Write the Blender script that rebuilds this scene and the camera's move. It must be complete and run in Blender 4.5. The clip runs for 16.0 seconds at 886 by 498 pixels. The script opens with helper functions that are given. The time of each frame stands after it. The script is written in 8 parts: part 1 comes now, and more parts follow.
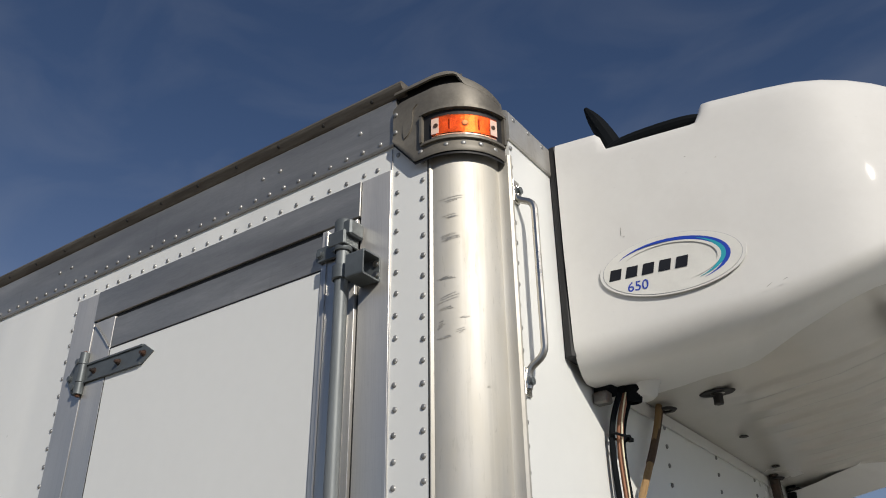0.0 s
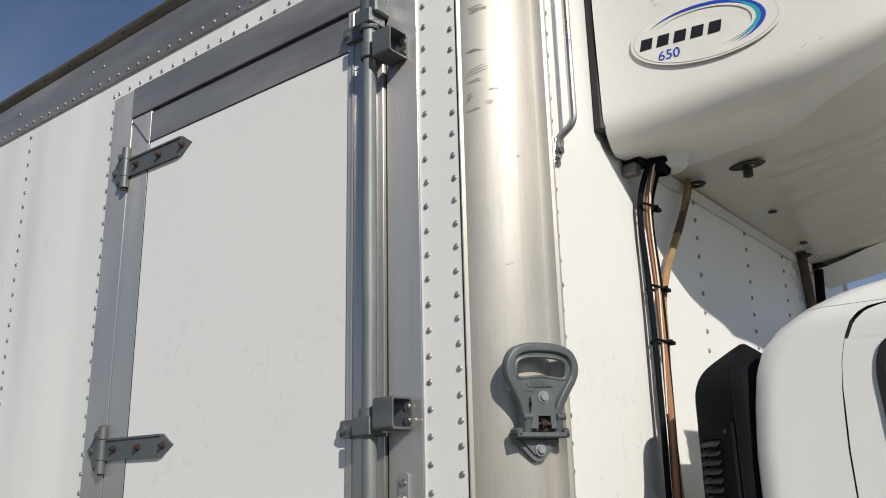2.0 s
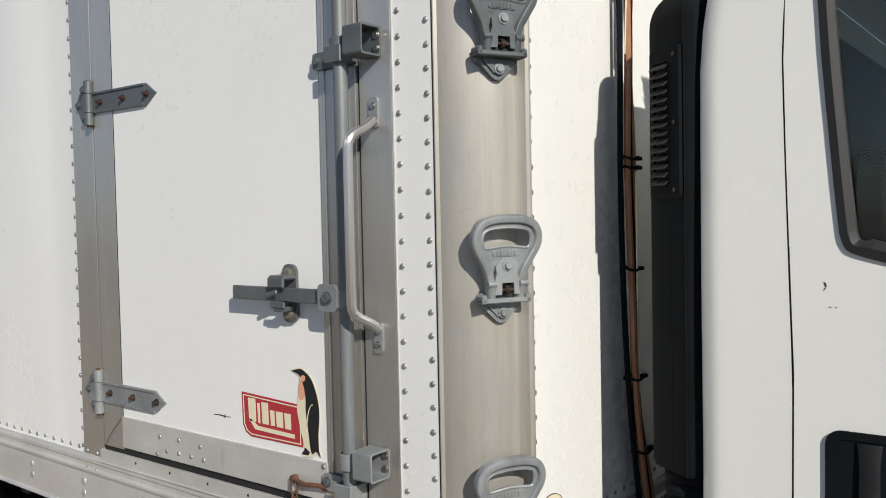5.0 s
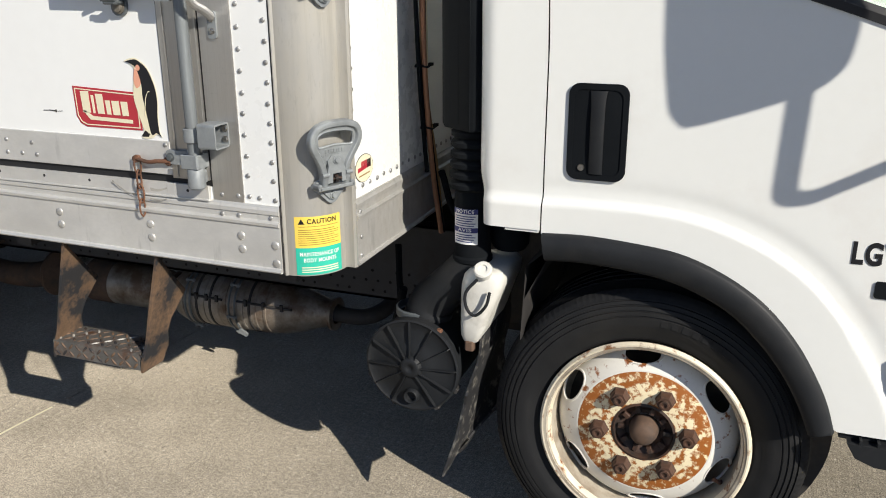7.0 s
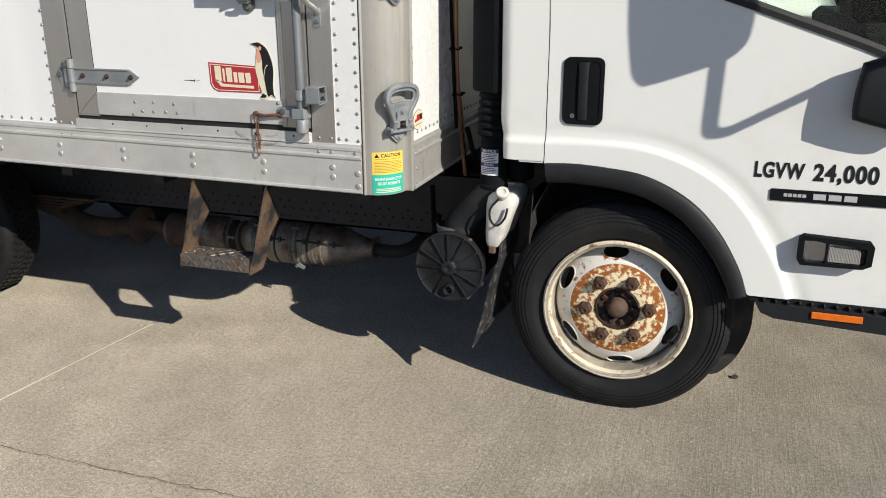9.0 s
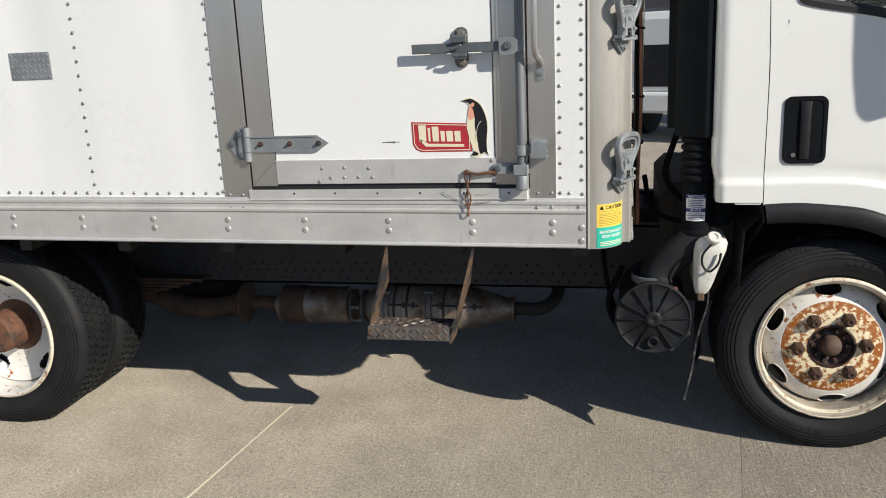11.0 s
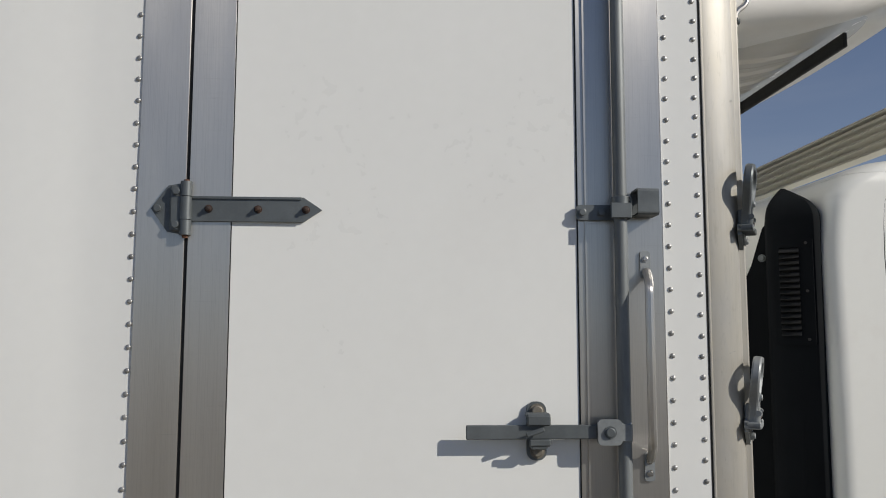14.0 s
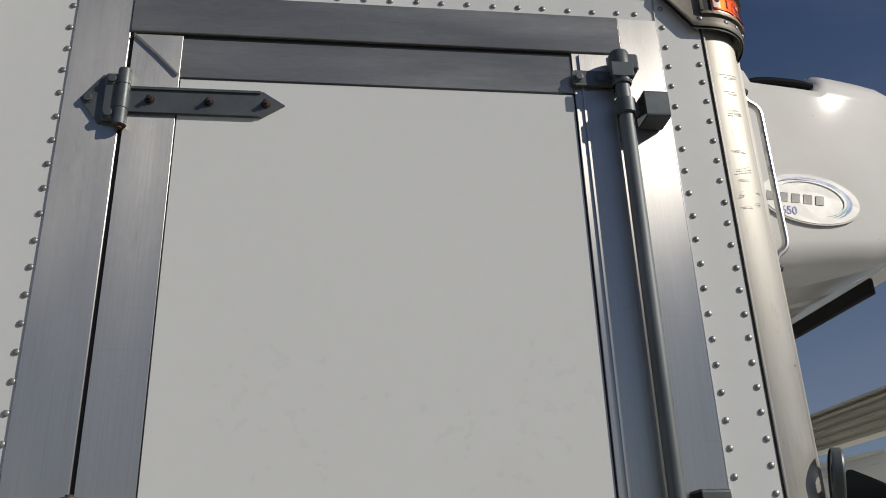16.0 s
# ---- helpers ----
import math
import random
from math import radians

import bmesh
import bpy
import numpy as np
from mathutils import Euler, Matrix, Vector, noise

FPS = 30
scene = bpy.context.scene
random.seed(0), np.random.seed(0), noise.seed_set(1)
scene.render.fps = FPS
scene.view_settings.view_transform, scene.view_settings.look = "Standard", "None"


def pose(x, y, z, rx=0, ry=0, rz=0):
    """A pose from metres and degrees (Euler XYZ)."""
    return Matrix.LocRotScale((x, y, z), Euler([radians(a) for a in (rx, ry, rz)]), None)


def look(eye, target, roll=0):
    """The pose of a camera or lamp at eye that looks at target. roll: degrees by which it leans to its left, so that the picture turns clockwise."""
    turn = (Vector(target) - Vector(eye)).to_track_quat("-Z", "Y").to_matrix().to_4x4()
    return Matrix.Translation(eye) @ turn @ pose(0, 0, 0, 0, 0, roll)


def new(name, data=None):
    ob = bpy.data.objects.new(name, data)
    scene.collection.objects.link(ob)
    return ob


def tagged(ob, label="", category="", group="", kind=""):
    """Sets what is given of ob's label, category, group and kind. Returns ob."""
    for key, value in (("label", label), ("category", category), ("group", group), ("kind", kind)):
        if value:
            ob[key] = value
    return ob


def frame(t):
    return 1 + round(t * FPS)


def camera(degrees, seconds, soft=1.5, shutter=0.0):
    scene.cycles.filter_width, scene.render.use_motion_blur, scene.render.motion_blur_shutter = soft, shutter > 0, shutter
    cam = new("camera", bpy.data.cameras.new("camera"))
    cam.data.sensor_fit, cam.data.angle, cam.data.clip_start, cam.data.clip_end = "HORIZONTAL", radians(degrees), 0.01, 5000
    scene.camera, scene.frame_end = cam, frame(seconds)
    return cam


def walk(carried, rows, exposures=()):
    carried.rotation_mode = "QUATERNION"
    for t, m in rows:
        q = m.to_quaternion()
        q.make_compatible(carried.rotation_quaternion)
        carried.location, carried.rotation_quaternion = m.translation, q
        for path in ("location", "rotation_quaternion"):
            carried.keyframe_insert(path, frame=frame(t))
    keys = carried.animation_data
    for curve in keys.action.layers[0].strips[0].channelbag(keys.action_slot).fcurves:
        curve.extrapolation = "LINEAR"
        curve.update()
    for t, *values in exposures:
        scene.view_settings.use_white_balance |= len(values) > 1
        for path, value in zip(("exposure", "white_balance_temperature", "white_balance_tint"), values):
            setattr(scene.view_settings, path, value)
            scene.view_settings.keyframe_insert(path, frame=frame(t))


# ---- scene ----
cam = camera(55.5, 16.0, soft=1.0)
PATH = [
    (0, (0.767, -1.199, 1.901), (-0.245, 0.24, 2.851), -0.8),
    (0.5, (0.766, -1.206, 1.9), (-0.269, 0.219, 2.847), -0.4),
    (1, (0.761, -1.201, 1.881), (-0.294, 0.246, 2.771), -0.5),
    (1.5, (0.776, -1.206, 1.843), (-0.336, 0.291, 2.565), -1.1),
    (2, (0.773, -1.191, 1.818), (-0.411, 0.326, 2.363), -1.4),
    (2.5, (0.784, -1.199, 1.797), (-0.44, 0.313, 2.262), -1.7),
    (3, (0.794, -1.203, 1.775), (-0.46, 0.305, 2.167), -1.4),
    (3.2, (0.799, -1.205, 1.758), (-0.461, 0.306, 2.119), -1.1),
    (5.3, (0.848, -1.226, 1.59), (-0.33, 0.382, 1.427), -0.7),
    (5.5, (0.85, -1.225, 1.576), (-0.291, 0.403, 1.356), -0.3),
    (6, (0.847, -1.262, 1.538), (-0.13, 0.443, 1.168), 0.2),
    (6.5, (0.834, -1.443, 1.514), (0.072, 0.33, 0.985), -0.1),
    (7, (0.903, -1.633, 1.496), (0.237, 0.143, 0.863), -0.2),
    (7.5, (1.026, -1.867, 1.496), (0.366, -0.111, 0.805), -0.8),
    (8, (1.041, -2.109, 1.489), (0.415, -0.34, 0.798), -0.9),
    (8.5, (1.024, -2.334, 1.509), (0.433, -0.538, 0.858), -0.2),
    (9, (1.029, -2.521, 1.508), (0.415, -0.721, 0.888), -0.2),
    (9.5, (0.9, -2.666, 1.527), (0.25, -0.868, 0.94), -1.1),
    (9.7, (0.769, -2.71, 1.51), (0.115, -0.908, 0.939), -1.3),
    (11.8, (-0.381, -2.591, 1.493), (-0.566, -0.636, 1.112), -2.6),
    (12, (-0.472, -2.552, 1.507), (-0.597, -0.585, 1.171), -2.4),
    (12.5, (-0.665, -2.423, 1.542), (-0.591, -0.444, 1.267), -1.6),
    (13, (-0.771, -2.288, 1.574), (-0.621, -0.304, 1.371), -0.0),
    (13.5, (-0.766, -2.061, 1.6), (-0.656, -0.064, 1.615), 1.1),
    (14, (-0.813, -1.83, 1.65), (-0.689, 0.155, 1.864), 0.1),
    (14.5, (-0.89, -1.657, 1.773), (-0.641, 0.303, 2.086), -1.2),
    (15, (-0.885, -1.497, 1.792), (-0.6, 0.428, 2.254), -1.5),
    (15.5, (-0.85, -1.403, 1.802), (-0.605, 0.469, 2.464), -2.4),
    (16, (-0.861, -1.377, 1.829), (-0.611, 0.453, 2.597), -2.0),
]
EXPOSURES = [(0.0, -0.4), (1.0, -0.28), (3.0, -0.2), (5.5, 0.05), (6.5, 0.35), (7.5, 0.3), (9.0, 0.22), (9.7, 0.17), (11.8, 0.3), (12.5, 0.33), (13.0, 0.3), (14.0, -0.35), (15.0, -0.84), (16.0, -0.77)]
walk(cam, [(t, look(eye, target, roll)) for t, eye, target, roll in PATH], EXPOSURES)

# ---- light ----
SUN_DIR = Vector((0.702, -0.422, 0.46)).normalized()
world = bpy.data.worlds.new("sky")
scene.world = world
world.use_nodes = True
wt = world.node_tree
sky = wt.nodes.new("ShaderNodeTexSky")
sky.sky_type, sky.sun_disc = "NISHITA", False
sky.sun_elevation = math.asin(SUN_DIR.z)
sky.sun_rotation = math.atan2(SUN_DIR.x, SUN_DIR.y)
sky.altitude, sky.air_density, sky.dust_density, sky.ozone_density = 1200, 1.0, 0.8, 4.0
# thin wisps of cloud
wc = wt.nodes.new("ShaderNodeTexCoord")
wm = wt.nodes.new("ShaderNodeMapping")
wm.inputs["Scale"].default_value, wm.inputs["Rotation"].default_value = (1.2, 3.5, 6.0), (0.3, 0.2, 0.5)
wn = wt.nodes.new("ShaderNodeTexNoise")
wn.inputs["Scale"].default_value, wn.inputs["Detail"].default_value, wn.inputs["Distortion"].default_value = 1.6, 7, 0.6
wr = wt.nodes.new("ShaderNodeMapRange")
wr.inputs[1].default_value, wr.inputs[2].default_value, wr.inputs[3].default_value, wr.inputs[4].default_value = 0.46, 0.8, 0.0, 0.11
wx = wt.nodes.new("ShaderNodeMix")
wx.data_type = "RGBA"
wx.inputs[7].default_value = (7.0, 7.2, 7.6, 1)
wt.links.new(wc.outputs["Generated"], wm.inputs[0])
wt.links.new(wm.outputs[0], wn.inputs[0])
wt.links.new(wn.outputs[0], wr.inputs[0])
wt.links.new(wr.outputs[0], wx.inputs[0])
tint = wt.nodes.new("ShaderNodeMix")
tint.data_type, tint.blend_type = "RGBA", "MULTIPLY"
tint.inputs[0].default_value, tint.inputs[7].default_value = 1, (1.045, 1.0, 1.035, 1)
wt.links.new(sky.outputs[0], tint.inputs[6])
wt.links.new(tint.outputs[2], wx.inputs[6])
# pale haze towards the horizon
hz = wt.nodes.new("ShaderNodeSeparateXYZ")
hr = wt.nodes.new("ShaderNodeMapRange")
hr.interpolation_type = "SMOOTHSTEP"
hr.inputs[1].default_value, hr.inputs[2].default_value, hr.inputs[3].default_value, hr.inputs[4].default_value = 0.05, 0.62, 0.34, 0.0
hm = wt.nodes.new("ShaderNodeMix")
hm.data_type = "RGBA"
hm.inputs[7].default_value = (4.6, 5.0, 6.0, 1)
wt.links.new(wc.outputs["Generated"], hz.inputs[0])
wt.links.new(hz.outputs[2], hr.inputs[0])
wt.links.new(hr.outputs[0], hm.inputs[0])
wt.links.new(wx.outputs[2], hm.inputs[6])
wt.links.new(hm.outputs[2], wt.nodes["Background"].inputs[0])
wt.nodes["Background"].inputs[1].default_value = 0.079
sun = new("sun", bpy.data.lights.new("sun", "SUN"))
sun.data.energy, sun.data.angle, sun.data.color = 4.68, radians(0.53), (1.0, 0.936, 0.838)
sun.matrix_world = look(SUN_DIR * 30, (0, 0, 0))


# ---- materials ----
def material(name, color, rough=0.5, metal=0.0, var=0.06, scale=6.0, fine=120.0, bump=0.0, stretch=(1, 1, 1),
             rvar=0.08, second=None, amount=0.0, patch=4.0, edge=0.08, spec=0.5, coat=0.0, rand=0.0, fine_amp=0.4, keep=0.3):
    """Two scales of variation in colour, roughness and relief; second is a patchy stain of its own colour."""
    m = bpy.data.materials.new(name)
    m.use_nodes = True
    nt = m.node_tree
    n, l = nt.nodes, nt.links
    b = n["Principled BSDF"]
    co = n.new("ShaderNodeTexCoord")
    mp = n.new("ShaderNodeMapping")
    mp.inputs["Scale"].default_value = stretch
    l.new(co.outputs["Object"], mp.inputs[0])
    big, small = n.new("ShaderNodeTexNoise"), n.new("ShaderNodeTexNoise")
    big.inputs["Scale"].default_value, big.inputs["Detail"].default_value = scale, 5
    small.inputs["Scale"].default_value, small.inputs["Detail"].default_value = fine, 3
    l.new(mp.outputs[0], big.inputs[0])
    l.new(mp.outputs[0], small.inputs[0])
    mix = n.new("ShaderNodeMath")
    mix.operation = "MULTIPLY_ADD"
    mix.inputs[1].default_value = fine_amp
    l.new(small.outputs[0], mix.inputs[0])
    l.new(big.outputs[0], mix.inputs[2])
    rng = n.new("ShaderNodeMapRange")
    rng.inputs[1].default_value, rng.inputs[2].default_value = 0.45, 0.95
    rng.inputs[3].default_value, rng.inputs[4].default_value = 1 - var, 1 + var
    l.new(mix.outputs[0], rng.inputs[0])
    mul = n.new("ShaderNodeMix")
    mul.data_type, mul.blend_type = "RGBA", "MULTIPLY"
    mul.inputs[0].default_value = 1
    mul.inputs[6].default_value = (*color, 1)
    l.new(rng.outputs[0], mul.inputs[7])
    out = mul.outputs[2]
    if rand:
        oi = n.new("ShaderNodeObjectInfo")
        rr = n.new("ShaderNodeMapRange")
        rr.inputs[3].default_value, rr.inputs[4].default_value = 1 - rand, 1 + rand
        l.new(oi.outputs["Random"], rr.inputs[0])
        m2 = n.new("ShaderNodeMix")
        m2.data_type, m2.blend_type = "RGBA", "MULTIPLY"
        m2.inputs[0].default_value = 1
        l.new(out, m2.inputs[6])
        l.new(rr.outputs[0], m2.inputs[7])
        out = m2.outputs[2]
    rsock = None
    if second:
        pn = n.new("ShaderNodeTexNoise")
        pn.inputs["Scale"].default_value, pn.inputs["Detail"].default_value, pn.inputs["Roughness"].default_value = patch, 8, 0.65
        l.new(mp.outputs[0], pn.inputs[0])
        pr = n.new("ShaderNodeMapRange")
        pr.inputs[1].default_value, pr.inputs[2].default_value = 1 - amount - edge, 1 - amount + edge
        l.new(pn.outputs[0], pr.inputs[0])
        m3 = n.new("ShaderNodeMix")
        m3.data_type = "RGBA"
        l.new(pr.outputs[0], m3.inputs[0])
        l.new(out, m3.inputs[6])
        m3.inputs[7].default_value = (*second, 1)
        out = m3.outputs[2]
        if metal:
            mm = n.new("ShaderNodeMapRange")
            mm.inputs[3].default_value, mm.inputs[4].default_value = metal, metal * keep
            l.new(pr.outputs[0], mm.inputs[0])
            l.new(mm.outputs[0], b.inputs["Metallic"])
    l.new(out, b.inputs["Base Color"])
    rr2 = n.new("ShaderNodeMapRange")
    rr2.inputs[1].default_value, rr2.inputs[2].default_value = 0.35, 0.95
    rr2.inputs[3].default_value, rr2.inputs[4].default_value = max(0.02, rough - rvar), min(1, rough + rvar)
    l.new(mix.outputs[0], rr2.inputs[0])
    l.new(rr2.outputs[0], b.inputs["Roughness"])
    if not (second and metal):
        b.inputs["Metallic"].default_value = metal
    b.inputs["Specular IOR Level"].default_value = spec
    b.inputs["Coat Weight"].default_value = coat
    b.inputs["Coat Roughness"].default_value = 0.06
    if bump:
        bp = n.new("ShaderNodeBump")
        bp.inputs["Strength"].default_value = bump
        bp.inputs["Distance"].default_value = 0.002
        l.new(mix.outputs[0], bp.inputs["Height"])
        l.new(bp.outputs[0], b.inputs["Normal"])
    return m


def worked(m, aniso=0.0, turn=0.0, marks=(), wave=None):
    """Working traces on sheet metal or skin: brushed gloss, fine rubbed lines (scale, from, to, colour gain, roughness gain) and a slow oil-canning wave."""
    nt = m.node_tree
    n, l = nt.nodes, nt.links
    b = n["Principled BSDF"]
    co = n.new("ShaderNodeTexCoord")
    if aniso:
        up = n.new("ShaderNodeCombineXYZ")
        up.inputs[2].default_value = 1
        l.new(up.outputs[0], b.inputs["Tangent"])
        b.inputs["Anisotropic"].default_value, b.inputs["Anisotropic Rotation"].default_value = aniso, turn
    for scale, lo, hi, gain, rgain in marks:
        mp = n.new("ShaderNodeMapping")
        mp.inputs["Scale"].default_value = scale
        t = n.new("ShaderNodeTexNoise")
        t.inputs["Scale"].default_value, t.inputs["Detail"].default_value, t.inputs["Roughness"].default_value = 1, 4, 0.7
        l.new(co.outputs["Object"], mp.inputs[0])
        l.new(mp.outputs[0], t.inputs[0])
        r = n.new("ShaderNodeMapRange")
        r.inputs[1].default_value, r.inputs[2].default_value, r.inputs[3].default_value, r.inputs[4].default_value = lo, hi, 1, gain
        l.new(t.outputs[0], r.inputs[0])
        k = n.new("ShaderNodeMix")
        k.data_type, k.blend_type = "RGBA", "MULTIPLY"
        k.inputs[0].default_value = 1
        l.new(b.inputs["Base Color"].links[0].from_socket, k.inputs[6])
        l.new(r.outputs[0], k.inputs[7])
        l.new(k.outputs[2], b.inputs["Base Color"])
        q = n.new("ShaderNodeMapRange")
        q.inputs[1].default_value, q.inputs[2].default_value, q.inputs[3].default_value, q.inputs[4].default_value = lo, hi, 0, rgain
        l.new(t.outputs[0], q.inputs[0])
        ad = n.new("ShaderNodeMath")
        l.new(b.inputs["Roughness"].links[0].from_socket, ad.inputs[0])
        l.new(q.outputs[0], ad.inputs[1])
        l.new(ad.outputs[0], b.inputs["Roughness"])
    if wave:
        scale, depth = wave
        mp = n.new("ShaderNodeMapping")
        mp.inputs["Scale"].default_value = scale
        t = n.new("ShaderNodeTexNoise")
        t.inputs["Scale"].default_value, t.inputs["Detail"].default_value = 1, 1
        l.new(co.outputs["Object"], mp.inputs[0])
        l.new(mp.outputs[0], t.inputs[0])
        bp = n.new("ShaderNodeBump")
        bp.inputs["Strength"].default_value, bp.inputs["Distance"].default_value = 1, depth
        l.new(t.outputs[0], bp.inputs["Height"])
        if b.inputs["Normal"].links:
            l.new(b.inputs["Normal"].links[0].from_socket, bp.inputs["Normal"])
        l.new(bp.outputs[0], b.inputs["Normal"])
    return m


M = {}
M["panel"] = worked(material("white panel skin", (0.825, 0.835, 0.812), 0.30, var=0.025, scale=1.3, fine=30, bump=0.04, second=(0.74, 0.73, 0.70), amount=0.14, patch=1.1, edge=0.3, rvar=0.08), wave=((3.2, 1, 0.5), 0.020))
M["doorskin"] = material("white door skin", (0.825, 0.835, 0.812), 0.30, var=0.025, scale=1.3, fine=30, bump=0.04, second=(0.74, 0.73, 0.70), amount=0.14, patch=1.1, edge=0.3, rvar=0.08)
M["paint"] = material("white cab paint", (0.775, 0.783, 0.748), 0.36, var=0.02, scale=1.5, fine=40, coat=0.22, second=(0.70, 0.68, 0.635), amount=0.30, patch=3, edge=0.15)
M["shell"] = worked(material("white moulded shell", (0.71, 0.70, 0.67), 0.55, var=0.03, scale=3, fine=60, coat=0.22, spec=0.3, second=(0.65, 0.635, 0.60), amount=0.3, patch=5, edge=0.2), marks=(((60, 60, 260), 0.66, 0.74, 0.93, 0.1),))
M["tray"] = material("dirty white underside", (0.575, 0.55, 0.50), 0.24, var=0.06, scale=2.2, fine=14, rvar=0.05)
M["alu"] = worked(material("brushed aluminium", (0.585, 0.568, 0.532), 0.345, 0.82, var=0.06, scale=4, fine=90, bump=0.03, stretch=(3, 3, 0.6), rvar=0.04, second=(0.56, 0.55, 0.53), amount=0.42, patch=2.5, edge=0.2, keep=0.95), 0.86, 0.25, (((900, 900, 3), 0.50, 0.62, 0.90, 0.0), ((3, 3, 420), 0.60, 0.74, 0.86, 0.05), ((14, 14, 60), 0.66, 0.74, 0.86, 0.04)))
M["alu_h"] = worked(material("weathered aluminium rail", (0.675, 0.664, 0.625), 0.45, 0.45, var=0.08, scale=5, fine=70, bump=0.06, stretch=(1.2, 3, 2), rvar=0.1, second=(0.53, 0.525, 0.50), amount=0.42, patch=3.5, edge=0.16, keep=0.85), 0.4, 0.0, (((26, 26, 5), 0.60, 0.72, 0.84, 0.06), ((5, 5, 300), 0.62, 0.72, 0.88, 0.05)))
M["alu_y"] = worked(material("weathered aluminium front rail", (0.54, 0.53, 0.50), 0.47, 0.5, var=0.1, scale=5, fine=70, bump=0.08, stretch=(2, 2.5, 1.5), rvar=0.12, second=(0.40, 0.38, 0.345), amount=0.45, patch=5, edge=0.12, keep=0.8), 0.0, 0.0, (((26, 26, 4), 0.56, 0.70, 0.72, 0.06), ((5, 5, 300), 0.60, 0.72, 0.85, 0.05)))
M["post"] = worked(material("scuffed polished aluminium", (0.475, 0.462, 0.428), 0.49, 0.5, var=0.10, scale=3, fine=40, bump=0.05, stretch=(2.5, 2.5, 0.8), rvar=0.06, second=(0.45, 0.42, 0.35), amount=0.42, patch=5, edge=0.22, keep=0.8), 0.65, 0.25, (((30, 30, 1.2), 0.50, 0.68, 0.88, 0.04), ((60, 60, 14), 0.58, 0.74, 0.90, 0.04), ((160, 160, 30), 0.62, 0.72, 0.84, 0.05)))
M["cast"] = material("dull cast aluminium", (0.185, 0.168, 0.138), 0.5, 0.35, var=0.26, scale=8, fine=150, bump=0.2, second=(0.25, 0.233, 0.20), amount=0.38, patch=9, edge=0.15)
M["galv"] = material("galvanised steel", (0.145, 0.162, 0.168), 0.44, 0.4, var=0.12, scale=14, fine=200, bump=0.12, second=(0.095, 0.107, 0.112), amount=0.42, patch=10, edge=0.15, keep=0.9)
# lighter copy of galv; on the low fittings its colour carries the sun's glint
M["galv_l"] = material("lighter galvanised steel", (0.285, 0.305, 0.31), 0.45, 0.35, var=0.14, scale=14, fine=160, bump=0.12, second=(0.19, 0.205, 0.212), amount=0.42, patch=12, edge=0.12, keep=0.9)
M["steel"] = material("stainless steel", (0.52, 0.50, 0.46), 0.30, 1.0, var=0.05, scale=20, fine=200)
M["rivet"] = material("dull rivet head", (0.36, 0.36, 0.35), 0.42, 0.6, var=0.1, scale=60, fine=300, rand=0.2)
M["rust"] = material("rusted steel", (0.155, 0.07, 0.038), 0.8, 0.1, var=0.35, scale=25, fine=220, bump=0.6, second=(0.06, 0.04, 0.03), amount=0.42, patch=20)
M["rustdark"] = material("oily rusted iron", (0.07, 0.035, 0.022), 0.6, 0.1, var=0.3, scale=25, fine=220, bump=0.5, second=(0.02, 0.016, 0.014), amount=0.5, patch=20)
M["rustblack"] = material("rusty black steel", (0.16, 0.10, 0.06), 0.75, 0.1, var=0.3, scale=18, fine=160, bump=0.5, second=(0.02, 0.02, 0.022), amount=0.5, patch=9, edge=0.06)
M["black"] = material("black plastic", (0.0085, 0.0100, 0.0118), 0.72, var=0.15, scale=10, fine=300, bump=0.12, spec=0.05, second=(0.0115, 0.0130, 0.0145), amount=0.3, patch=6, edge=0.15)
M["blackm"] = material("faded black plastic", (0.014, 0.0155, 0.0175), 0.55, var=0.15, scale=10, fine=300, bump=0.15, spec=0.25, second=(0.027, 0.027, 0.027), amount=0.36, patch=6, edge=0.15)
M["rubber"] = material("tyre rubber", (0.012, 0.0125, 0.0135), 0.62, var=0.2, scale=12, fine=200, bump=0.15, spec=0.28, second=(0.020, 0.0195, 0.0185), amount=0.40, patch=6, edge=0.15)
M["seal"] = material("black rubber seal", (0.012, 0.012, 0.013), 0.6, var=0.1)
M["void"] = material("unlit duct", (0.003, 0.003, 0.003), 0.9, var=0.1)
M["scuff"] = material("rubbed rubber marks", (0.38, 0.37, 0.345), 0.5, 0.5, var=0.3, scale=60, fine=300, second=(0.45, 0.43, 0.38), amount=0.5, patch=70, edge=0.1)
M["railbolt"] = material("painted bolt head", (0.50, 0.49, 0.46), 0.45, 0.5, var=0.1, scale=60, fine=300, rand=0.15)
M["alu_top"] = worked(material("dark weathered aluminium", (0.44, 0.43, 0.405), 0.40, 0.68, var=0.2, scale=4, fine=90, bump=0.05, stretch=(0.6, 4, 4), rvar=0.08, second=(0.30, 0.295, 0.285), amount=0.45, patch=2.5, edge=0.12, keep=0.95), 0.5, 0.0, (((40, 3, 2.5), 0.58, 0.72, 0.93, 0.04), ((3, 300, 400), 0.60, 0.72, 0.84, 0.06)))
M["flange"] = material("dirty brown flange", (0.115, 0.10, 0.082), 0.6, 0.3, var=0.2, scale=4, fine=90, bump=0.1, stretch=(0.6, 6, 6), second=(0.20, 0.18, 0.15), amount=0.42, patch=5, edge=0.12)
M["nut"] = material("dark rusted nut", (0.095, 0.048, 0.03), 0.7, 0.2, var=0.3, scale=40, fine=220, bump=0.5, second=(0.05, 0.03, 0.02), amount=0.45, patch=40)
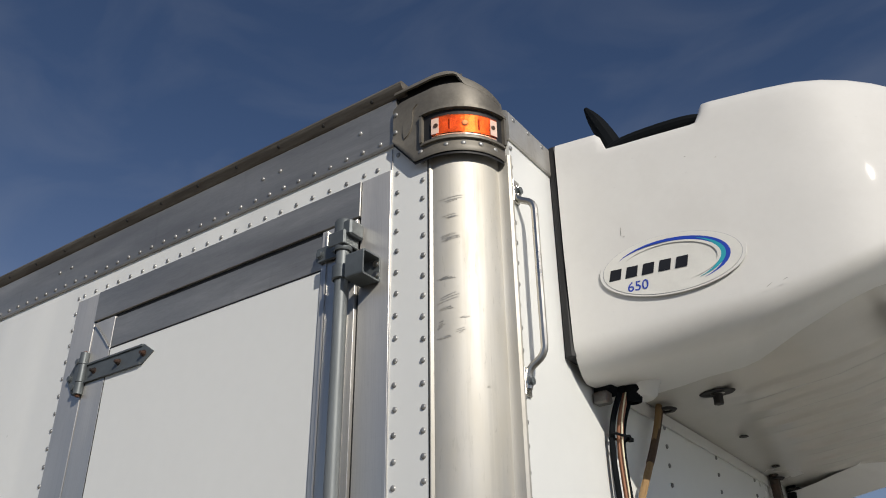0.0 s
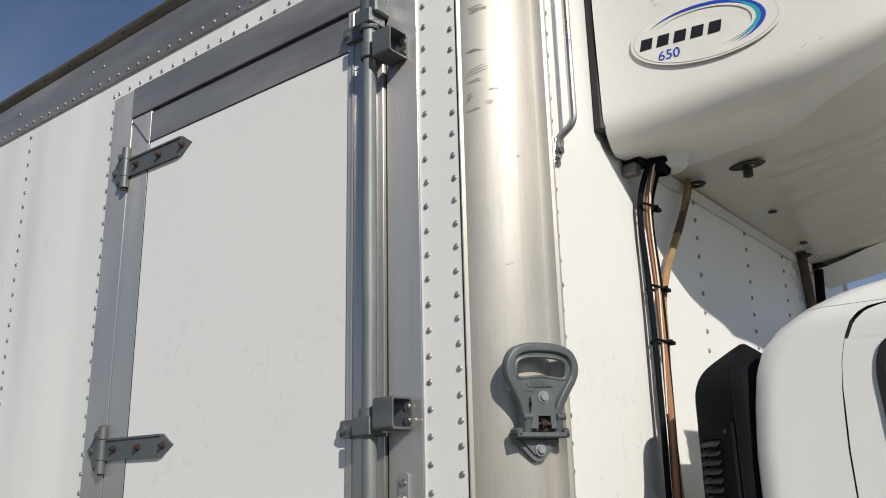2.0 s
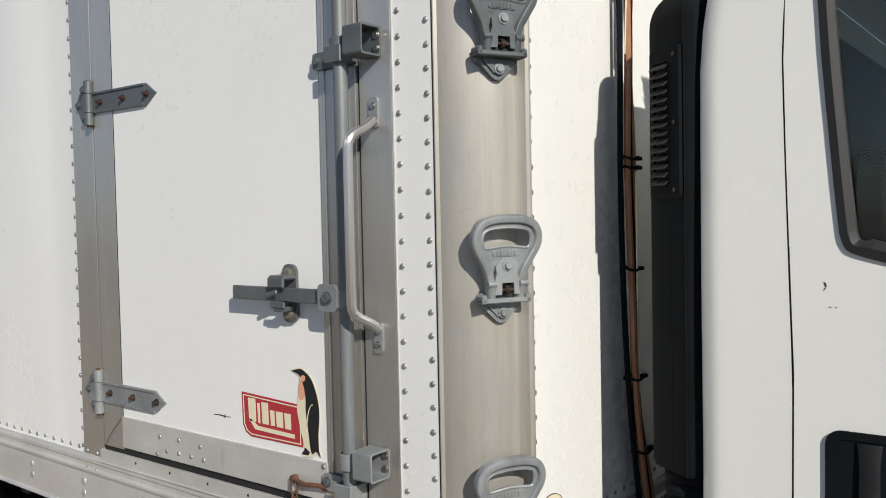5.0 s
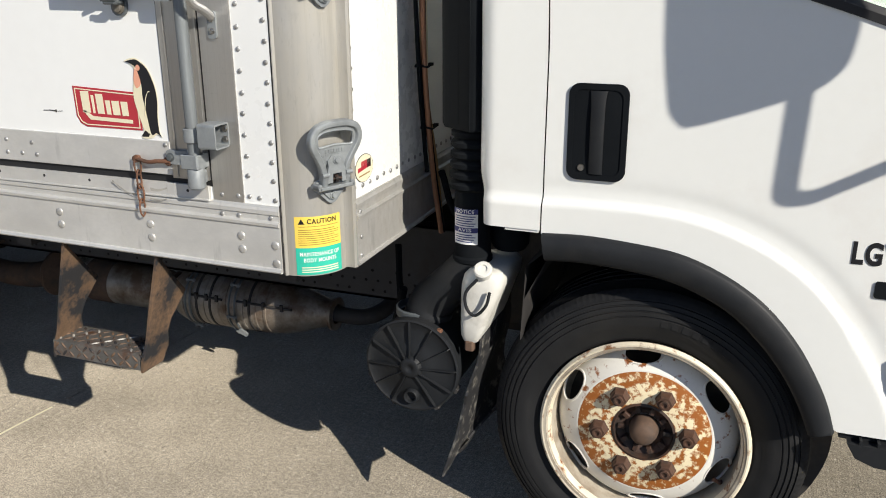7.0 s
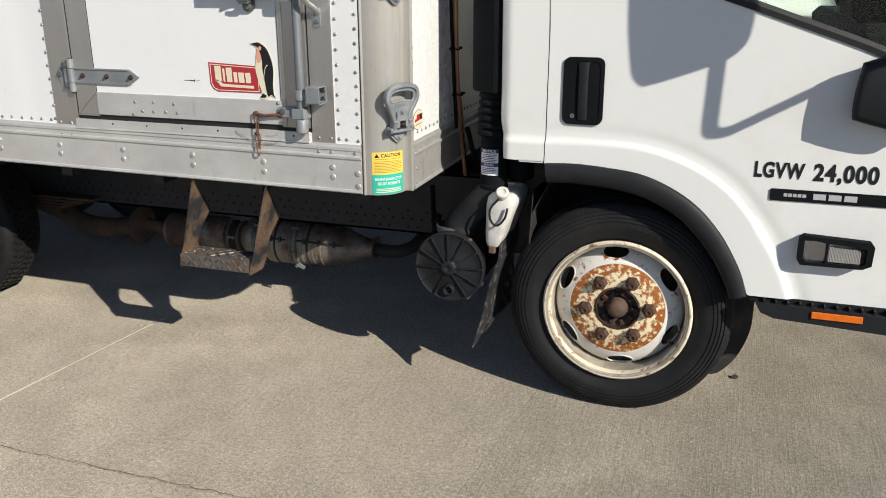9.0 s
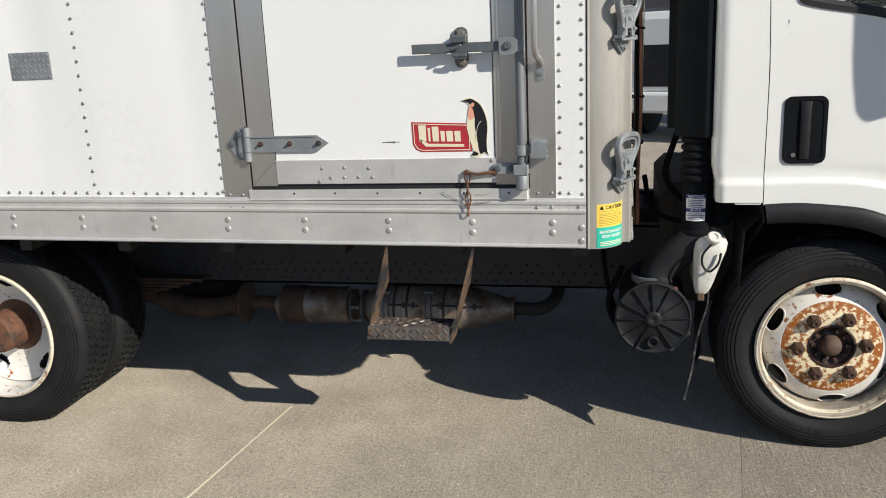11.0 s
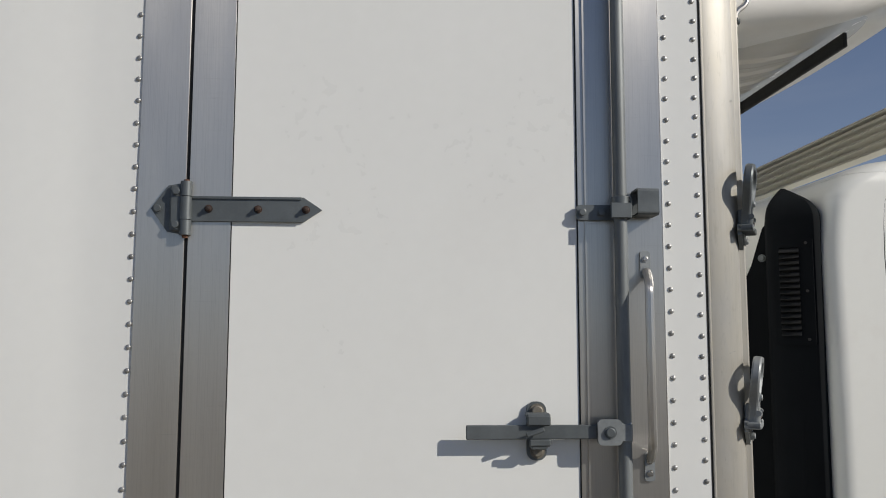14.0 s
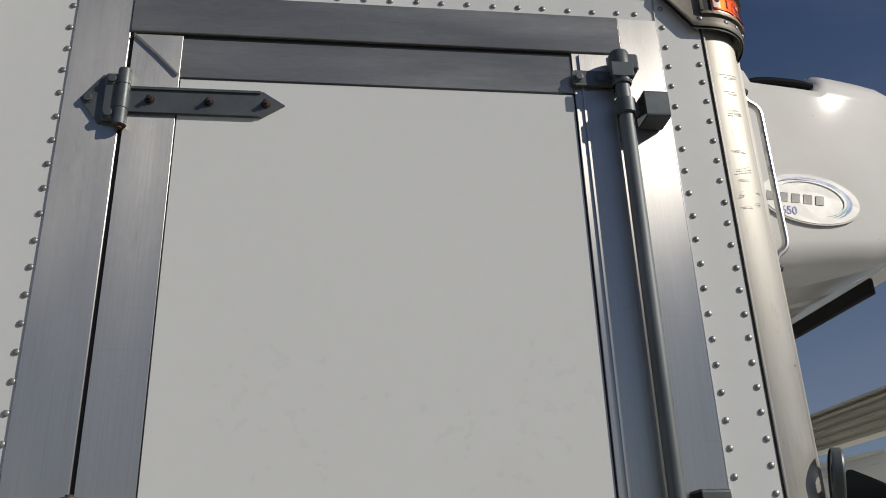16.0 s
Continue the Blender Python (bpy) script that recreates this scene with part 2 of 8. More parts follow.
M["rodsteel"] = material("galvanised rod", (0.20, 0.218, 0.222), 0.5, 0.3, var=0.2, scale=8, fine=120, bump=0.1, stretch=(6, 6, 0.6), second=(0.13, 0.142, 0.147), amount=0.45, patch=5, edge=0.15, keep=0.9)
M["under"] = material("grimy black chassis", (0.030, 0.028, 0.027), 0.7, var=0.3, scale=8, fine=90, bump=0.3, second=(0.065, 0.054, 0.043), amount=0.4, patch=6)
M["chassis"] = material("dusty black frame steel", (0.038, 0.038, 0.041), 0.65, var=0.25, scale=8, fine=90, bump=0.2, second=(0.035, 0.032, 0.03), amount=0.4, patch=6)
M["tread"] = material("worn tread plate", (0.16, 0.155, 0.145), 0.5, 0.5, var=0.3, scale=14, fine=120, bump=0.2, second=(0.10, 0.05, 0.028), amount=0.42, patch=18, edge=0.1)
M["axle"] = material("rusty axle iron", (0.12, 0.075, 0.05), 0.75, 0.2, var=0.3, scale=10, fine=90, bump=0.4, second=(0.05, 0.04, 0.035), amount=0.45, patch=7)
M["muffler"] = material("heat-dulled steel", (0.33, 0.30, 0.26), 0.48, 0.6, var=0.3, scale=6, fine=90, bump=0.2, second=(0.13, 0.085, 0.055), amount=0.47, patch=7, edge=0.1, keep=0.6)
M["rim"] = material("rust-streaked white wheel paint", (0.74, 0.72, 0.655), 0.45, var=0.06, scale=8, fine=120, bump=0.15, second=(0.27, 0.088, 0.02), amount=0.39, patch=28, edge=0.03)
# stains plus the shade inside the rim barrel, both put into this colour
M["rimwell"] = material("stained and shaded wheel well paint", (0.40, 0.36, 0.29), 0.5, var=0.12, scale=8, fine=120, bump=0.15, second=(0.16, 0.105, 0.06), amount=0.44, patch=9, edge=0.14)
M["lip"] = material("rust-eaten rim edge", (0.70, 0.63, 0.48), 0.5, var=0.1, scale=10, fine=160, bump=0.3, second=(0.21, 0.085, 0.03), amount=0.40, patch=26, edge=0.05)
M["flap"] = material("torn dusty rubber", (0.020, 0.020, 0.021), 0.65, var=0.3, scale=20, fine=150, bump=0.4, second=(0.16, 0.15, 0.13), amount=0.41, patch=28, edge=0.06)
M["rimrust"] = material("rusting white wheel centre", (0.80, 0.70, 0.47), 0.55, var=0.1, scale=10, fine=160, bump=0.4, second=(0.31, 0.098, 0.014), amount=0.53, patch=62, edge=0.045)
def ringed(m, x, z):
    """Rust that is thicker towards the outer edge of the wheel centre and round the hub."""
    nt = m.node_tree
    n, l = nt.nodes, nt.links
    mix = n["Principled BSDF"].inputs["Base Color"].links[0].from_node
    fac = mix.inputs[0].links[0].from_node
    src = fac.inputs[0].links[0].from_socket
    co = n.new("ShaderNodeTexCoord")
    mp = n.new("ShaderNodeMapping")
    mp.inputs["Location"].default_value, mp.inputs["Scale"].default_value = (-x, 0, -z), (1, 0, 1)
    ln = n.new("ShaderNodeVectorMath")
    ln.operation = "LENGTH"
    l.new(co.outputs["Object"], mp.inputs[0])
    l.new(mp.outputs[0], ln.inputs[0])
    cu = n.new("ShaderNodeFloatCurve")
    cv = cu.mapping.curves[0]
    for k, v in ((0.0, 0.6), (0.42, 0.6), (0.52, 0.36), (0.60, 0.50), (0.68, 0.44), (0.80, 0.58), (0.92, 0.66)):
        cv.points.new(k, v)
    cu.mapping.update()
    sc = n.new("ShaderNodeMath")
    sc.operation, sc.inputs[1].default_value = "MULTIPLY", 5.6
    l.new(ln.outputs["Value"], sc.inputs[0])
    l.new(sc.outputs[0], cu.inputs["Value"])
    ad = n.new("ShaderNodeMath")
    ad.operation, ad.inputs[1].default_value = "MULTIPLY_ADD", 0.55
    l.new(cu.outputs[0], ad.inputs[0])
    l.new(src, ad.inputs[2])
    sh = n.new("ShaderNodeMath")
    sh.inputs[1].default_value = -0.312
    l.new(ad.outputs[0], sh.inputs[0])
    l.new(sh.outputs[0], fac.inputs[0])
    return m


M["rimrust"] = ringed(M["rimrust"], 0.718, 0.383)
M["bottle"] = material("clouded white plastic", (0.62, 0.61, 0.56), 0.4, var=0.08, scale=8, fine=80, second=(0.35, 0.33, 0.28), amount=0.34, patch=9, edge=0.12)
M["copper"] = material("copper hose", (0.34, 0.16, 0.09), 0.55, 0.1, var=0.2, scale=8, fine=90)
M["tanhose"] = material("tan hose", (0.32, 0.20, 0.09), 0.6, var=0.2, scale=8, fine=90)
M["deflect"] = material("beige ribbed metal", (0.55, 0.53, 0.465), 0.5, 0.2, var=0.08, scale=3, fine=60)
M["inner"] = material("grey cab trim", (0.045, 0.045, 0.048), 0.7, var=0.1, scale=5, fine=90)
M["trimgrey"] = material("light grey pillar trim", (0.11, 0.122, 0.115), 0.65, var=0.06, scale=6, fine=90)
M["seatcloth"] = material("dark seat cloth", (0.006, 0.0065, 0.007), 0.85, spec=0.15, var=0.15, scale=10, fine=120)
M["chrome"] = material("lamp reflector", (0.8, 0.8, 0.8), 0.12, 1.0, var=0.05)
M["amber"] = material("amber reflector", (0.75, 0.16, 0.012), 0.3, var=0.08, scale=30, fine=300, coat=0.4)
for nm, c in (("red", (0.42, 0.03, 0.045)), ("cream", (0.78, 0.72, 0.52)), ("ink", (0.010, 0.010, 0.012)), ("pink", (0.75, 0.36, 0.24)), ("yellow", (0.80, 0.58, 0.10)),
              ("teal", (0.03, 0.46, 0.33)), ("white", (0.78, 0.78, 0.76)), ("navy", (0.03, 0.035, 0.16)), ("blue", (0.02, 0.06, 0.42)), ("cyan", (0.03, 0.34, 0.42)), ("brown", (0.28, 0.17, 0.03)),
              ("grey", (0.45, 0.45, 0.46)), ("pearl", (0.72, 0.71, 0.66)), ("lime", (0.80, 0.72, 0.02))):
    M[nm] = material(nm + " vinyl", c, 0.4, var=0.05, scale=20, fine=200)


def glass(name, color, rough=0.0, alpha=0.0):
    m = bpy.data.materials.new(name)
    m.use_nodes = True
    b = m.node_tree.nodes["Principled BSDF"]
    b.inputs["Base Color"].default_value = (*color, 1)
    b.inputs["Transmission Weight"].default_value = 1
    b.inputs["Roughness"].default_value = rough
    b.inputs["IOR"].default_value = 1.45
    return m


M["glass"] = glass("window glass", (0.66, 0.75, 0.72))
M["tealglass"] = glass("teal tint band", (0.05, 0.55, 0.52))
M["lens"] = glass("amber lens", (0.98, 0.22, 0.045), 0.05)
M["lampbase"] = material("mottled lamp reflector", (0.50, 0.44, 0.42), 0.35, 0.3, var=0.45, scale=45, fine=260)
M["lensend"] = material("pale lamp socket", (0.86, 0.62, 0.50), 0.3, var=0.06, scale=40, fine=200)
M["clear"] = glass("clear lamp lens", (0.95, 0.95, 0.95), 0.06)


def ground_material(name, base, dark, broom):
    """Worn concrete: sand grain, exposed chips, pits and faint broom drag, with shallow relief."""
    m = material(name, base, 0.95, var=0.08, scale=0.9, fine=14, second=dark, amount=0.47, patch=2.6, edge=0.16, rand=0.03, fine_amp=0.6)
    nt = m.node_tree
    n, l = nt.nodes, nt.links
    b = n["Principled BSDF"]
    b.inputs["Diffuse Roughness"].default_value = 1.0
    src = b.inputs["Base Color"].links[0].from_socket
    co = n.new("ShaderNodeTexCoord")

    def noise(scale, detail, lo, hi, a, c, stretch=None):
        t = n.new("ShaderNodeTexNoise")
        t.inputs["Scale"].default_value, t.inputs["Detail"].default_value = scale, detail
        s = co.outputs["Object"]
        if stretch:
            mp = n.new("ShaderNodeMapping")
            mp.inputs["Scale"].default_value, mp.inputs["Rotation"].default_value = stretch, (0, 0, 0.14)
            l.new(s, mp.inputs[0])
            s = mp.outputs[0]
        l.new(s, t.inputs[0])
        r = n.new("ShaderNodeMapRange")
        r.inputs[1].default_value, r.inputs[2].default_value, r.inputs[3].default_value, r.inputs[4].default_value = lo, hi, a, c
        l.new(t.outputs[0], r.inputs[0])
        return t.outputs[0], r.outputs[0]

    def times(x, f):
        k = n.new("ShaderNodeMix")
        k.data_type, k.blend_type = "RGBA", "MULTIPLY"
        k.inputs[0].default_value = 1
        l.new(x, k.inputs[6])
        l.new(f, k.inputs[7])
        return k.outputs[2]
    h1, f1 = noise(230, 3, 0.34, 0.66, 0.50, 1.50)
    h2, f2 = noise(70, 6, 0.32, 0.68, 0.78, 1.22)
    h4, f4 = noise(2.2, 6, 0.38, 0.64, 0.90, 1.10)
    h3, f3 = noise(150, 3, 0.34, 0.66, 1 - broom, 1 + broom, (1, 0.04, 1))
    for f in (f1, f2, f3, f4):
        src = times(src, f)
    vo = n.new("ShaderNodeTexVoronoi")
    vo.inputs["Scale"].default_value = 70
    l.new(co.outputs["Object"], vo.inputs["Vector"])
    r = n.new("ShaderNodeMapRange")
    r.inputs[1].default_value, r.inputs[2].default_value, r.inputs[3].default_value, r.inputs[4].default_value = 0.16, 0.30, 1, 0
    l.new(vo.outputs["Distance"], r.inputs[0])
    pick = n.new("ShaderNodeMath")
    pick.operation = "GREATER_THAN"
    pick.inputs[1].default_value = 0.72
    sep = n.new("ShaderNodeSeparateColor")
    l.new(vo.outputs["Color"], sep.inputs[0])
    l.new(sep.outputs[0], pick.inputs[0])
    mu = n.new("ShaderNodeMath")
    mu.operation = "MULTIPLY"
    l.new(r.outputs[0], mu.inputs[0])
    l.new(pick.outputs[0], mu.inputs[1])
    ramp = n.new("ShaderNodeMix")
    ramp.data_type = "RGBA"
    ramp.inputs[6].default_value, ramp.inputs[7].default_value = (0.08, 0.068, 0.052, 1), (0.50, 0.465, 0.40, 1)
    l.new(sep.outputs[1], ramp.inputs[0])
    mx = n.new("ShaderNodeMix")
    mx.data_type = "RGBA"
    l.new(mu.outputs[0], mx.inputs[0])
    l.new(src, mx.inputs[6])
    l.new(ramp.outputs[2], mx.inputs[7])
    l.new(mx.outputs[2], b.inputs["Base Color"])
    low = n.new("ShaderNodeMath")
    low.operation = "MULTIPLY_ADD"
    low.inputs[1].default_value = 9 * broom
    l.new(h3, low.inputs[0])
    l.new(h1, low.inputs[2])
    add = n.new("ShaderNodeMath")
    add.operation = "MULTIPLY_ADD"
    add.inputs[1].default_value = 1.6
    l.new(h2, add.inputs[0])
    l.new(low.outputs[0], add.inputs[2])
    bp = n.new("ShaderNodeBump")
    bp.inputs["Strength"].default_value, bp.inputs["Distance"].default_value = 1.0, 0.0018
    l.new(add.outputs[0], bp.inputs["Height"])
    l.new(bp.outputs[0], b.inputs["Normal"])
    return m


M["ground"] = ground_material("worn concrete", (0.284, 0.252, 0.199), (0.228, 0.201, 0.156), 0.07)
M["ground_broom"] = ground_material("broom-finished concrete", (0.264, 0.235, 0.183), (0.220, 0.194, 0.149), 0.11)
M["soil"] = material("lot surface", (0.27, 0.25, 0.22), 0.9, var=0.15, scale=0.6, fine=20, bump=0.3)


# ---- mesh helpers ----
def thicken(bm, depth):
    bmesh.ops.recalc_face_normals(bm, faces=bm.faces)
    bm.normal_update()
    bmesh.ops.solidify(bm, geom=bm.faces[:], thickness=depth)


def mesh_of(bm, name, mat, smooth=False, angle=0.6):
    me = bpy.data.meshes.new(name)
    bmesh.ops.recalc_face_normals(bm, faces=bm.faces)
    if smooth:
        for f in bm.faces:
            f.smooth = True
        for e in bm.edges:
            if len(e.link_faces) == 2 and e.calc_face_angle(0) > angle:
                e.smooth = False
    bm.to_mesh(me)
    bm.free()
    me.materials.append(mat)
    return me


def thing(name, at, label, category, group="", kind=""):
    ob = new(name)
    ob.empty_display_size = 0.1
    ob.location = at
    return tagged(ob, label, category, group, kind)


def put(ob, parent):
    """Hang ob, built in world places, under parent."""
    ob.parent = parent
    ob.matrix_parent_inverse = Matrix.Translation(-parent.location) if parent.parent is None else Matrix.Identity(4)
    return ob


def part(name, bm, mat, parent, label="", smooth=False, angle=0.6):
    ob = new(name, mesh_of(bm, name, M[mat], smooth, angle))
    put(ob, parent)
    return tagged(ob, label)


def solo(name, bm, mat, label, category, group="", kind="", smooth=False):
    return tagged(new(name, mesh_of(bm, name, M[mat], smooth)), label, category, group, kind)


def box(bm, x0, x1, y0, y1, z0, z1, bevel=0.0, m=None, seg=1):
    vs = [bm.verts.new((x, y, z)) for x in (x0, x1) for y in (y0, y1) for z in (z0, z1)]
    fs = [bm.faces.new([vs[i] for i in f]) for f in ((0, 1, 3, 2), (4, 6, 7, 5), (0, 4, 5, 1), (2, 3, 7, 6), (0, 2, 6, 4), (1, 5, 7, 3))]
    if bevel:
        bmesh.ops.recalc_face_normals(bm, faces=fs)
        es = list({e for f in fs for e in f.edges})
        r = bmesh.ops.bevel(bm, geom=es, offset=bevel, segments=seg, affect="EDGES", profile=0.5)
        vs = list({v for f in r["faces"] for v in f.verts})
    if m:
        bmesh.ops.transform(bm, matrix=m, verts=vs)
    return bm


def boxes(*dims, bevel=0.0):
    bm = bmesh.new()
    for d in dims:
        box(bm, *d, bevel=bevel)
    return bm


def frame_at(p, d, up=(0, 0, 1)):
    """A frame at p whose z runs along d."""
    return Matrix.Translation(p) @ Vector(d).to_track_quat("Z", "Y").to_matrix().to_4x4()


def lathe(bm, profile, m, seg=32, a0=0.0, a1=2 * math.pi, cap=False):
    """Turn (radius, height) pairs about z, laid by m."""
    full = abs(a1 - a0 - 2 * math.pi) < 1e-6
    n = seg if full else seg + 1
    rings = []
    for r, h in profile:
        if r < 1e-6:
            rings.append([bm.verts.new(m @ Vector((0, 0, h)))])
        else:
            rings.append([bm.verts.new(m @ Vector((r * math.cos(a0 + (a1 - a0) * k / seg), r * math.sin(a0 + (a1 - a0) * k / seg), h))) for k in range(n)])
    for a, b in zip(rings, rings[1:]):
        for k in range(seg):
            j = (k + 1) % n if full else k + 1
            q = [a[k % len(a)], a[j % len(a)], b[j % len(b)], b[k % len(b)]]
            q = list(dict.fromkeys(q))
            if len(q) > 2:
                bm.faces.new(q)
    if cap:
        for r in (rings[0], rings[-1]):
            if len(r) > 2:
                bm.faces.new(r)
    return bm


def rod(bm, a, b, r, seg=12, r2=None):
    a, b = Vector(a), Vector(b)
    return lathe(bm, [(0, 0), (r, 0), (r2 or r, (b - a).length), (0, (b - a).length)], frame_at(a, b - a), seg)


def bolt_head(bm, p, d, r, h, seg=6):
    d = Vector(d).normalized()
    lathe(bm, [(r * 1.35, 0), (r * 1.35, h * 0.25), (r, h * 0.25), (r, h * 0.9), (r * 0.8, h), (0, h)], frame_at(p, d), seg * 2 if seg != 6 else 12)
    return bm


def tube(bm, pts, r, seg=10, closed=False, steps=6):
    """A round tube along a smooth path."""
    pts = [Vector(p) for p in pts]
    path = []
    n = len(pts)
    for i in range(n if closed else n - 1):
        p1, p2 = pts[i], pts[(i + 1) % n]
        p0 = pts[i - 1] if (i or closed) else p1 + (p1 - p2)
        p3 = pts[(i + 2) % n] if (closed or i + 2 < n) else p2 + (p2 - p1)
        for k in range(steps):
            t = k / steps
            path.append(0.5 * (2 * p1 + (p2 - p0) * t + (2 * p0 - 5 * p1 + 4 * p2 - p3) * t * t + (3 * p1 - p0 - 3 * p2 + p3) * t ** 3))
    if not closed:
        path.append(pts[-1])
    rings, nrm = [], None
    m = len(path)
    for i, p in enumerate(path):
        d = (path[(i + 1) % m] - path[i - 1]) if closed or 0 < i < m - 1 else (path[min(i + 1, m - 1)] - path[max(i - 1, 0)])
        d.normalize()
        if nrm is None:
            nrm = d.orthogonal().normalized()
        nrm = (nrm - d * nrm.dot(d)).normalized()
        bi = d.cross(nrm)
        rad = r(i / (m - 1)) if callable(r) else r
        rings.append([bm.verts.new(p + rad * (math.cos(2 * math.pi * k / seg) * nrm + math.sin(2 * math.pi * k / seg) * bi)) for k in range(seg)])
    for i in range(m if closed else m - 1):
        a, b = rings[i], rings[(i + 1) % m]
        for k in range(seg):
            bm.faces.new((a[k], a[(k + 1) % seg], b[(k + 1) % seg], b[k]))
    if not closed:
        bm.faces.new(rings[0])
        bm.faces.new(rings[-1][::-1])
    return bm


def bent(bm, pts, r, bend=0.03, seg=10):
    """A rod with straight legs and rounded corners."""
    pts = [Vector(p) for p in pts]
    out = [pts[0]]
    for a, b, c in zip(pts, pts[1:], pts[2:]):
        u, w = (a - b), (c - b)
        k = min(bend, u.length / 2, w.length / 2)
        p, q = b + u.normalized() * k, b + w.normalized() * k
        for t in (0, 0.25, 0.5, 0.75, 1):
            out.append(p * (1 - t) ** 2 + b * 2 * t * (1 - t) + q * t * t)
    out.append(pts[-1])
    return tube(bm, out, r, seg, steps=1)


def prism(bm, outline, m, depth, holes=(), bevel=0.0):
    """A flat outline (x, y pairs) with holes, laid by m and given depth along its z."""
    loops, edges = [], []
    for ring in (outline, *holes):
        vs = [bm.verts.new((x, y, 0)) for x, y in ring]
        loops.append(vs)
        edges += [bm.edges.new((vs[i], vs[(i + 1) % len(vs)])) for i in range(len(vs))]
    if holes:
        fs = [g for g in bmesh.ops.triangle_fill(bm, use_beauty=True, use_dissolve=False, edges=edges)["geom"] if isinstance(g, bmesh.types.BMFace)]
    else:
        fs = [bm.faces.new(loops[0])]
    verts = [v for l in loops for v in l]
    if depth:
        r = bmesh.ops.extrude_face_region(bm, geom=fs)
        up = [g for g in r["geom"] if isinstance(g, bmesh.types.BMVert)]
        bmesh.ops.translate(bm, vec=(0, 0, depth), verts=up)
        verts += up
    bmesh.ops.transform(bm, matrix=m, verts=verts)
    return bm


def grid(bm, rows):
    """A sheet through rows of points."""
    vs = [[bm.verts.new(p) for p in row] for row in rows]
    for a, b in zip(vs, vs[1:]):
        for k in range(len(a) - 1):
            bm.faces.new((a[k], a[k + 1], b[k + 1], b[k]))
    return bm


def rounded(w, h, r, n=5):
    out = []
    for cx, cy, a in ((w / 2 - r, h / 2 - r, 0), (-w / 2 + r, h / 2 - r, 90), (-w / 2 + r, -h / 2 + r, 180), (w / 2 - r, -h / 2 + r, 270)):
        out += [(cx + r * math.cos(radians(a + 90 * k / n)), cy + r * math.sin(radians(a + 90 * k / n))) for k in range(n + 1)]
    return out


def lerp_line(line, x):
    for (a, za), (b, zb) in zip(line, line[1:]):
        if x <= b:
            t = max(0.0, (x - a) / (b - a))
            return za + (zb - za) * t
    return line[-1][1]


def spline(line, n=8):
    """A smoother polyline through the same points."""
    out = []
    p = [Vector((*q, 0)) if len(q) == 2 else Vector(q) for q in line]
    for i in range(len(p) - 1):
        p0, p1, p2, p3 = p[max(i - 1, 0)], p[i], p[i + 1], p[min(i + 2, len(p) - 1)]
        for k in range(n):
            t = k / n
            q = 0.5 * (2 * p1 + (p2 - p0) * t + (2 * p0 - 5 * p1 + 4 * p2 - p3) * t * t + (3 * p1 - p0 - 3 * p2 + p3) * t ** 3)
            out.append(tuple(q)[: len(line[0])])
    return out + [tuple(line[-1])]


SIDE = Matrix(((1, 0, 0, 0), (0, 0, 1, 0), (0, 1, 0, 0), (0, 0, 0, 1)))  # x, z of the side wall; depth runs into it


def side(x, y, z):
    """Lays a flat outline on the truck's side: its x along the truck, its y up, its depth into the wall."""
    return Matrix.Translation((x, y, z)) @ SIDE


def writing(name, text, size, m, mat, parent, width=None, bold=False):
    cu = bpy.data.curves.new(name, "FONT")
    cu.body, cu.size, cu.align_x, cu.align_y = text, size, "CENTER", "CENTER"
    cu.extrude = 0.0003
    cu.offset = (0.036 if size > 0.03 else 0.016) * size if bold else 0
    cu.space_character = 1.13 if bold else 1.0
    tmp = bpy.data.objects.new(name, cu)
    scene.collection.objects.link(tmp)
    bpy.context.view_layer.update()
    me = bpy.data.meshes.new_from_object(tmp.evaluated_get(bpy.context.evaluated_depsgraph_get()))
    bpy.data.objects.remove(tmp)
    xs = [v.co.x for v in me.vertices]
    k = width / (max(xs) - min(xs)) if width else 1
    for v in me.vertices:
        v.co = m @ Vector((v.co.x * k, v.co.y, v.co.z))
    me.materials.clear()
    me.materials.append(M[mat])
    return put(new(name, me), parent)

# ---- ground ----
ground = solo("ground", boxes((-900, 900, -900, 900, -0.4, -0.014)), "soil", "open concrete parking lot reaching the horizon", "ground", kind="structure")

# ---- cargo box ----
ZB, ZT, FX, FAR = 0.808, 3.152, 0.022, 2.42
REAR = -6.0
cargo_box = thing("cargo_box", (-3.0, 1.2, ZB), "white refrigerated truck box with riveted panels and aluminium rails", "truck body")
DL, DR, DB, DT = -1.256, -0.292, 1.013, 2.842  # door opening


def wall_panels():
    bm = boxes((REAR, DL, 0, 0.09, 0.95, 3.02), (DR, -0.1134, 0, 0.09, 0.95, 3.02), (DL, DR, 0, 0.09, DT, 3.02), (DL, DR, 0, 0.09, 0.95, 1.004))
    return bm


part("side_wall", wall_panels(), "panel", cargo_box, "white fibreglass side skin")
part("front_wall", boxes((FX - 0.09, FX, 0.113, FAR - 0.113, 0.95, 3.02)), "panel", cargo_box)
part("far_wall", boxes((REAR, FX - 0.1, FAR - 0.09, FAR, 0.95, 3.02)), "panel", cargo_box)
part("rear_wall", boxes((REAR, REAR + 0.09, 0.09, FAR - 0.09, 0.95, 3.02)), "panel", cargo_box)
part("box_floor", boxes((REAR, -0.13, 0.03, FAR - 0.03, 0.83, 0.95), (-0.13, FX - 0.06, 0.13, FAR - 0.13, 0.83, 0.95)), "under", cargo_box)
part("roof", boxes((REAR, -0.06, 0.03, FAR - 0.03, 3.10, 3.145)), "panel", cargo_box)
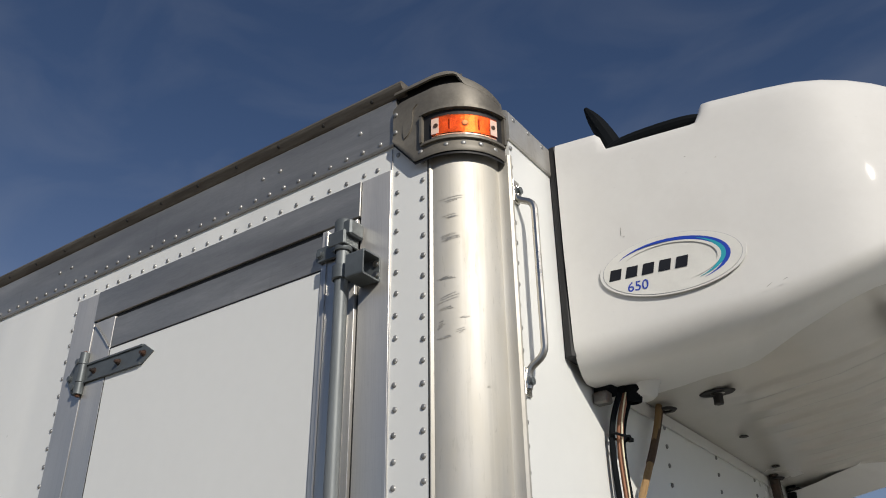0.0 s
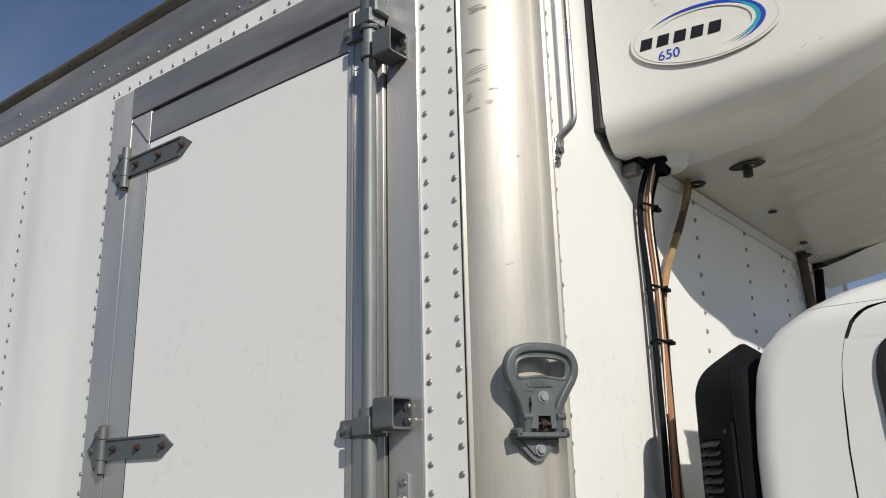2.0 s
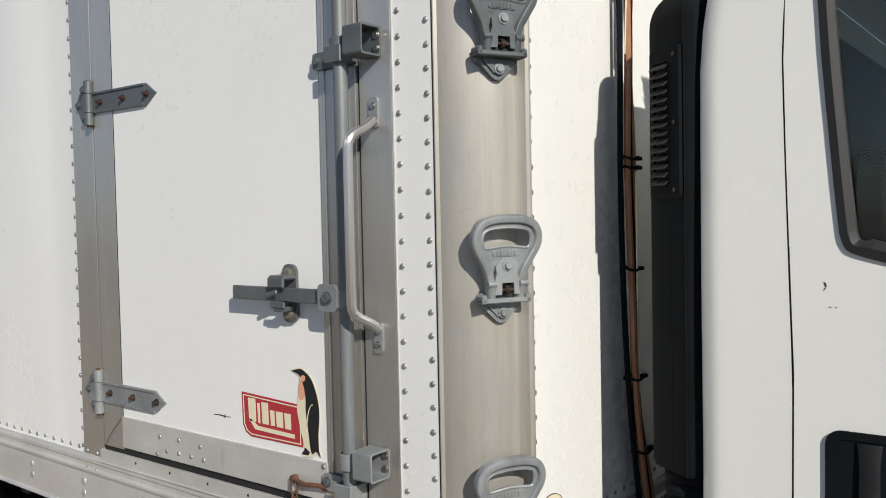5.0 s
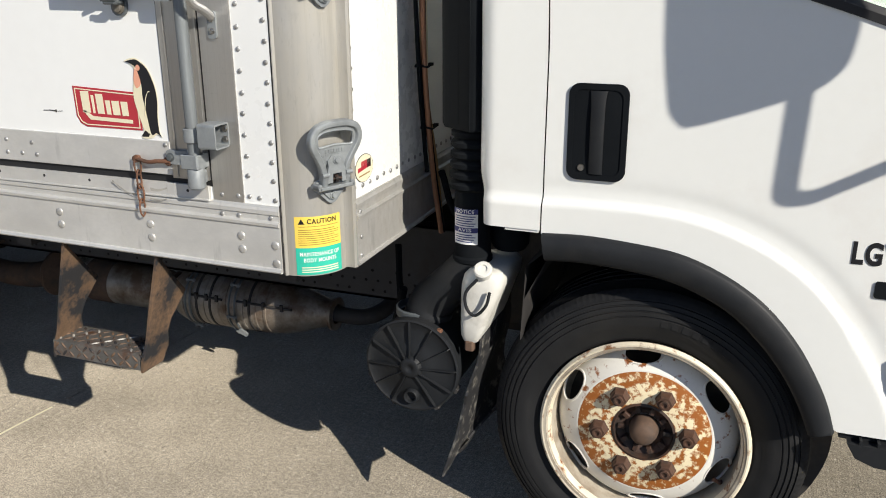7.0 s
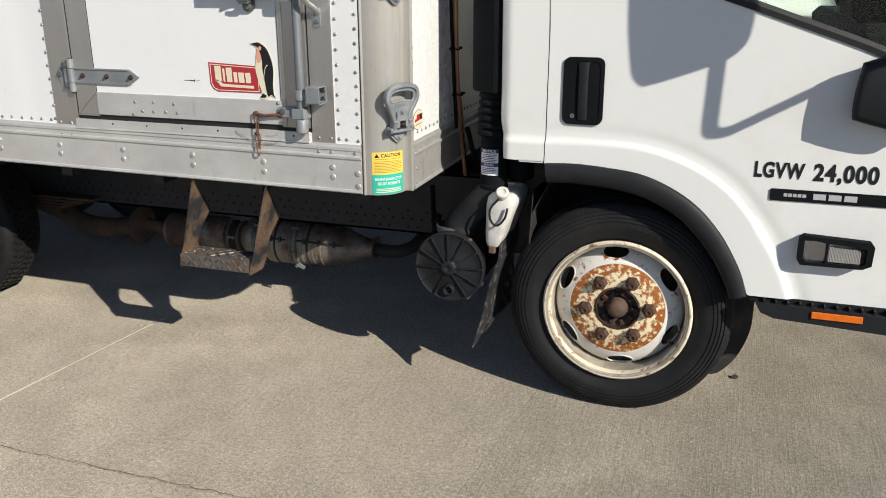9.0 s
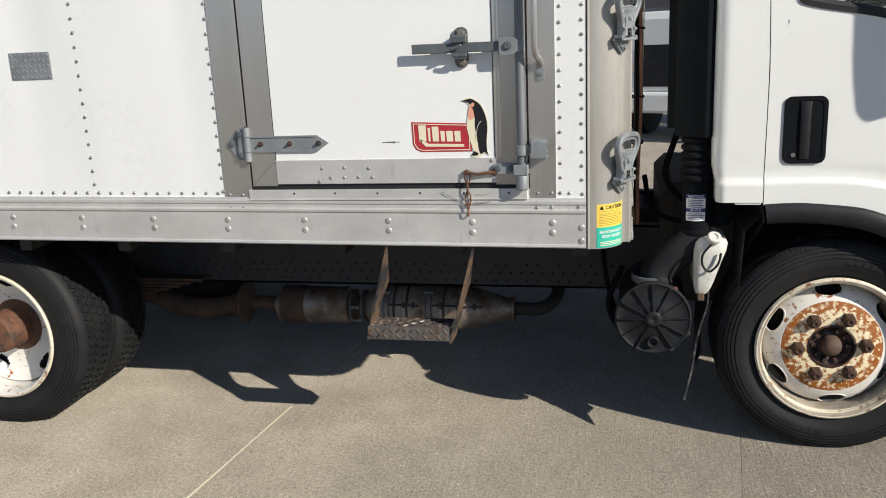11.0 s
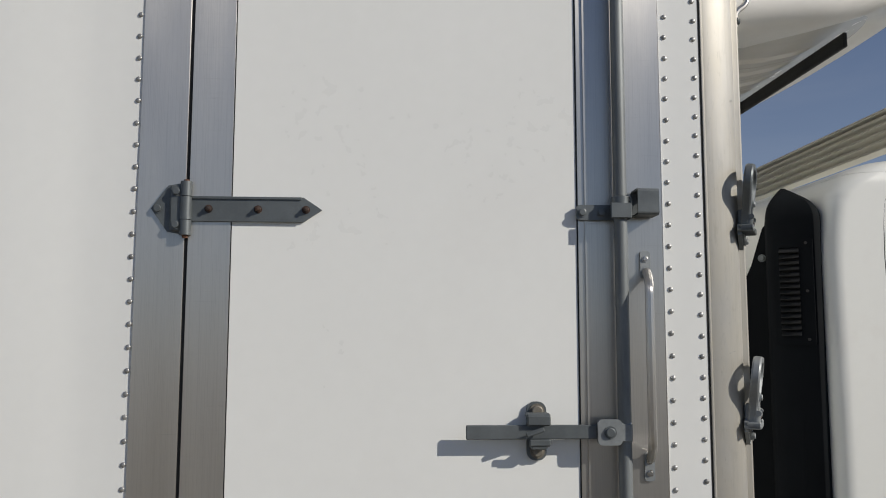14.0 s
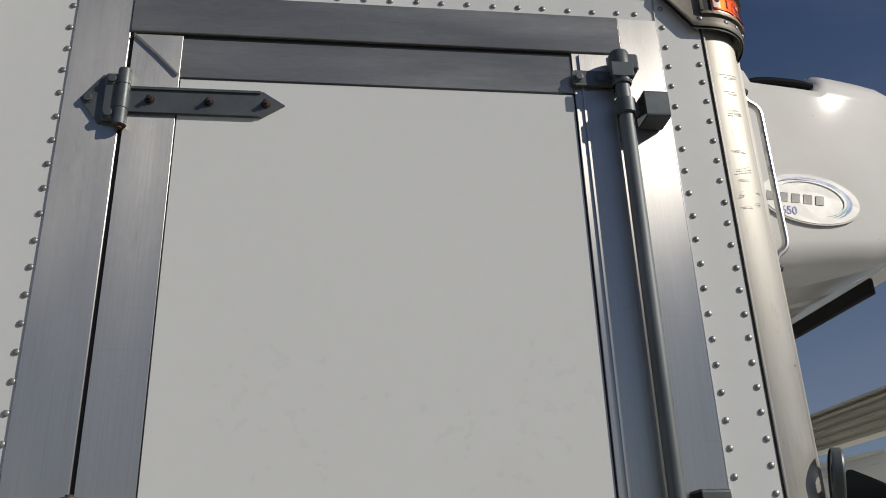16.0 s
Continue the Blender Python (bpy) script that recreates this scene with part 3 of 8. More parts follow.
part("door_recess", boxes((DL - 0.01, DR + 0.01, 0.0005, 0.085, DB - 0.015, DT + 0.01)), "seal", cargo_box)


def rail_profile(points, x0, x1):
    """A long rail: a (y, z) section run along x."""
    bm = bmesh.new()
    a, b = [bm.verts.new((x0, y, z)) for y, z in points], [bm.verts.new((x1, y, z)) for y, z in points]
    n = len(points)
    for i in range(n):
        bm.faces.new((a[i], a[(i + 1) % n], b[(i + 1) % n], b[i]))
    bm.faces.new(a)
    bm.faces.new(b[::-1])
    return bm


bottom = [(0.06, 0.808), (-0.012, 0.808), (-0.015, 0.812), (-0.012, 0.818), (-0.008, 0.82), (-0.008, 0.921), (-0.013, 0.924), (-0.014, 0.931), (-0.010, 0.934), (-0.006, 0.936),
          (-0.006, 0.949), (-0.010, 0.952), (-0.010, 0.961), (-0.006, 0.966), (-0.004, 0.972), (0.06, 0.972)]
bm = rail_profile(bottom, REAR, -0.1134)
for v in bm.verts:
    v.co.z += 0.0075 * (-0.1134 - v.co.x)  # the rail climbs a little to the rear
part("bottom_rail", bm, "alu_h", cargo_box, "scuffed aluminium bottom rail")
top = [(0.05, 2.992), (-0.006, 2.992), (-0.008, 2.996), (-0.008, 3.114), (-0.006, 3.118), (0.05, 3.12)]
flange = [(0.05, 3.121), (-0.005, 3.121), (-0.009, 3.124), (-0.020, 3.138), (-0.023, 3.144), (-0.022, 3.149), (-0.018, 3.151), (0.05, 3.152)]
part("top_rail", rail_profile(top, REAR, -0.196), "alu_top", cargo_box, "weathered aluminium roof rail")
part("drip_flange", rail_profile(flange, REAR, -0.172), "flange", cargo_box, "dirty brown drip flange")


def turned(points, y0, y1):
    """The same section run along the front wall."""
    bm = bmesh.new()
    a, b = [bm.verts.new((FX - y, y0, z)) for y, z in points], [bm.verts.new((FX - y, y1, z)) for y, z in points]
    n = len(points)
    for i in range(n):
        bm.faces.new((a[i], a[(i + 1) % n], b[(i + 1) % n], b[i]))
    bm.faces.new(a)
    bm.faces.new(b[::-1])
    return bm


part("front_bottom_rail", turned(bottom, 0.108, FAR - 0.11), "alu_y", cargo_box)
part("front_top_rail", turned([(0.05, 2.978), (-0.004, 2.978), (-0.006, 2.982), (-0.006, 3.050), (-0.002, 3.056), (0.03, 3.075), (0.08, 3.10)], 0.108, FAR - 0.11), "alu_y", cargo_box)

# aluminium frame round the door
P = -0.0035
part("frame_strip", boxes((-1.358, DL, P, 0.004, 0.966, 2.932), bevel=0.0012), "alu", cargo_box)
part("frame_strip", boxes((DR, -0.209, P, 0.004, 0.966, 2.932), bevel=0.0012), "alu", cargo_box)
part("frame_strip", boxes((DL + 0.001, DR - 0.001, P - 0.003, 0.004, DT, 2.932), bevel=0.0012), "alu_top", cargo_box)
part("sill_plate", boxes((-1.265, -0.30, -0.009, 0.0, 0.970, 1.006), (-1.265, -0.30, -0.013, -0.009, 0.970, 0.974), bevel=0.0008), "alu_h", cargo_box, "scraped aluminium door sill")
part("seam_strip", boxes((-0.209, -0.2075, -0.003, 0, 0.972, 2.985)), "alu", cargo_box)

# ---- corner post ----
CX, CY, CR = -0.098, 0.1, 0.098


def arc(r, a0=-90, a1=0, n=16):
    return [(CX + r * math.cos(radians(a0 + (a1 - a0) * k / n)), CY + r * math.sin(radians(a0 + (a1 - a0) * k / n))) for k in range(n + 1)]


def post_mesh(section, z0, z1):
    bm = bmesh.new()
    prism(bm, section, Matrix.Translation((0, 0, z0)), z1 - z0)
    return bm


bead = [(-0.1092, 0.03), (-0.1092, -0.0016), (-0.1082, -0.0032), (-0.1058, -0.0032), (-0.1040, -0.0010), (-0.1015, 0.0022)]
section = bead + arc(CR) + [(0.004, 0.102), (0.012, 0.104), (0.022, 0.104), (0.027, 0.108), (0.027, 0.114), (0.0, 0.118), (-0.02, 0.118), (-0.04, 0.06), (-0.09, 0.03)]
part("corner_post", post_mesh(section, 0.803, 2.935), "post", cargo_box, "rounded polished aluminium corner post with scuffs", smooth=True, angle=0.5)
part("far_post", boxes((-0.12, 0.02, FAR - 0.12, FAR, 0.81, 3.15), bevel=0.03), "post", cargo_box)
part("post_joint", boxes((-0.1132, -0.1094, -0.0007, 0.02, 0.975, 2.935), (-0.1132, -0.1094, -0.0040, 0.02, 0.806, 0.975)), "under", cargo_box, "dark joint beside the post")


# scuffs rubbed into the post
def scuff(z, a0, a1, h, tilt):
    bm = bmesh.new()
    rows = []
    for k in range(9):
        t = k / 8
        a = radians(a0 + (a1 - a0) * t)
        w = h * math.sin(math.pi * t) * (0.6 + 0.4 * random.random()) + 0.0004
        zz = z + tilt * t
        rows.append([(CX + (CR + 0.0006) * math.cos(a), CY + (CR + 0.0006) * math.sin(a), zz - w), (CX + (CR + 0.0006) * math.cos(a), CY + (CR + 0.0006) * math.sin(a), zz + w)])
    grid(bm, rows)
    return bm


def scuffs(z, a0, a1, count, spread, rise):
    """A group of thin strokes that run side by side, as a rope or a strap leaves them."""
    bm = bmesh.new()
    for k in range(count):
        b0 = a0 + random.uniform(0, 0.35) * (a1 - a0)
        b1 = a1 - random.uniform(0, 0.35) * (a1 - a0)
        one = scuff(z + spread * (k / max(1, count - 1) - 0.5) + random.uniform(-0.15, 0.15) * spread, b0, b1, random.uniform(0.0002, 0.0007), rise * random.uniform(0.6, 1.3))
        vs = [bm.verts.new(v.co) for v in one.verts]
        one.verts.index_update()
        for f in one.faces:
            bm.faces.new([vs[v.index] for v in f.verts])
        one.free()
    return bm


for z, a0, a1, count, spread, rise in ((2.805, -84, -52, 6, 0.009, 0.006), (2.765, -80, -58, 3, 0.006, 0.004), (2.716, -86, -58, 7, 0.010, 0.009), (2.629, -89, -64, 3, 0.004, 0.002), (2.583, -87, -60, 5, 0.012, 0.010),
                                       (2.565, -86, -66, 3, 0.004, 0.003), (2.544, -61, -46, 2, 0.002, 0.001), (2.530, -88, -77, 5, 0.014, 0.004), (2.515, -65, -54, 4, 0.005, 0.004), (2.505, -88, -69, 3, 0.004, 0.003),
                                       (2.408, -33, -28, 2, 0.002, 0.002), (2.20, -50, -38, 2, 0.003, 0.004), (1.72, -62, -50, 2, 0.003, -0.004), (1.62, -70, -55, 2, 0.003, 0.006)):
    part("scuff", scuffs(z, a0, a1, count, spread, rise), "scuff", cargo_box, "dark rubber scuff")

# ---- corner cap with marker lamp ----
cap = thing("corner_cap", (-0.06, 0.06, 2.93), "dull cast aluminium corner cap holding an amber lamp", "corner cap")


PLAN = [(-0.195, -0.018), (-0.178, -0.018), (-0.155, -0.018), (-0.134, -0.018), (-0.112, -0.018)] + arc(0.118, -90, 0, 22)
NS = 5


def bearing(i):
    return -95.0 if i < NS else -90 + 90 * (i - NS) / 22


def cap_low(i):
    x = PLAN[i][0]
    return 2.914 if x > -0.134 else 2.914 + 0.074 * (-0.134 - x) / 0.061


def cap_top(i):
    a = bearing(i)
    return 3.082 + 0.012 * min(1, max(0.0, (PLAN[i][0] + 0.195) / 0.02)) - (0.036 * (a + 52) / 52 if a > -52 else 0.0)


def pulled(i, ins):
    """A place on the plan drawn in towards the corner's core."""
    x, y = PLAN[i]
    if i < NS:
        return x, y + ins
    a = radians(bearing(i))
    return x - ins * math.cos(a), y - ins * math.sin(a)


def cap_mesh():
    """The face of the casting, which wraps the corner; its skirt steps down from the side to the post."""
    bm = bmesh.new()
    rows = []
    for t, ins in ((0, 0.0), (0.02, -0.0015), (0.08, -0.0015), (0.12, 0.0), (0.4, 0.0), (0.7, 0.0), (0.92, 0.0), (1.0, 0.003)):
        rows.append([(*pulled(i, ins), cap_low(i) + (cap_top(i) - cap_low(i)) * t) for i in range(len(PLAN))])
    grid(bm, rows)
    thicken(bm, 0.008)
    return bm


def crown_mesh():
    """The crown: a lip over the open slot on the side, rolling down to the face round the front."""
    bm = bmesh.new()
    rows = []
    for t, ins in ((0, 0.002), (0.35, 0.004), (0.62, 0.010), (0.82, 0.024), (0.94, 0.045), (1.0, 0.075)):
        row = []
        for i in range(len(PLAN)):
            a = bearing(i)
            s = min(1.0, max(0.0, (a + 60) / 12))
            z0 = 3.120 + (cap_top(i) - 0.003 - 3.120) * s * s * (3 - 2 * s)
            zc = 3.146 - 0.048 * max(0.0, (a + 70) / 70)
            row.append((*pulled(i, ins), z0 + (zc - z0) * t))
        rows.append(row)
    grid(bm, rows)
    cv = bm.verts.new((-0.15, 0.15, 3.150))
    bm.verts.ensure_lookup_table()
    n = len(PLAN)
    last = [v for v in bm.verts if v is not cv][-n:]
    for a, b in zip(last, last[1:]):
        bm.faces.new((a, b, cv))
    thicken(bm, 0.005)
    return bm


part("casting", cap_mesh(), "cast", cap, smooth=True, angle=0.7)
part("crown", crown_mesh(), "cast", cap, smooth=True, angle=0.9)


def arc_block(r0, r1, a0, a1, z0, z1, n=14):
    bm = bmesh.new()
    prism(bm, arc(r1, a0, a1, n) + arc(r0, a1, a0, n), Matrix.Translation((0, 0, z0)), z1 - z0)
    return bm


part("lamp_recess", arc_block(0.1165, 0.1195, -95, -6, 2.949, 3.021), "seal", cap)
part("recess_hood", arc_block(0.1175, 0.1290, -98, -3, 3.019, 3.026), "cast", cap)
part("recess_sill", arc_block(0.1175, 0.1245, -98, -3, 2.943, 2.949), "cast", cap)
for a in (-96.5, -4.5):
    part("recess_cheek", arc_block(0.1175, 0.1275, a - 1.5, a + 1.5, 2.949, 3.021, 2), "cast", cap)
bm = bmesh.new()
grid(bm, [[(*pulled(i, 0.003), cap_low(i) - 0.006 + 0.010 * t) for i in range(len(PLAN))] for t in (0, 1)])
part("skirt_joint", bm, "seal", cap, "dark joint under the casting")
# dark slot under the crown on the side
part("crown_slot", arc_block(0.092, 0.096, -90, -50, 3.07, 3.135), "seal", cap)
part("crown_slot", boxes((-0.193, -0.098, 0.004, 0.008, 3.07, 3.14)), "seal", cap)
lamp = thing("marker_lamp", (-0.02, 0.02, 2.955), "amber clearance lamp with a clear ribbed lens", "marker lamp")
part("lamp_base", arc_block(0.1185, 0.1210, -85, -15, 2.953, 3.003), "lampbase", lamp)
lens = part("lens", arc_block(0.1222, 0.1256, -84, -16, 2.955, 3.001), "lens", lamp, "clear amber lens", smooth=True)
lens.visible_shadow = False
# white dome at the bulb's place, painting the sun's hot spot behind the lens
bulb = bmesh.new()
a = radians(-50)
lathe(bulb, [(0.0075, 0), (0.0072, 0.0015), (0.006, 0.0035), (0.003, 0.0047), (0, 0.005)], frame_at((CX + 0.1205 * math.cos(a), CY + 0.1205 * math.sin(a), 2.980), (math.cos(a), math.sin(a), 0)), 14)
part("bulb", bulb, "white", lamp, smooth=True)
for ad in (-66, -36):
    part("circuit_mark", arc_block(0.1212, 0.1220, ad - 0.8, ad + 0.8, 2.966, 2.992, 2), "rust", lamp)
for ad in (-79, -21):
    a = radians(ad)
    d = (math.cos(a), math.sin(a), 0)
    bm = bmesh.new()
    lathe(bm, [(0.0052, 0), (0.0050, 0.0022), (0.0025, 0.0024), (0.002, 0.001), (0, 0.001)], frame_at((CX + 0.1258 * d[0], CY + 0.1258 * d[1], 2.978), d), 12)
    part("screw", bm, "nut", lamp)
for a0 in (-84, -24):
    part("lens_end", arc_block(0.1252, 0.1260, a0, a0 + 8, 2.958, 2.998, 3), "lensend", lamp, "pale socket under the lens")
# the emblem cast on the cap: a plain raised leaf shape
em = bmesh.new()
leaf = spline([(-0.002, -0.05), (0.010, -0.036), (0.013, 0.0), (0.009, 0.03), (0.018, 0.045), (0.004, 0.038), (-0.008, 0.02), (-0.012, -0.01), (-0.008, -0.036), (-0.002, -0.05)], 4)[:-1]
prism(em, [(1.0 * x + 0.15 * z, 0.85 * z) for x, z in leaf], side(-0.152, -0.0205, 3.026), 0.003)
part("raised_emblem", em, "cast", cap)

# ---- rivets ----
def dome(name, r, h, mat):
    bm = bmesh.new()
    lathe(bm, [(r, 0), (r * 0.92, h * 0.5), (r * 0.62, h * 0.85), (0, h)], Matrix.Identity(4), 8)
    return mesh_of(bm, name, M[mat], True, 2.0)


RIV, BOLT = dome("rivet", 0.0061, 0.0038, "rivet"), dome("bolt", 0.0112, 0.0038, "railbolt")


far_rivets = bmesh.new()


def rivets(places, normal, parent, mesh=None, name="rivet"):
    q = Vector(normal).to_track_quat("Z", "Y").to_matrix().to_4x4()
    for p in places:
        if parent is cargo_box and mesh is None and (p[0] < -1.84 or (p[0] < -1.0 and p[2] > 2.99) or p[1] > 0.5):
            lathe(far_rivets, [(0.0061, 0), (0.0056, 0.0022), (0.0038, 0.0038), (0, 0.0045)], Matrix.Translation(p) @ q, 8)
            continue
        ob = new(name, mesh or RIV)
        put(ob, parent)
        j = random.uniform(-0.0012, 0.0012)
        ob.matrix_basis = Matrix.Translation((p[0] + j, p[1], p[2] + random.uniform(-0.0012, 0.0012))) @ q


def steps(a, b, d):
    n = int(round((b - a) / d))
    return [a + (b - a) * k / n for k in range(n + 1)]


OUT, FRONT = (0, -1, 0), (1, 0, 0)
rivets([(-1.366, 0, z) for z in steps(1.0, 2.945, 0.0485)], OUT, cargo_box)
rivets([(-0.1932, 0, z) for z in steps(0.99, 2.965, 0.0487)], OUT, cargo_box)
rivets([(-0.1252, 0, z) for z in steps(0.985, 2.92, 0.0455)], OUT, cargo_box)
rivets([(-0.166, 0, 0.988), (-0.25, 0, 2.948)] + [(x, 0, 2.948) for x in steps(-1.34, -0.29, 0.052)], OUT, cargo_box)
rivets([(x, 0, 0.994 - 0.010 * (x + 1.39)) for x in steps(-2.6, -1.385, 0.0465)], OUT, cargo_box)
rivets([(-1.865, 0, z) for z in steps(1.03, 2.96, 0.0485)], OUT, cargo_box)
rivets([(x, -0.008, 3.008) for x in steps(-3.0, -0.24, 0.0505)], OUT, cargo_box)
rivets([(x, -0.0165, 3.133) for x in steps(-3.0, -0.26, 0.152)], (0, -0.8, -0.6), cargo_box, dome("flange_rivet", 0.005, 0.0015, "under"))
rivets([(x, -0.008, 3.064) for x in (-2.62, -1.95, -1.49, -1.43, -0.62, -0.56, -0.30)], OUT, cargo_box)
rivets([(x, P, z) for x in (-1.339, -1.292, -0.268, -0.221) for z in (0.989,)], OUT, cargo_box)
rivets([(x, -0.0065, 0.9425) for x in (-1.339, -1.292, -0.268, -0.221, -0.134)], OUT, cargo_box)
rivets([(x, -0.009, 0.992) for x in steps(-1.10, -0.36, 0.148)], OUT, cargo_box, dome("sill_hole", 0.004, 0.0006, "under"), "drain_hole")
rivets([(x, -0.008, z - 0.0085 * (x + 0.22)) for x in [-0.219, -0.484, -0.771, -1.070, -1.357] + [-1.645 - 0.2885 * k for k in range(6)] for z in (0.893, 0.8585)] + [(-0.128, -0.008, 0.877), (-0.128, -0.008, 0.833)], OUT, cargo_box, BOLT, "bolt")
rivets([(FX, 0.118, z) for z in steps(1.0, 2.96, 0.0462)], FRONT, cargo_box)
rivets([(FX, y, 0.998) for y in steps(0.16, 1.2, 0.042)], FRONT, cargo_box)
rivets([(FX, y, z) for y in (0.812, 1.185, 1.53, 1.95) for z in steps(1.6, 2.55, 0.0465)], FRONT, cargo_box)
rivets([(FX + 0.005, y, 3.04) for y in steps(0.13, 0.45, 0.07)], FRONT, cargo_box)
rivets([(FX + 0.008, y, z) for y in (0.128,) for z in (0.877, 0.829, 0.94)], FRONT, cargo_box)
tagged(part("far_rivet", far_rivets, "rivet", cargo_box, smooth=True), kind="stuff")
for ad in (-70, -52, -34, -16):
    a = radians(ad)
    d = (math.cos(a), math.sin(a), 0)
    rivets([(CX + 0.1175 * d[0], CY + 0.1175 * d[1], 2.931)], d, cap)
rivets([(-0.118, -0.018, 2.932), (-0.187, -0.018, 3.062), (-0.187, -0.018, 3.012)], OUT, cap)

# ---- side door ----
door = thing("side_door", (-0.775, 0.0, DB), "closed white side door in an aluminium frame with a lock rod", "door")
part("panel", boxes((-1.165, -0.392, -0.0035, 0.04, 1.10, 2.75), bevel=0.001), "doorskin", door, "plain white door skin")
PX0, PX1, PZ0, PZ1 = -1.158, -0.400, 1.107, 2.743
for d in ((-1.248, PX0, P - 0.0015, 0.04, DB + 0.006, DT - 0.006), (PX1, -0.2985, P - 0.004, 0.04, DB + 0.006, DT - 0.006)):
    part("stile", boxes(d, bevel=0.0006), "alu", door)
for d, mat in (((PX0 + 0.0005, PX1 - 0.0005, P - 0.001, 0.04, PZ1, DT - 0.012), "alu_top"), ((PX0 + 0.0005, PX1 - 0.0005, P - 0.004, 0.04, DB + 0.012, PZ0), "alu_h")):
    part("rail", boxes(d, bevel=0.0015), mat, door)
# dark sealant lines where the skin meets the frame
part("seal_line", boxes((PX0, PX0 + 0.0025, P - 0.001, P + 0.002, PZ0, PZ1), (PX1 - 0.003, PX1, P - 0.001, P + 0.002, PZ0, PZ1), (PX0, PX1, P - 0.001, P + 0.002, PZ1 - 0.003, PZ1)), "seal", door)
part("stile_groove", boxes((-0.3225, -0.3185, P - 0.0075, P - 0.004, DB + 0.01, DT - 0.01), (-0.3855, -0.3815, P - 0.0075, P - 0.004, DB + 0.01, DT - 0.01)), "alu", door, "raised rib of the stile")
# mitre welds
for (xa, za), (xb, zb) in (((-1.247, 2.834), (-1.16, 2.746)), ((-1.247, 1.02), (-1.16, 1.105))):
    bm = bmesh.new()
    tube(bm, [(xa, P - 0.0045, za), ((xa + xb) / 2, P - 0.0045, (za + zb) / 2 + 0.002), (xb, P - 0.0045, zb)], 0.0022, 5)
    part("weld", bm, "alu", door)
rivets([(x, P - 0.004, z) for x, z in ((-1.006, 1.034), (-0.993, 1.079), (-0.964, 1.047), (-0.915, 1.046), (-0.913, 1.079), (-0.866, 1.047), (-0.828, 1.077), (-0.817, 1.046), (-0.415, 1.098))], OUT, door, dome("door_rivet", 0.006, 0.003, "rivet"))


def hinge(z):
    h = thing("hinge", (-1.252, -0.01, z), "galvanised strap hinge bolted across the door edge", "hinge", "hinges of the side door")
    bm = bmesh.new()
    L = 0.284
    prism(bm, [(0, -0.027), (L - 0.04, -0.027), (L - 0.03, -0.02), (L, 0), (L - 0.03, 0.02), (L - 0.04, 0.027), (0, 0.027)], side(-1.246, -0.0085, z), 0.006)
    prism(bm, [(0, -0.027), (L - 0.045, -0.027), (L - 0.045, -0.022), (0, -0.022)], side(-1.246, -0.012, z), 0.004)
    prism(bm, [(0, 0.022), (L - 0.045, 0.022), (L - 0.045, 0.027), (0, 0.027)], side(-1.246, -0.012, z), 0.004)
    # lowest hinge gets the lighter steel: sun glint put into its colour
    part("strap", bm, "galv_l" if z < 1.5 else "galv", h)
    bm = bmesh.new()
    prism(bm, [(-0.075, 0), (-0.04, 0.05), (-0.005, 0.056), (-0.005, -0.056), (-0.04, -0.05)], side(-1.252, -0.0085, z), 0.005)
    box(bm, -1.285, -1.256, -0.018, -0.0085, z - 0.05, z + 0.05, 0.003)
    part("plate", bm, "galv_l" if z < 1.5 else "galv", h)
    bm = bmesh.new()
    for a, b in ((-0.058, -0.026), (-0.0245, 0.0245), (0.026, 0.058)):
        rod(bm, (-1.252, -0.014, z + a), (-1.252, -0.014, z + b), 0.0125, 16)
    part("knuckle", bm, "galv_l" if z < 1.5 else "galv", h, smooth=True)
    bm = bmesh.new()
    rod(bm, (-1.252, -0.014, z - 0.064), (-1.252, -0.014, z + 0.062), 0.006, 10)
    part("pin", bm, "rust", h)
    for x in (-1.205, -1.10, -0.997):
        bm = bmesh.new()
        bolt_head(bm, (x, -0.0085, z), OUT, 0.0066, 0.007)
        lathe(bm, [(0.0045, 0), (0.0045, 0.006), (0, 0.007)], frame_at((x, -0.0150, z), OUT), 8)
        part("bolt", bm, "rustdark", h, "rusty bolt")
    for x, dz in ((-1.313, 0), (-1.272, 0.036), (-1.272, -0.036)):
        bm = bmesh.new()
        bolt_head(bm, (x, -0.0085 if dz == 0 else -0.018, z + dz), OUT, 0.008, 0.006)
        part("bolt", bm, "galv", h)


for z in (2.688, 1.929, 1.164):
    hinge(z)

# ---- lock rod ----
RX, RY, RR = -0.312, -0.034, 0.0145
lock = thing("lock_rod", (RX, RY, 1.03), "galvanised lock rod with cam ends and keepers on the door", "lock")
bm = bmesh.new()
rod(bm, (RX, RY, 1.035), (RX, RY, 2.80), RR, 20)
part("rod", bm, "rodsteel", lock, smooth=True)
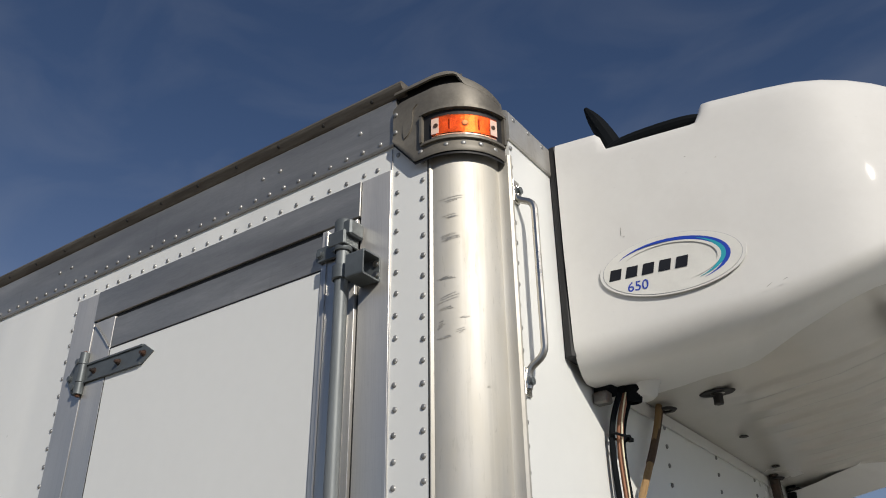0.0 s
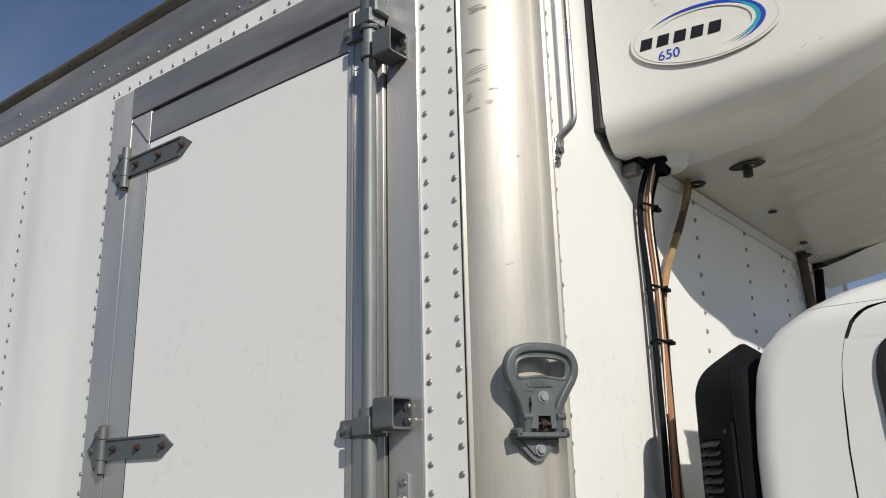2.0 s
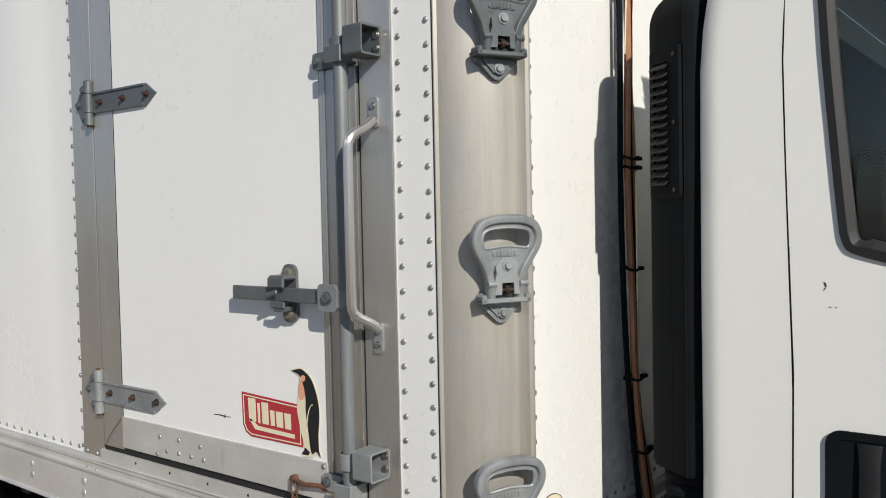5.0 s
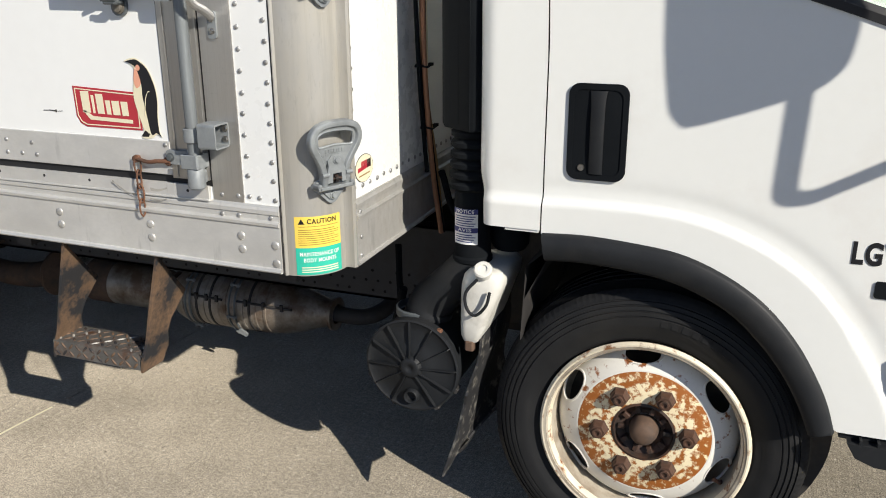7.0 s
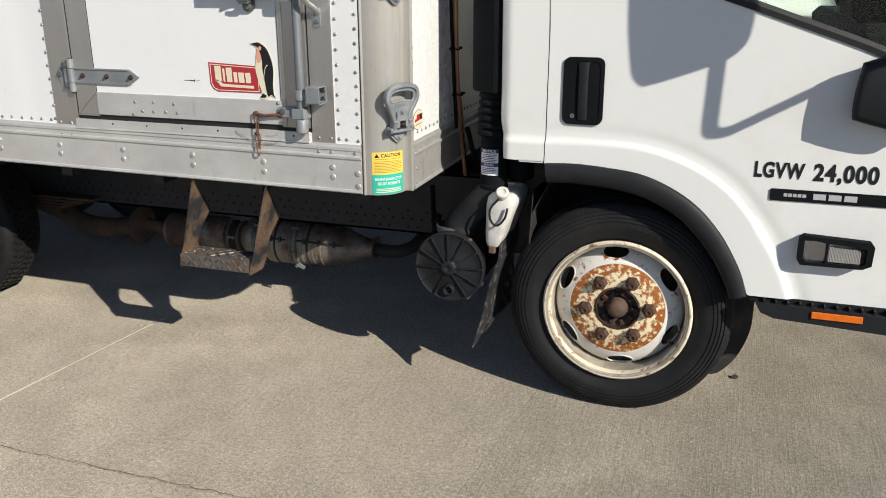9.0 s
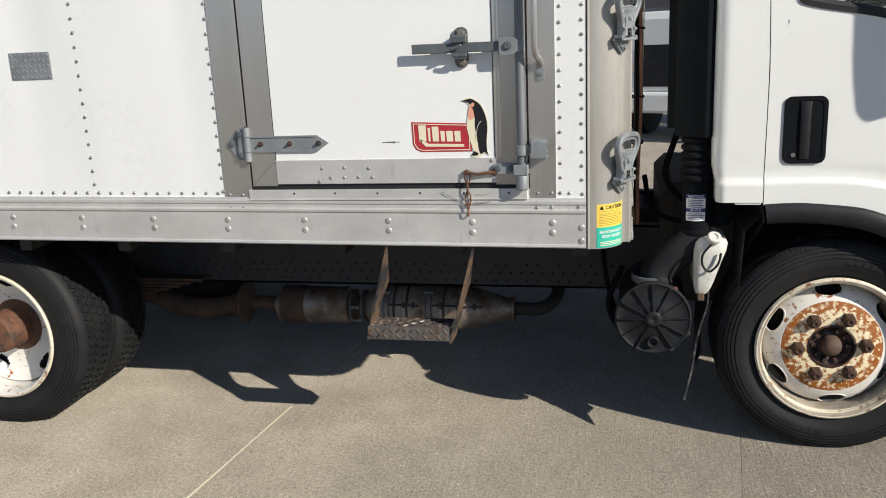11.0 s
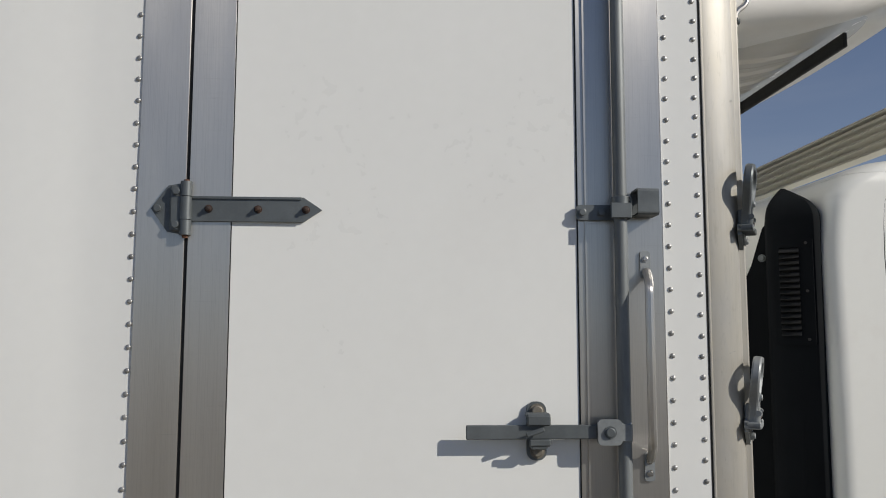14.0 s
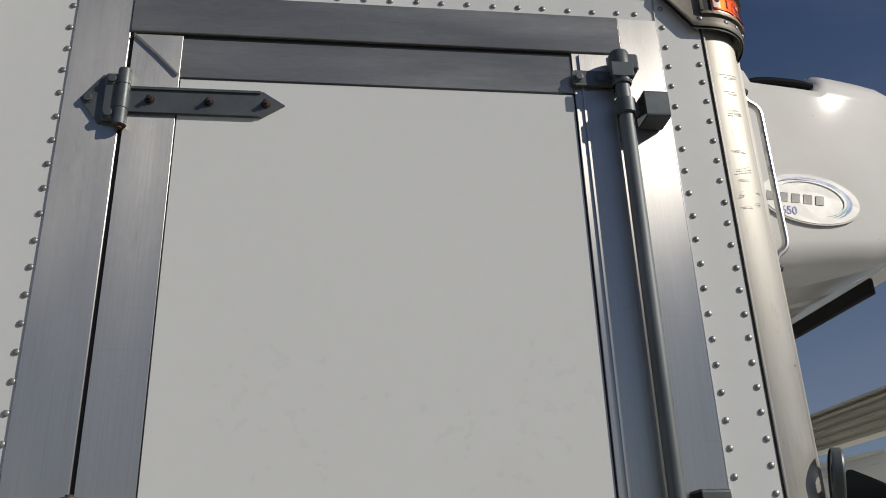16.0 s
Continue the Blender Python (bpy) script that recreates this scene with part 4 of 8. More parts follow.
for z, up in ((2.795, 1), (1.032, -1)):
    bm = bmesh.new()
    lathe(bm, [(0, -0.026), (0.017, -0.026), (0.0205, -0.022), (0.0205, 0.020), (0.018, 0.026), (0, 0.026)], Matrix.Translation((RX, RY, z)), 20)
    if up > 0:
        box(bm, RX + 0.004, RX + 0.034, RY - 0.016, RY + 0.028, z - 0.02, z + 0.018, 0.004)
    else:
        box(bm, RX - 0.012, RX + 0.012, RY + 0.010, RY + 0.028, z - 0.016, z + 0.016, 0.003)
    # bottom lock fittings take the lighter copy, brightened as if catching sun
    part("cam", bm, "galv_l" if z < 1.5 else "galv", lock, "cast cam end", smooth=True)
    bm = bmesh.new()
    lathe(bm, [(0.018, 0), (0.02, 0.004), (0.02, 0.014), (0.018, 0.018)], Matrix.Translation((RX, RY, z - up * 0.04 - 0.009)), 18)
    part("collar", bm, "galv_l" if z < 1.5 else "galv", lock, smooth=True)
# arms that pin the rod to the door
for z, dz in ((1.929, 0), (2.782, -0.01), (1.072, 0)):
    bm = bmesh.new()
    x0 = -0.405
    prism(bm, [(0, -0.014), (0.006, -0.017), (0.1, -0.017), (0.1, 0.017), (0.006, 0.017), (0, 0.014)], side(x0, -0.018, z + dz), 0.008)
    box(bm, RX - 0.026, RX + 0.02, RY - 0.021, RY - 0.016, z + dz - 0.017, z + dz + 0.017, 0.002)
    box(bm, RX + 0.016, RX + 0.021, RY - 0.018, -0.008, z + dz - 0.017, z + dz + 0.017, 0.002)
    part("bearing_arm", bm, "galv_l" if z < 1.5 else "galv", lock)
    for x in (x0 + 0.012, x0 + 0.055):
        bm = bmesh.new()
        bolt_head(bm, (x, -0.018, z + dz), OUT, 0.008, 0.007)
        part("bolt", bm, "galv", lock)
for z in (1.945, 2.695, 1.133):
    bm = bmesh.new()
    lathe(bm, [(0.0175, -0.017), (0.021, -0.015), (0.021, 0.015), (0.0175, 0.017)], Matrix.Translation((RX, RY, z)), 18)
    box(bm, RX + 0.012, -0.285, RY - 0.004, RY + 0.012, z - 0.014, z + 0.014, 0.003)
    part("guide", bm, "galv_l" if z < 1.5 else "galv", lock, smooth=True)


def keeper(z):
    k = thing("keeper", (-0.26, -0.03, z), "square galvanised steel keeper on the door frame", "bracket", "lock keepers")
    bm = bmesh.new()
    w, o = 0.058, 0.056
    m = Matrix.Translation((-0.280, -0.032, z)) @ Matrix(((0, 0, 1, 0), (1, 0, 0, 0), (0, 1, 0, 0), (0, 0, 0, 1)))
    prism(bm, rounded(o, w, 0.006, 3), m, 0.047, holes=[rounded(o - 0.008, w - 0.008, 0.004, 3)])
    # same steel throughout; the low keeper's sunlit look is in its colour
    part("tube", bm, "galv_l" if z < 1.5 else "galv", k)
    for dz in (-0.012, 0.013):
        bm = bmesh.new()
        bolt_head(bm, (-0.241, -0.008, z + dz), OUT, 0.006, 0.005)
        part("screw", bm, "steel", k)


for z in (1.949, 2.693, 1.135):
    keeper(z)

# ---- lock handle ----
lh = lock
bm = bmesh.new()
box(bm, -0.652, -0.345, -0.040, -0.033, 1.441, 1.471, 0.002)
part("lever", bm, "galv", lh)
bm = bmesh.new()
prism(bm, rounded(0.052, 0.054, 0.010, 4), side(-0.348, -0.051, 1.456), 0.009)
box(bm, -0.335, -0.298, -0.0495, -0.014, 1.434, 1.476, 0.004)
part("clevis", bm, "galv_l", lh)
bm = bmesh.new()
bolt_head(bm, (-0.348, -0.051, 1.456), OUT, 0.010, 0.007, 8)
part("pivot_bolt", bm, "galv", lh)
bm = bmesh.new()
prism(bm, rounded(0.042, 0.124, 0.018, 5), side(-0.498, -0.013, 1.456), 0.008)
part("hasp_plate", bm, "galv", lh)
bm = bmesh.new()
box(bm, -0.524, -0.474, -0.052, -0.045, 1.470, 1.492, 0.003)
box(bm, -0.524, -0.474, -0.048, -0.014, 1.487, 1.496, 0.003)
box(bm, -0.528, -0.488, -0.058, -0.052, 1.452, 1.462, 0.002, Matrix.Translation((-0.51, -0.05, 1.457)) @ pose(0, 0, 0, 0, -18, 0) @ Matrix.Translation((0.51, 0.05, -1.457)))
box(bm, -0.520, -0.474, -0.050, -0.044, 1.427, 1.442, 0.003)
box(bm, -0.515, -0.480, -0.046, -0.014, 1.420, 1.430, 0.003)
part("hasp_loop", bm, "galv", lh)
for dz in (-0.042, 0.042):
    bm = bmesh.new()
    bolt_head(bm, (-0.497, -0.013, 1.456 + dz), OUT, 0.012, 0.010, 8)
    part("bolt", bm, "cast", lh)

# ---- pull handle on the frame ----
gh = thing("grab_handle", (-0.25, -0.03, 1.37), "bent stainless rod pull handle beside the door", "handle")
bm = bmesh.new()
bent(bm, [(-0.250, -0.010, 1.80), (-0.252, -0.030, 1.785), (-0.263, -0.070, 1.765), (-0.263, -0.070, 1.430), (-0.252, -0.030, 1.410), (-0.250, -0.010, 1.395)], 0.0095, 0.02)
part("rod", bm, "alu", gh, smooth=True)
for z in (1.815, 1.378):
    bm = bmesh.new()
    prism(bm, rounded(0.022, 0.06, 0.006, 3), side(-0.252, -0.0095, z), 0.006)
    part("foot", bm, "galv_l", gh)
    for dz in (-0.013, 0.013):
        bm = bmesh.new()
        bolt_head(bm, (-0.252, -0.0095, z + dz), OUT, 0.0055, 0.004, 8)
        part("screw", bm, "steel", gh)

# ---- safety chain ----
chain = thing("safety_chain", (-0.49, -0.02, 0.90), "short rusty chain hanging from a pin", "chain")
bm = bmesh.new()
tube(bm, [(-0.494, -0.018, 1.062), (-0.46, -0.020, 1.056), (-0.43, -0.021, 1.060), (-0.395, -0.018, 1.061)], 0.005, 8)
lathe(bm, [(0, 0), (0.011, 0), (0.012, 0.006), (0.008, 0.011), (0, 0.012)], frame_at((-0.405, -0.008, 1.06), OUT), 10)
lathe(bm, [(0, 0), (0.009, 0), (0.009, 0.012), (0, 0.013)], frame_at((-0.497, -0.008, 1.06), OUT), 10)
part("pin", bm, "rust", chain, smooth=True)


def link(p, w, h, turn):
    bm = bmesh.new()
    m = Matrix.Translation(p) @ pose(0, 0, 0, 0, 0, turn)
    pts = [m @ Vector((w * math.cos(a) * (1 if abs(math.sin(a)) < 0.9 else 0.9), 0, h * math.sin(a))) for a in [2 * math.pi * k / 10 for k in range(10)]]
    tube(bm, pts, 0.0023, 7, closed=True, steps=3)
    return bm


for k, (h, t) in enumerate(((0.024, 15), (0.024, 95), (0.024, 10), (0.022, 85))):
    part("link", link((-0.493, -0.018, 1.045 - 0.0355 * k), 0.0085, h, t), "rust", chain, smooth=True)
for x0, z0, x1, z1, wd in ((-0.58, 0.998, -0.515, 0.965, 0.003), (-0.47, 0.985, -0.42, 0.992, 0.004), (-0.47, 0.962, -0.42, 0.966, 0.003)):
    bm = bmesh.new()
    yy = -0.0145 if min(z0, z1) < 0.976 else -0.0095
    pts = [(x0, z0), ((x0 + x1) / 2, (z0 + z1) / 2 - 0.004), (x1, z1)]
    grid(bm, [[(x, yy, z - wd * (1 - 0.6 * k / 8)), (x, yy, z + wd * (1 - 0.6 * k / 8))] for k, (x, z) in enumerate(spline(pts, 4))])
    part("smear", bm, "scuff", cargo_box, "dark smear rubbed by the chain")
tag = bmesh.new()
prism(tag, rounded(0.058, 0.016, 0.004, 3), side(-0.372, -0.013, 1.068), 0.004)
part("hook_plate", tag, "galv_l", chain)

# ---- stickers on the door: plain shapes ----
emblem = thing("maker_sticker", (-0.55, -0.0045, 1.115), "red and cream sticker with a black and cream bird silhouette", "sticker")
Y = -0.0042


def flat(name, outline, x, z, mat, parent, k=0, th=0.0005):
    bm = bmesh.new()
    prism(bm, outline, side(x, Y - 0.0006 * k - th, z), th)
    return part(name, bm, mat, parent)


tile = [(0, 0.0985), (0.197, 0.090), (0.197, 0), (0.030, 0), (0.012, 0.008), (0.002, 0.025)]
flat("backing", [(x * 1.0, z) for x, z in tile], -0.674, 1.128, "red", emblem)
edge = [(0.005, 0.0935), (0.192, 0.0855), (0.192, 0.0045), (0.032, 0.0045), (0.016, 0.011), (0.0065, 0.027)]
bm = bmesh.new()
prism(bm, edge, side(-0.674, Y - 0.0012, 1.128), 0.0004, holes=[[(0.0075, 0.091), (0.1895, 0.083), (0.1895, 0.007), (0.033, 0.007), (0.018, 0.013), (0.009, 0.028)]])
part("border", bm, "cream", emblem)
# lettering drawn as plain bars of its size
for x, w, h in ((-0.652, 0.026, 0.052), (-0.621, 0.009, 0.044), (-0.607, 0.023, 0.048), (-0.579, 0.015, 0.034), (-0.560, 0.023, 0.034), (-0.533, 0.021, 0.034)):
    flat("letter_bar", [(0.0025, 0), (w, 0), (w - 0.001, h), (0, h)], x, 1.163 - 0.002 * (x + 0.652) / 0.1, "cream", emblem, 1)
flat("underline", [(0, 0), (0.128, -0.003), (0.128, 0.006), (0.01, 0.009), (-0.012, 0.022), (-0.02, 0.022)], -0.63, 1.146, "cream", emblem, 1)
bird = spline([(-0.080, 0.172), (-0.062, 0.178), (-0.045, 0.177), (-0.020, 0.158), (-0.004, 0.120), (0.0, 0.085), (-0.004, 0.045), (-0.004, 0.012), (0.002, 0.0), (-0.012, 0.006), (-0.028, -0.004), (-0.054, -0.004), (-0.046, 0.010),
               (-0.058, 0.055), (-0.065, 0.090), (-0.060, 0.130), (-0.056, 0.158), (-0.080, 0.172)], 4)[:-1]
flat("bird_backing", [(x * 1.06 + 0.002, z * 1.03 - 0.002) for x, z in bird], -0.424, 1.117, "cream", emblem, 2)
back = spline([(-0.080, 0.173), (-0.062, 0.178), (-0.045, 0.177), (-0.020, 0.158), (-0.004, 0.120), (0.0, 0.085), (-0.004, 0.045), (-0.003, 0.012), (0.001, 0.0), (-0.012, 0.008), (-0.026, 0.004), (-0.034, 0.05), (-0.040, 0.09), (-0.040, 0.120), (-0.047, 0.150), (-0.058, 0.166), (-0.080, 0.173)], 4)[:-1]
flat("bird_back", back, -0.424, 1.117, "ink", emblem, 3)
flat("bird_foot", [(-0.056, -0.003), (-0.036, -0.003), (-0.030, 0.004), (-0.044, 0.012)], -0.424, 1.117, "ink", emblem, 3)
flat("bird_throat", spline([(-0.056, 0.158), (-0.047, 0.150), (-0.041, 0.125), (-0.054, 0.112), (-0.061, 0.128), (-0.056, 0.158)], 4)[:-1], -0.424, 1.117, "pink", emblem, 3)
flat("bird_cheek", [(-0.045 + 0.006 * math.cos(a), 0.160 + 0.007 * math.sin(a)) for a in [k * math.pi / 5 for k in range(10)]], -0.424, 1.117, "pink", emblem, 4)
bm = bmesh.new()
tube(bm, [(-0.4635, Y - 0.0026, 1.165), (-0.456, Y - 0.0026, 1.205), (-0.447, Y - 0.0026, 1.222), (-0.442, Y - 0.0026, 1.222)], 0.0009, 5)
part("wing_line", bm, "cream", emblem)

scrape = thing("scrape_mark", (-0.74, -0.004, 1.16), "small dark scrape on the white door", "scratch")
for k, (dx, w, h, r) in enumerate(((-0.026, 0.02, 0.002, 2), (-0.005, 0.026, 0.003, -4), (0.018, 0.014, 0.0015, 3), (0.004, 0.003, 0.009, 0))):
    bm = bmesh.new()
    prism(bm, [(-w / 2, -h / 2), (w / 2, -h / 3), (w / 2, h / 2), (-w / 2, h / 3)], side(-0.74 + dx, Y - 0.0004, 1.162) @ pose(0, 0, 0, 0, 0, r), 0.0004)
    part("mark", bm, "under", scrape)

# diamond plates further back on the side
for z in (1.455, 1.955):
    pl = thing("diamond_plate", (-2.05, -0.004, z - 0.05), "small diamond-pattern steel plate riveted to the side", "plate", "diamond plates")
    part("plate", boxes((-2.13, -1.968, -0.004, 0, z - 0.047, z + 0.047), bevel=0.001), "galv_l", pl)
    for i in range(9):
        for j in range(5):
            bm = bmesh.new()
            lathe(bm, [(0.009, 0), (0.004, 0.0018), (0, 0.002)], side(-2.122 + 0.018 * i, -0.004, z - 0.038 + 0.019 * j) @ pose(0, 0, 0, 0, 0, 40 if (i + j) % 2 else -40) @ Matrix.Diagonal((1, 0.35, -1, 1)), 8)
            part("tread_bump", bm, "galv_l", pl)

# ---- cab ----
cabin = thing("truck_cab", (1.0, 1.2, 0.5), "white tilt cab of a medium truck with the door shut", "truck cab")
CB, SEAM = 0.318, 0.455            # rear face, door seam
WALL = 0.222
SEAM_LINE = [(0.90, SEAM), (1.34, 0.458), (1.55, 0.451), (1.70, 0.446), (1.86, 0.442), (1.95, 0.445), (1.996, 0.450), (2.031, 0.459), (2.057, 0.471), (2.073, 0.489), (2.080, 0.510), (2.083, 0.550)]
ridge = spline([(0.30, 0.978), (0.55, 0.986), (0.703, 0.984), (0.80, 0.972), (0.884, 0.948), (0.97, 0.91), (1.049, 0.856), (1.12, 0.78), (1.186, 0.687), (1.235, 0.60), (1.275, 0.50)], 5)
arch_out = spline([(0.46, 0.908), (0.56, 0.912), (0.67, 0.905), (0.77, 0.892), (0.855, 0.862), (0.93, 0.82), (0.988, 0.772), (1.045, 0.705), (1.088, 0.636), (1.118, 0.575), (1.139, 0.512)], 5)
arch_in = spline([(0.47, 0.838), (0.56, 0.842), (0.675, 0.834), (0.765, 0.818), (0.843, 0.788), (0.905, 0.75), (0.958, 0.700), (1.005, 0.645), (1.039, 0.592), (1.063, 0.545), (1.084, 0.495)], 5)
belt = spline([(0.440, 1.5525), (0.500, 1.5525), (0.536, 1.551), (0.560, 1.537), (0.61, 1.523), (0.70, 1.506), (0.80, 1.483), (0.993, 1.428), (1.2, 1.358), (1.441, 1.272), (1.8, 1.12)], 6)


def off_ridge(x, z):
    """How far a place on the side lies inside the arch bulge, in metres."""
    best, sign = 9.0, 1.0
    for (ax, az), (bx, bz) in zip(ridge, ridge[1:]):
        dx, dz = bx - ax, bz - az
        t = max(0, min(1, ((x - ax) * dx + (z - az) * dz) / (dx * dx + dz * dz)))
        ex, ez = x - ax - t * dx, z - az - t * dz
        d = math.hypot(ex, ez)
        if d < best:
            best, sign = d, (1.0 if dx * ez - dz * ex < 0 else -1.0)
    return best * sign


def cab_y(x, z):
    y = WALL + 0.012 * max(0, x - 0.4)
    if z > 1.45:
        y += 0.014 * (min(z, 2.05) - 1.45)
    if z > 2.05:
        y += 0.10 * (1 - math.sqrt(max(0, 1 - ((min(z, 2.135) - 2.05) / 0.0855) ** 2)))
    if z < 1.3:
        d = off_ridge(x, z)
        t = max(0.0, min(1.0, (d + 0.008) / 0.018))
        y -= 0.012 * t * t * (3 - 2 * t)
        y += 0.0025 * math.exp(-((d + 0.030) / 0.020) ** 2) if d < 0.02 else 0.0
    return y


def bottom_edge(x):
    return lerp_line(arch_out, x) - 0.004 if x < 1.139 else 0.512


def sheet(xs, zlo, zhi, nv):
    bm = bmesh.new()
    rows = []
    for x in xs:
        a, b = zlo(x), zhi(x)
        rows.append([(x, cab_y(x, a + (b - a) * k / nv), a + (b - a) * k / nv) for k in range(nv + 1)])
    grid(bm, rows)
    return bm


def skin(bm, th=0.012):
    bmesh.ops.recalc_face_normals(bm, faces=bm.faces)
    return bm


XS = [SEAM + 0.0017 + (1.80 - SEAM - 0.0017) * k / 170 for k in range(171)]
door_bm = skin(sheet(XS, bottom_edge, lambda x: lerp_line(belt, x) + 0.0, 96))
for v in door_bm.verts:
    v.co.x += (lerp_line(SEAM_LINE, v.co.z) - SEAM) * max(0.0, 1 - (v.co.x - SEAM) / 0.08)
cab_door = part("door", door_bm, "paint", cabin, "white cab door with a black handle recess", smooth=True, angle=1.2)

# door frame round the glass
WL = [(1.552, 0.536), (1.578, 0.531), (1.705, 0.519), (1.863, 0.505), (1.965, 0.499), (1.99, 0.502), (2.01, 0.511), (2.022, 0.525), (2.028, 0.545)]


def win_left(z):
    return lerp_line(WL, z)


def seam_x(z):
    """The rear edge of the door, which curves forward at the top."""
    return lerp_line(SEAM_LINE, z)


def seam_gap(z):
    """Half the width of the door gap, which closes a little over the curve."""
    return 0.0013 - 0.0009 * max(0.0, min(1.0, (z - 1.92) / 0.05))


bm = bmesh.new()
rows = []
for z in [1.5505 + (2.028 - 1.5505) * k / 36 for k in range(37)]:
    x0 = seam_x(z) + seam_gap(z)
    x1 = max(win_left(z), x0 + 0.01)
    rows.append([(x0 + (x1 - x0) * k / 6, cab_y(x0 + (x1 - x0) * k / 6, z) + (0.0004 if z < 1.5526 else 0.0), z) for k in range(7)])
grid(bm, rows)
rows = []
for k in range(61):
    x = 0.464 + (1.55 - 0.464) * (k / 60) ** 1.6
    zt = lerp_line([(a, b) for b, a in SEAM_LINE[6:]], x - 0.004) - 0.004 if x < 0.55 else 2.079
    zb = 2.0275
    zt = max(zb + 0.001, zt)
    rows.append([(x, cab_y(x, zb + (zt - zb) * j / 5), zb + (zt - zb) * j / 5) for j in range(6)])
grid(bm, rows)
part("window_frame_panel", bm, "paint", cabin, smooth=True, angle=1.2)


# quarter panel and back; the roof closes it
REAR_LINE = [(0.90, 0.308), (0.975, 0.306), (1.04, 0.292), (1.857, 0.289), (1.936, 0.295), (1.985, 0.303), (2.03, 0.316), (2.06, 0.342), (2.09, 0.382), (2.113, 0.428), (2.128, 0.475), (2.135, 0.54)]


def rear_x(z):
    return lerp_line(REAR_LINE, z)


def level(z, x_start):
    """A level of the cab, from x_start on the near side round the rear corner to the middle of the back."""
    xr, ys = rear_x(z), cab_y(0.4, z)
    r = 0.030 + 0.016 * max(0.0, min(1.0, (z - 0.95) / 0.15)) + 0.05 * max(0.0, z - 2.0) / 0.135
    xs = max(x_start, xr + r + 0.004)
    n = 12
    pts = [(xs + (xr + r - xs) * k / n, ys, z) for k in range(n)]
    for k in range(11):
        a = radians(270 - 90 * k / 10)
        pts.append((xr + r + r * math.cos(a), ys + r + r * math.sin(a), z))
    pts += [(xr, ys + r + 0.1 + (1.22 - ys - r - 0.1) * k / 4, z) for k in range(5)]
    return pts


def mirrored(row):
    return row + [(x, 2.44 - y, z) for x, y, z in row[::-1][1:]]


bm = bmesh.new()
zs = [0.912, 0.93, 0.955, 0.965, 0.972, 0.98, 0.99, 1.0, 1.03] + [1.06 + 0.084 * k for k in range(10)] + [1.84 + 0.018 * k for k in range(6)] + [1.945 + 0.0069 * k for k in range(21)]
rows = []
for z in zs:
    row = level(z, seam_x(z) - seam_gap(z))
    rows.append(mirrored(row))
grid(bm, rows)
part("rear_panel", bm, "paint", cabin, smooth=True, angle=1.3)
bm = bmesh.new()
rows = []
for k in range(15):
    z = 2.05 + 0.085 * math.sin(radians(23.4 + (89 - 23.4) * k / 14))
    rows.append(mirrored(level(z, 1.50)))
rows2 = rows[-1]
grid(bm, rows)
half = len(rows2) // 2
crown = []
for i in range(half + 1):
    a, b = Vector(rows2[i]), Vector(rows2[len(rows2) - 1 - i])
    crown.append([a.lerp(b, k / 10) + Vector((0, 0, 0.028 * math.sin(math.pi * k / 10))) for k in range(11)])
grid(bm, crown)
bmesh.ops.remove_doubles(bm, verts=bm.verts, dist=0.0005)
part("roof", bm, "paint", cabin, "white cab roof", smooth=True, angle=1.3)


# dark jamb behind the seams
bm = bmesh.new()
grid(bm, [[(seam_x(z) - 0.014, cab_y(0.42, z) + 0.012, z), (seam_x(z) + 0.02, cab_y(0.42, z) + 0.012, z)] for z in [0.93 + 0.04 * k for k in range(28)]])
part("door_jamb", bm, "seal", cabin)
bm = bmesh.new()
grid(bm, [[(x, cab_y(x, z) + 0.013, z) for z in (2.05, 2.075, 2.10)] for x in [0.47 + 0.03 * k for k in range(36)]])
part("header_jamb", bm, "seal", cabin)
part("door_lining", boxes((0.47, 1.70, 0.262, 0.275, 0.93, 1.18), bevel=0.002), "inner", cabin)
part("sill_lip", boxes((CB + 0.05, SEAM - 0.005, cab_y(0.4, 0.92) + 0.004, 0.30, 0.905, 0.912)), "paint", cabin)

# wheel arch flare
bm = bmesh.new()
rows = []
for (ax, az), (bx, bz) in zip(arch_out, arch_in):
    y = cab_y(ax, az)
    row = []
    for t, dy in ((0, 0.006), (0.03, -0.008), (0.12, -0.016), (0.5, -0.018), (0.85, -0.014), (0.97, -0.004), (1.0, 0.015), (1.0, 0.10)):
        row.append((ax + (bx - ax) * t, y + dy, az + (bz - az) * t))
    rows.append(row)
grid(bm, rows)
part("wheel_arch_flare", bm, "blackm", cabin, "black plastic wheel arch flare", smooth=True, angle=0.9)
bm = bmesh.new()
rows = []
for bx, bz in arch_in:
    rows.append([(bx, 0.30, bz + 0.01), (bx, 0.75, bz + 0.01)])
rows = [[(0.40, 0.26, 0.60), (0.40, 0.75, 0.60)], [(0.41, 0.26, 0.80), (0.41, 0.75, 0.80)]] + rows
grid(bm, rows)
part("wheel_liner", bm, "under", cabin, smooth=True)
bm = bmesh.new()
grid(bm, [[(0.33, 0.25, 0.905), (0.33, 0.7, 0.905)], [(0.46, 0.25, 0.905), (0.46, 0.7, 0.905)], [(0.47, 0.25, 0.84), (0.47, 0.7, 0.84)], [(0.40, 0.27, 0.70), (0.40, 0.7, 0.70)]])
part("splash_guard", bm, "under", cabin)

# window seal, glass, door handle
bm = bmesh.new()
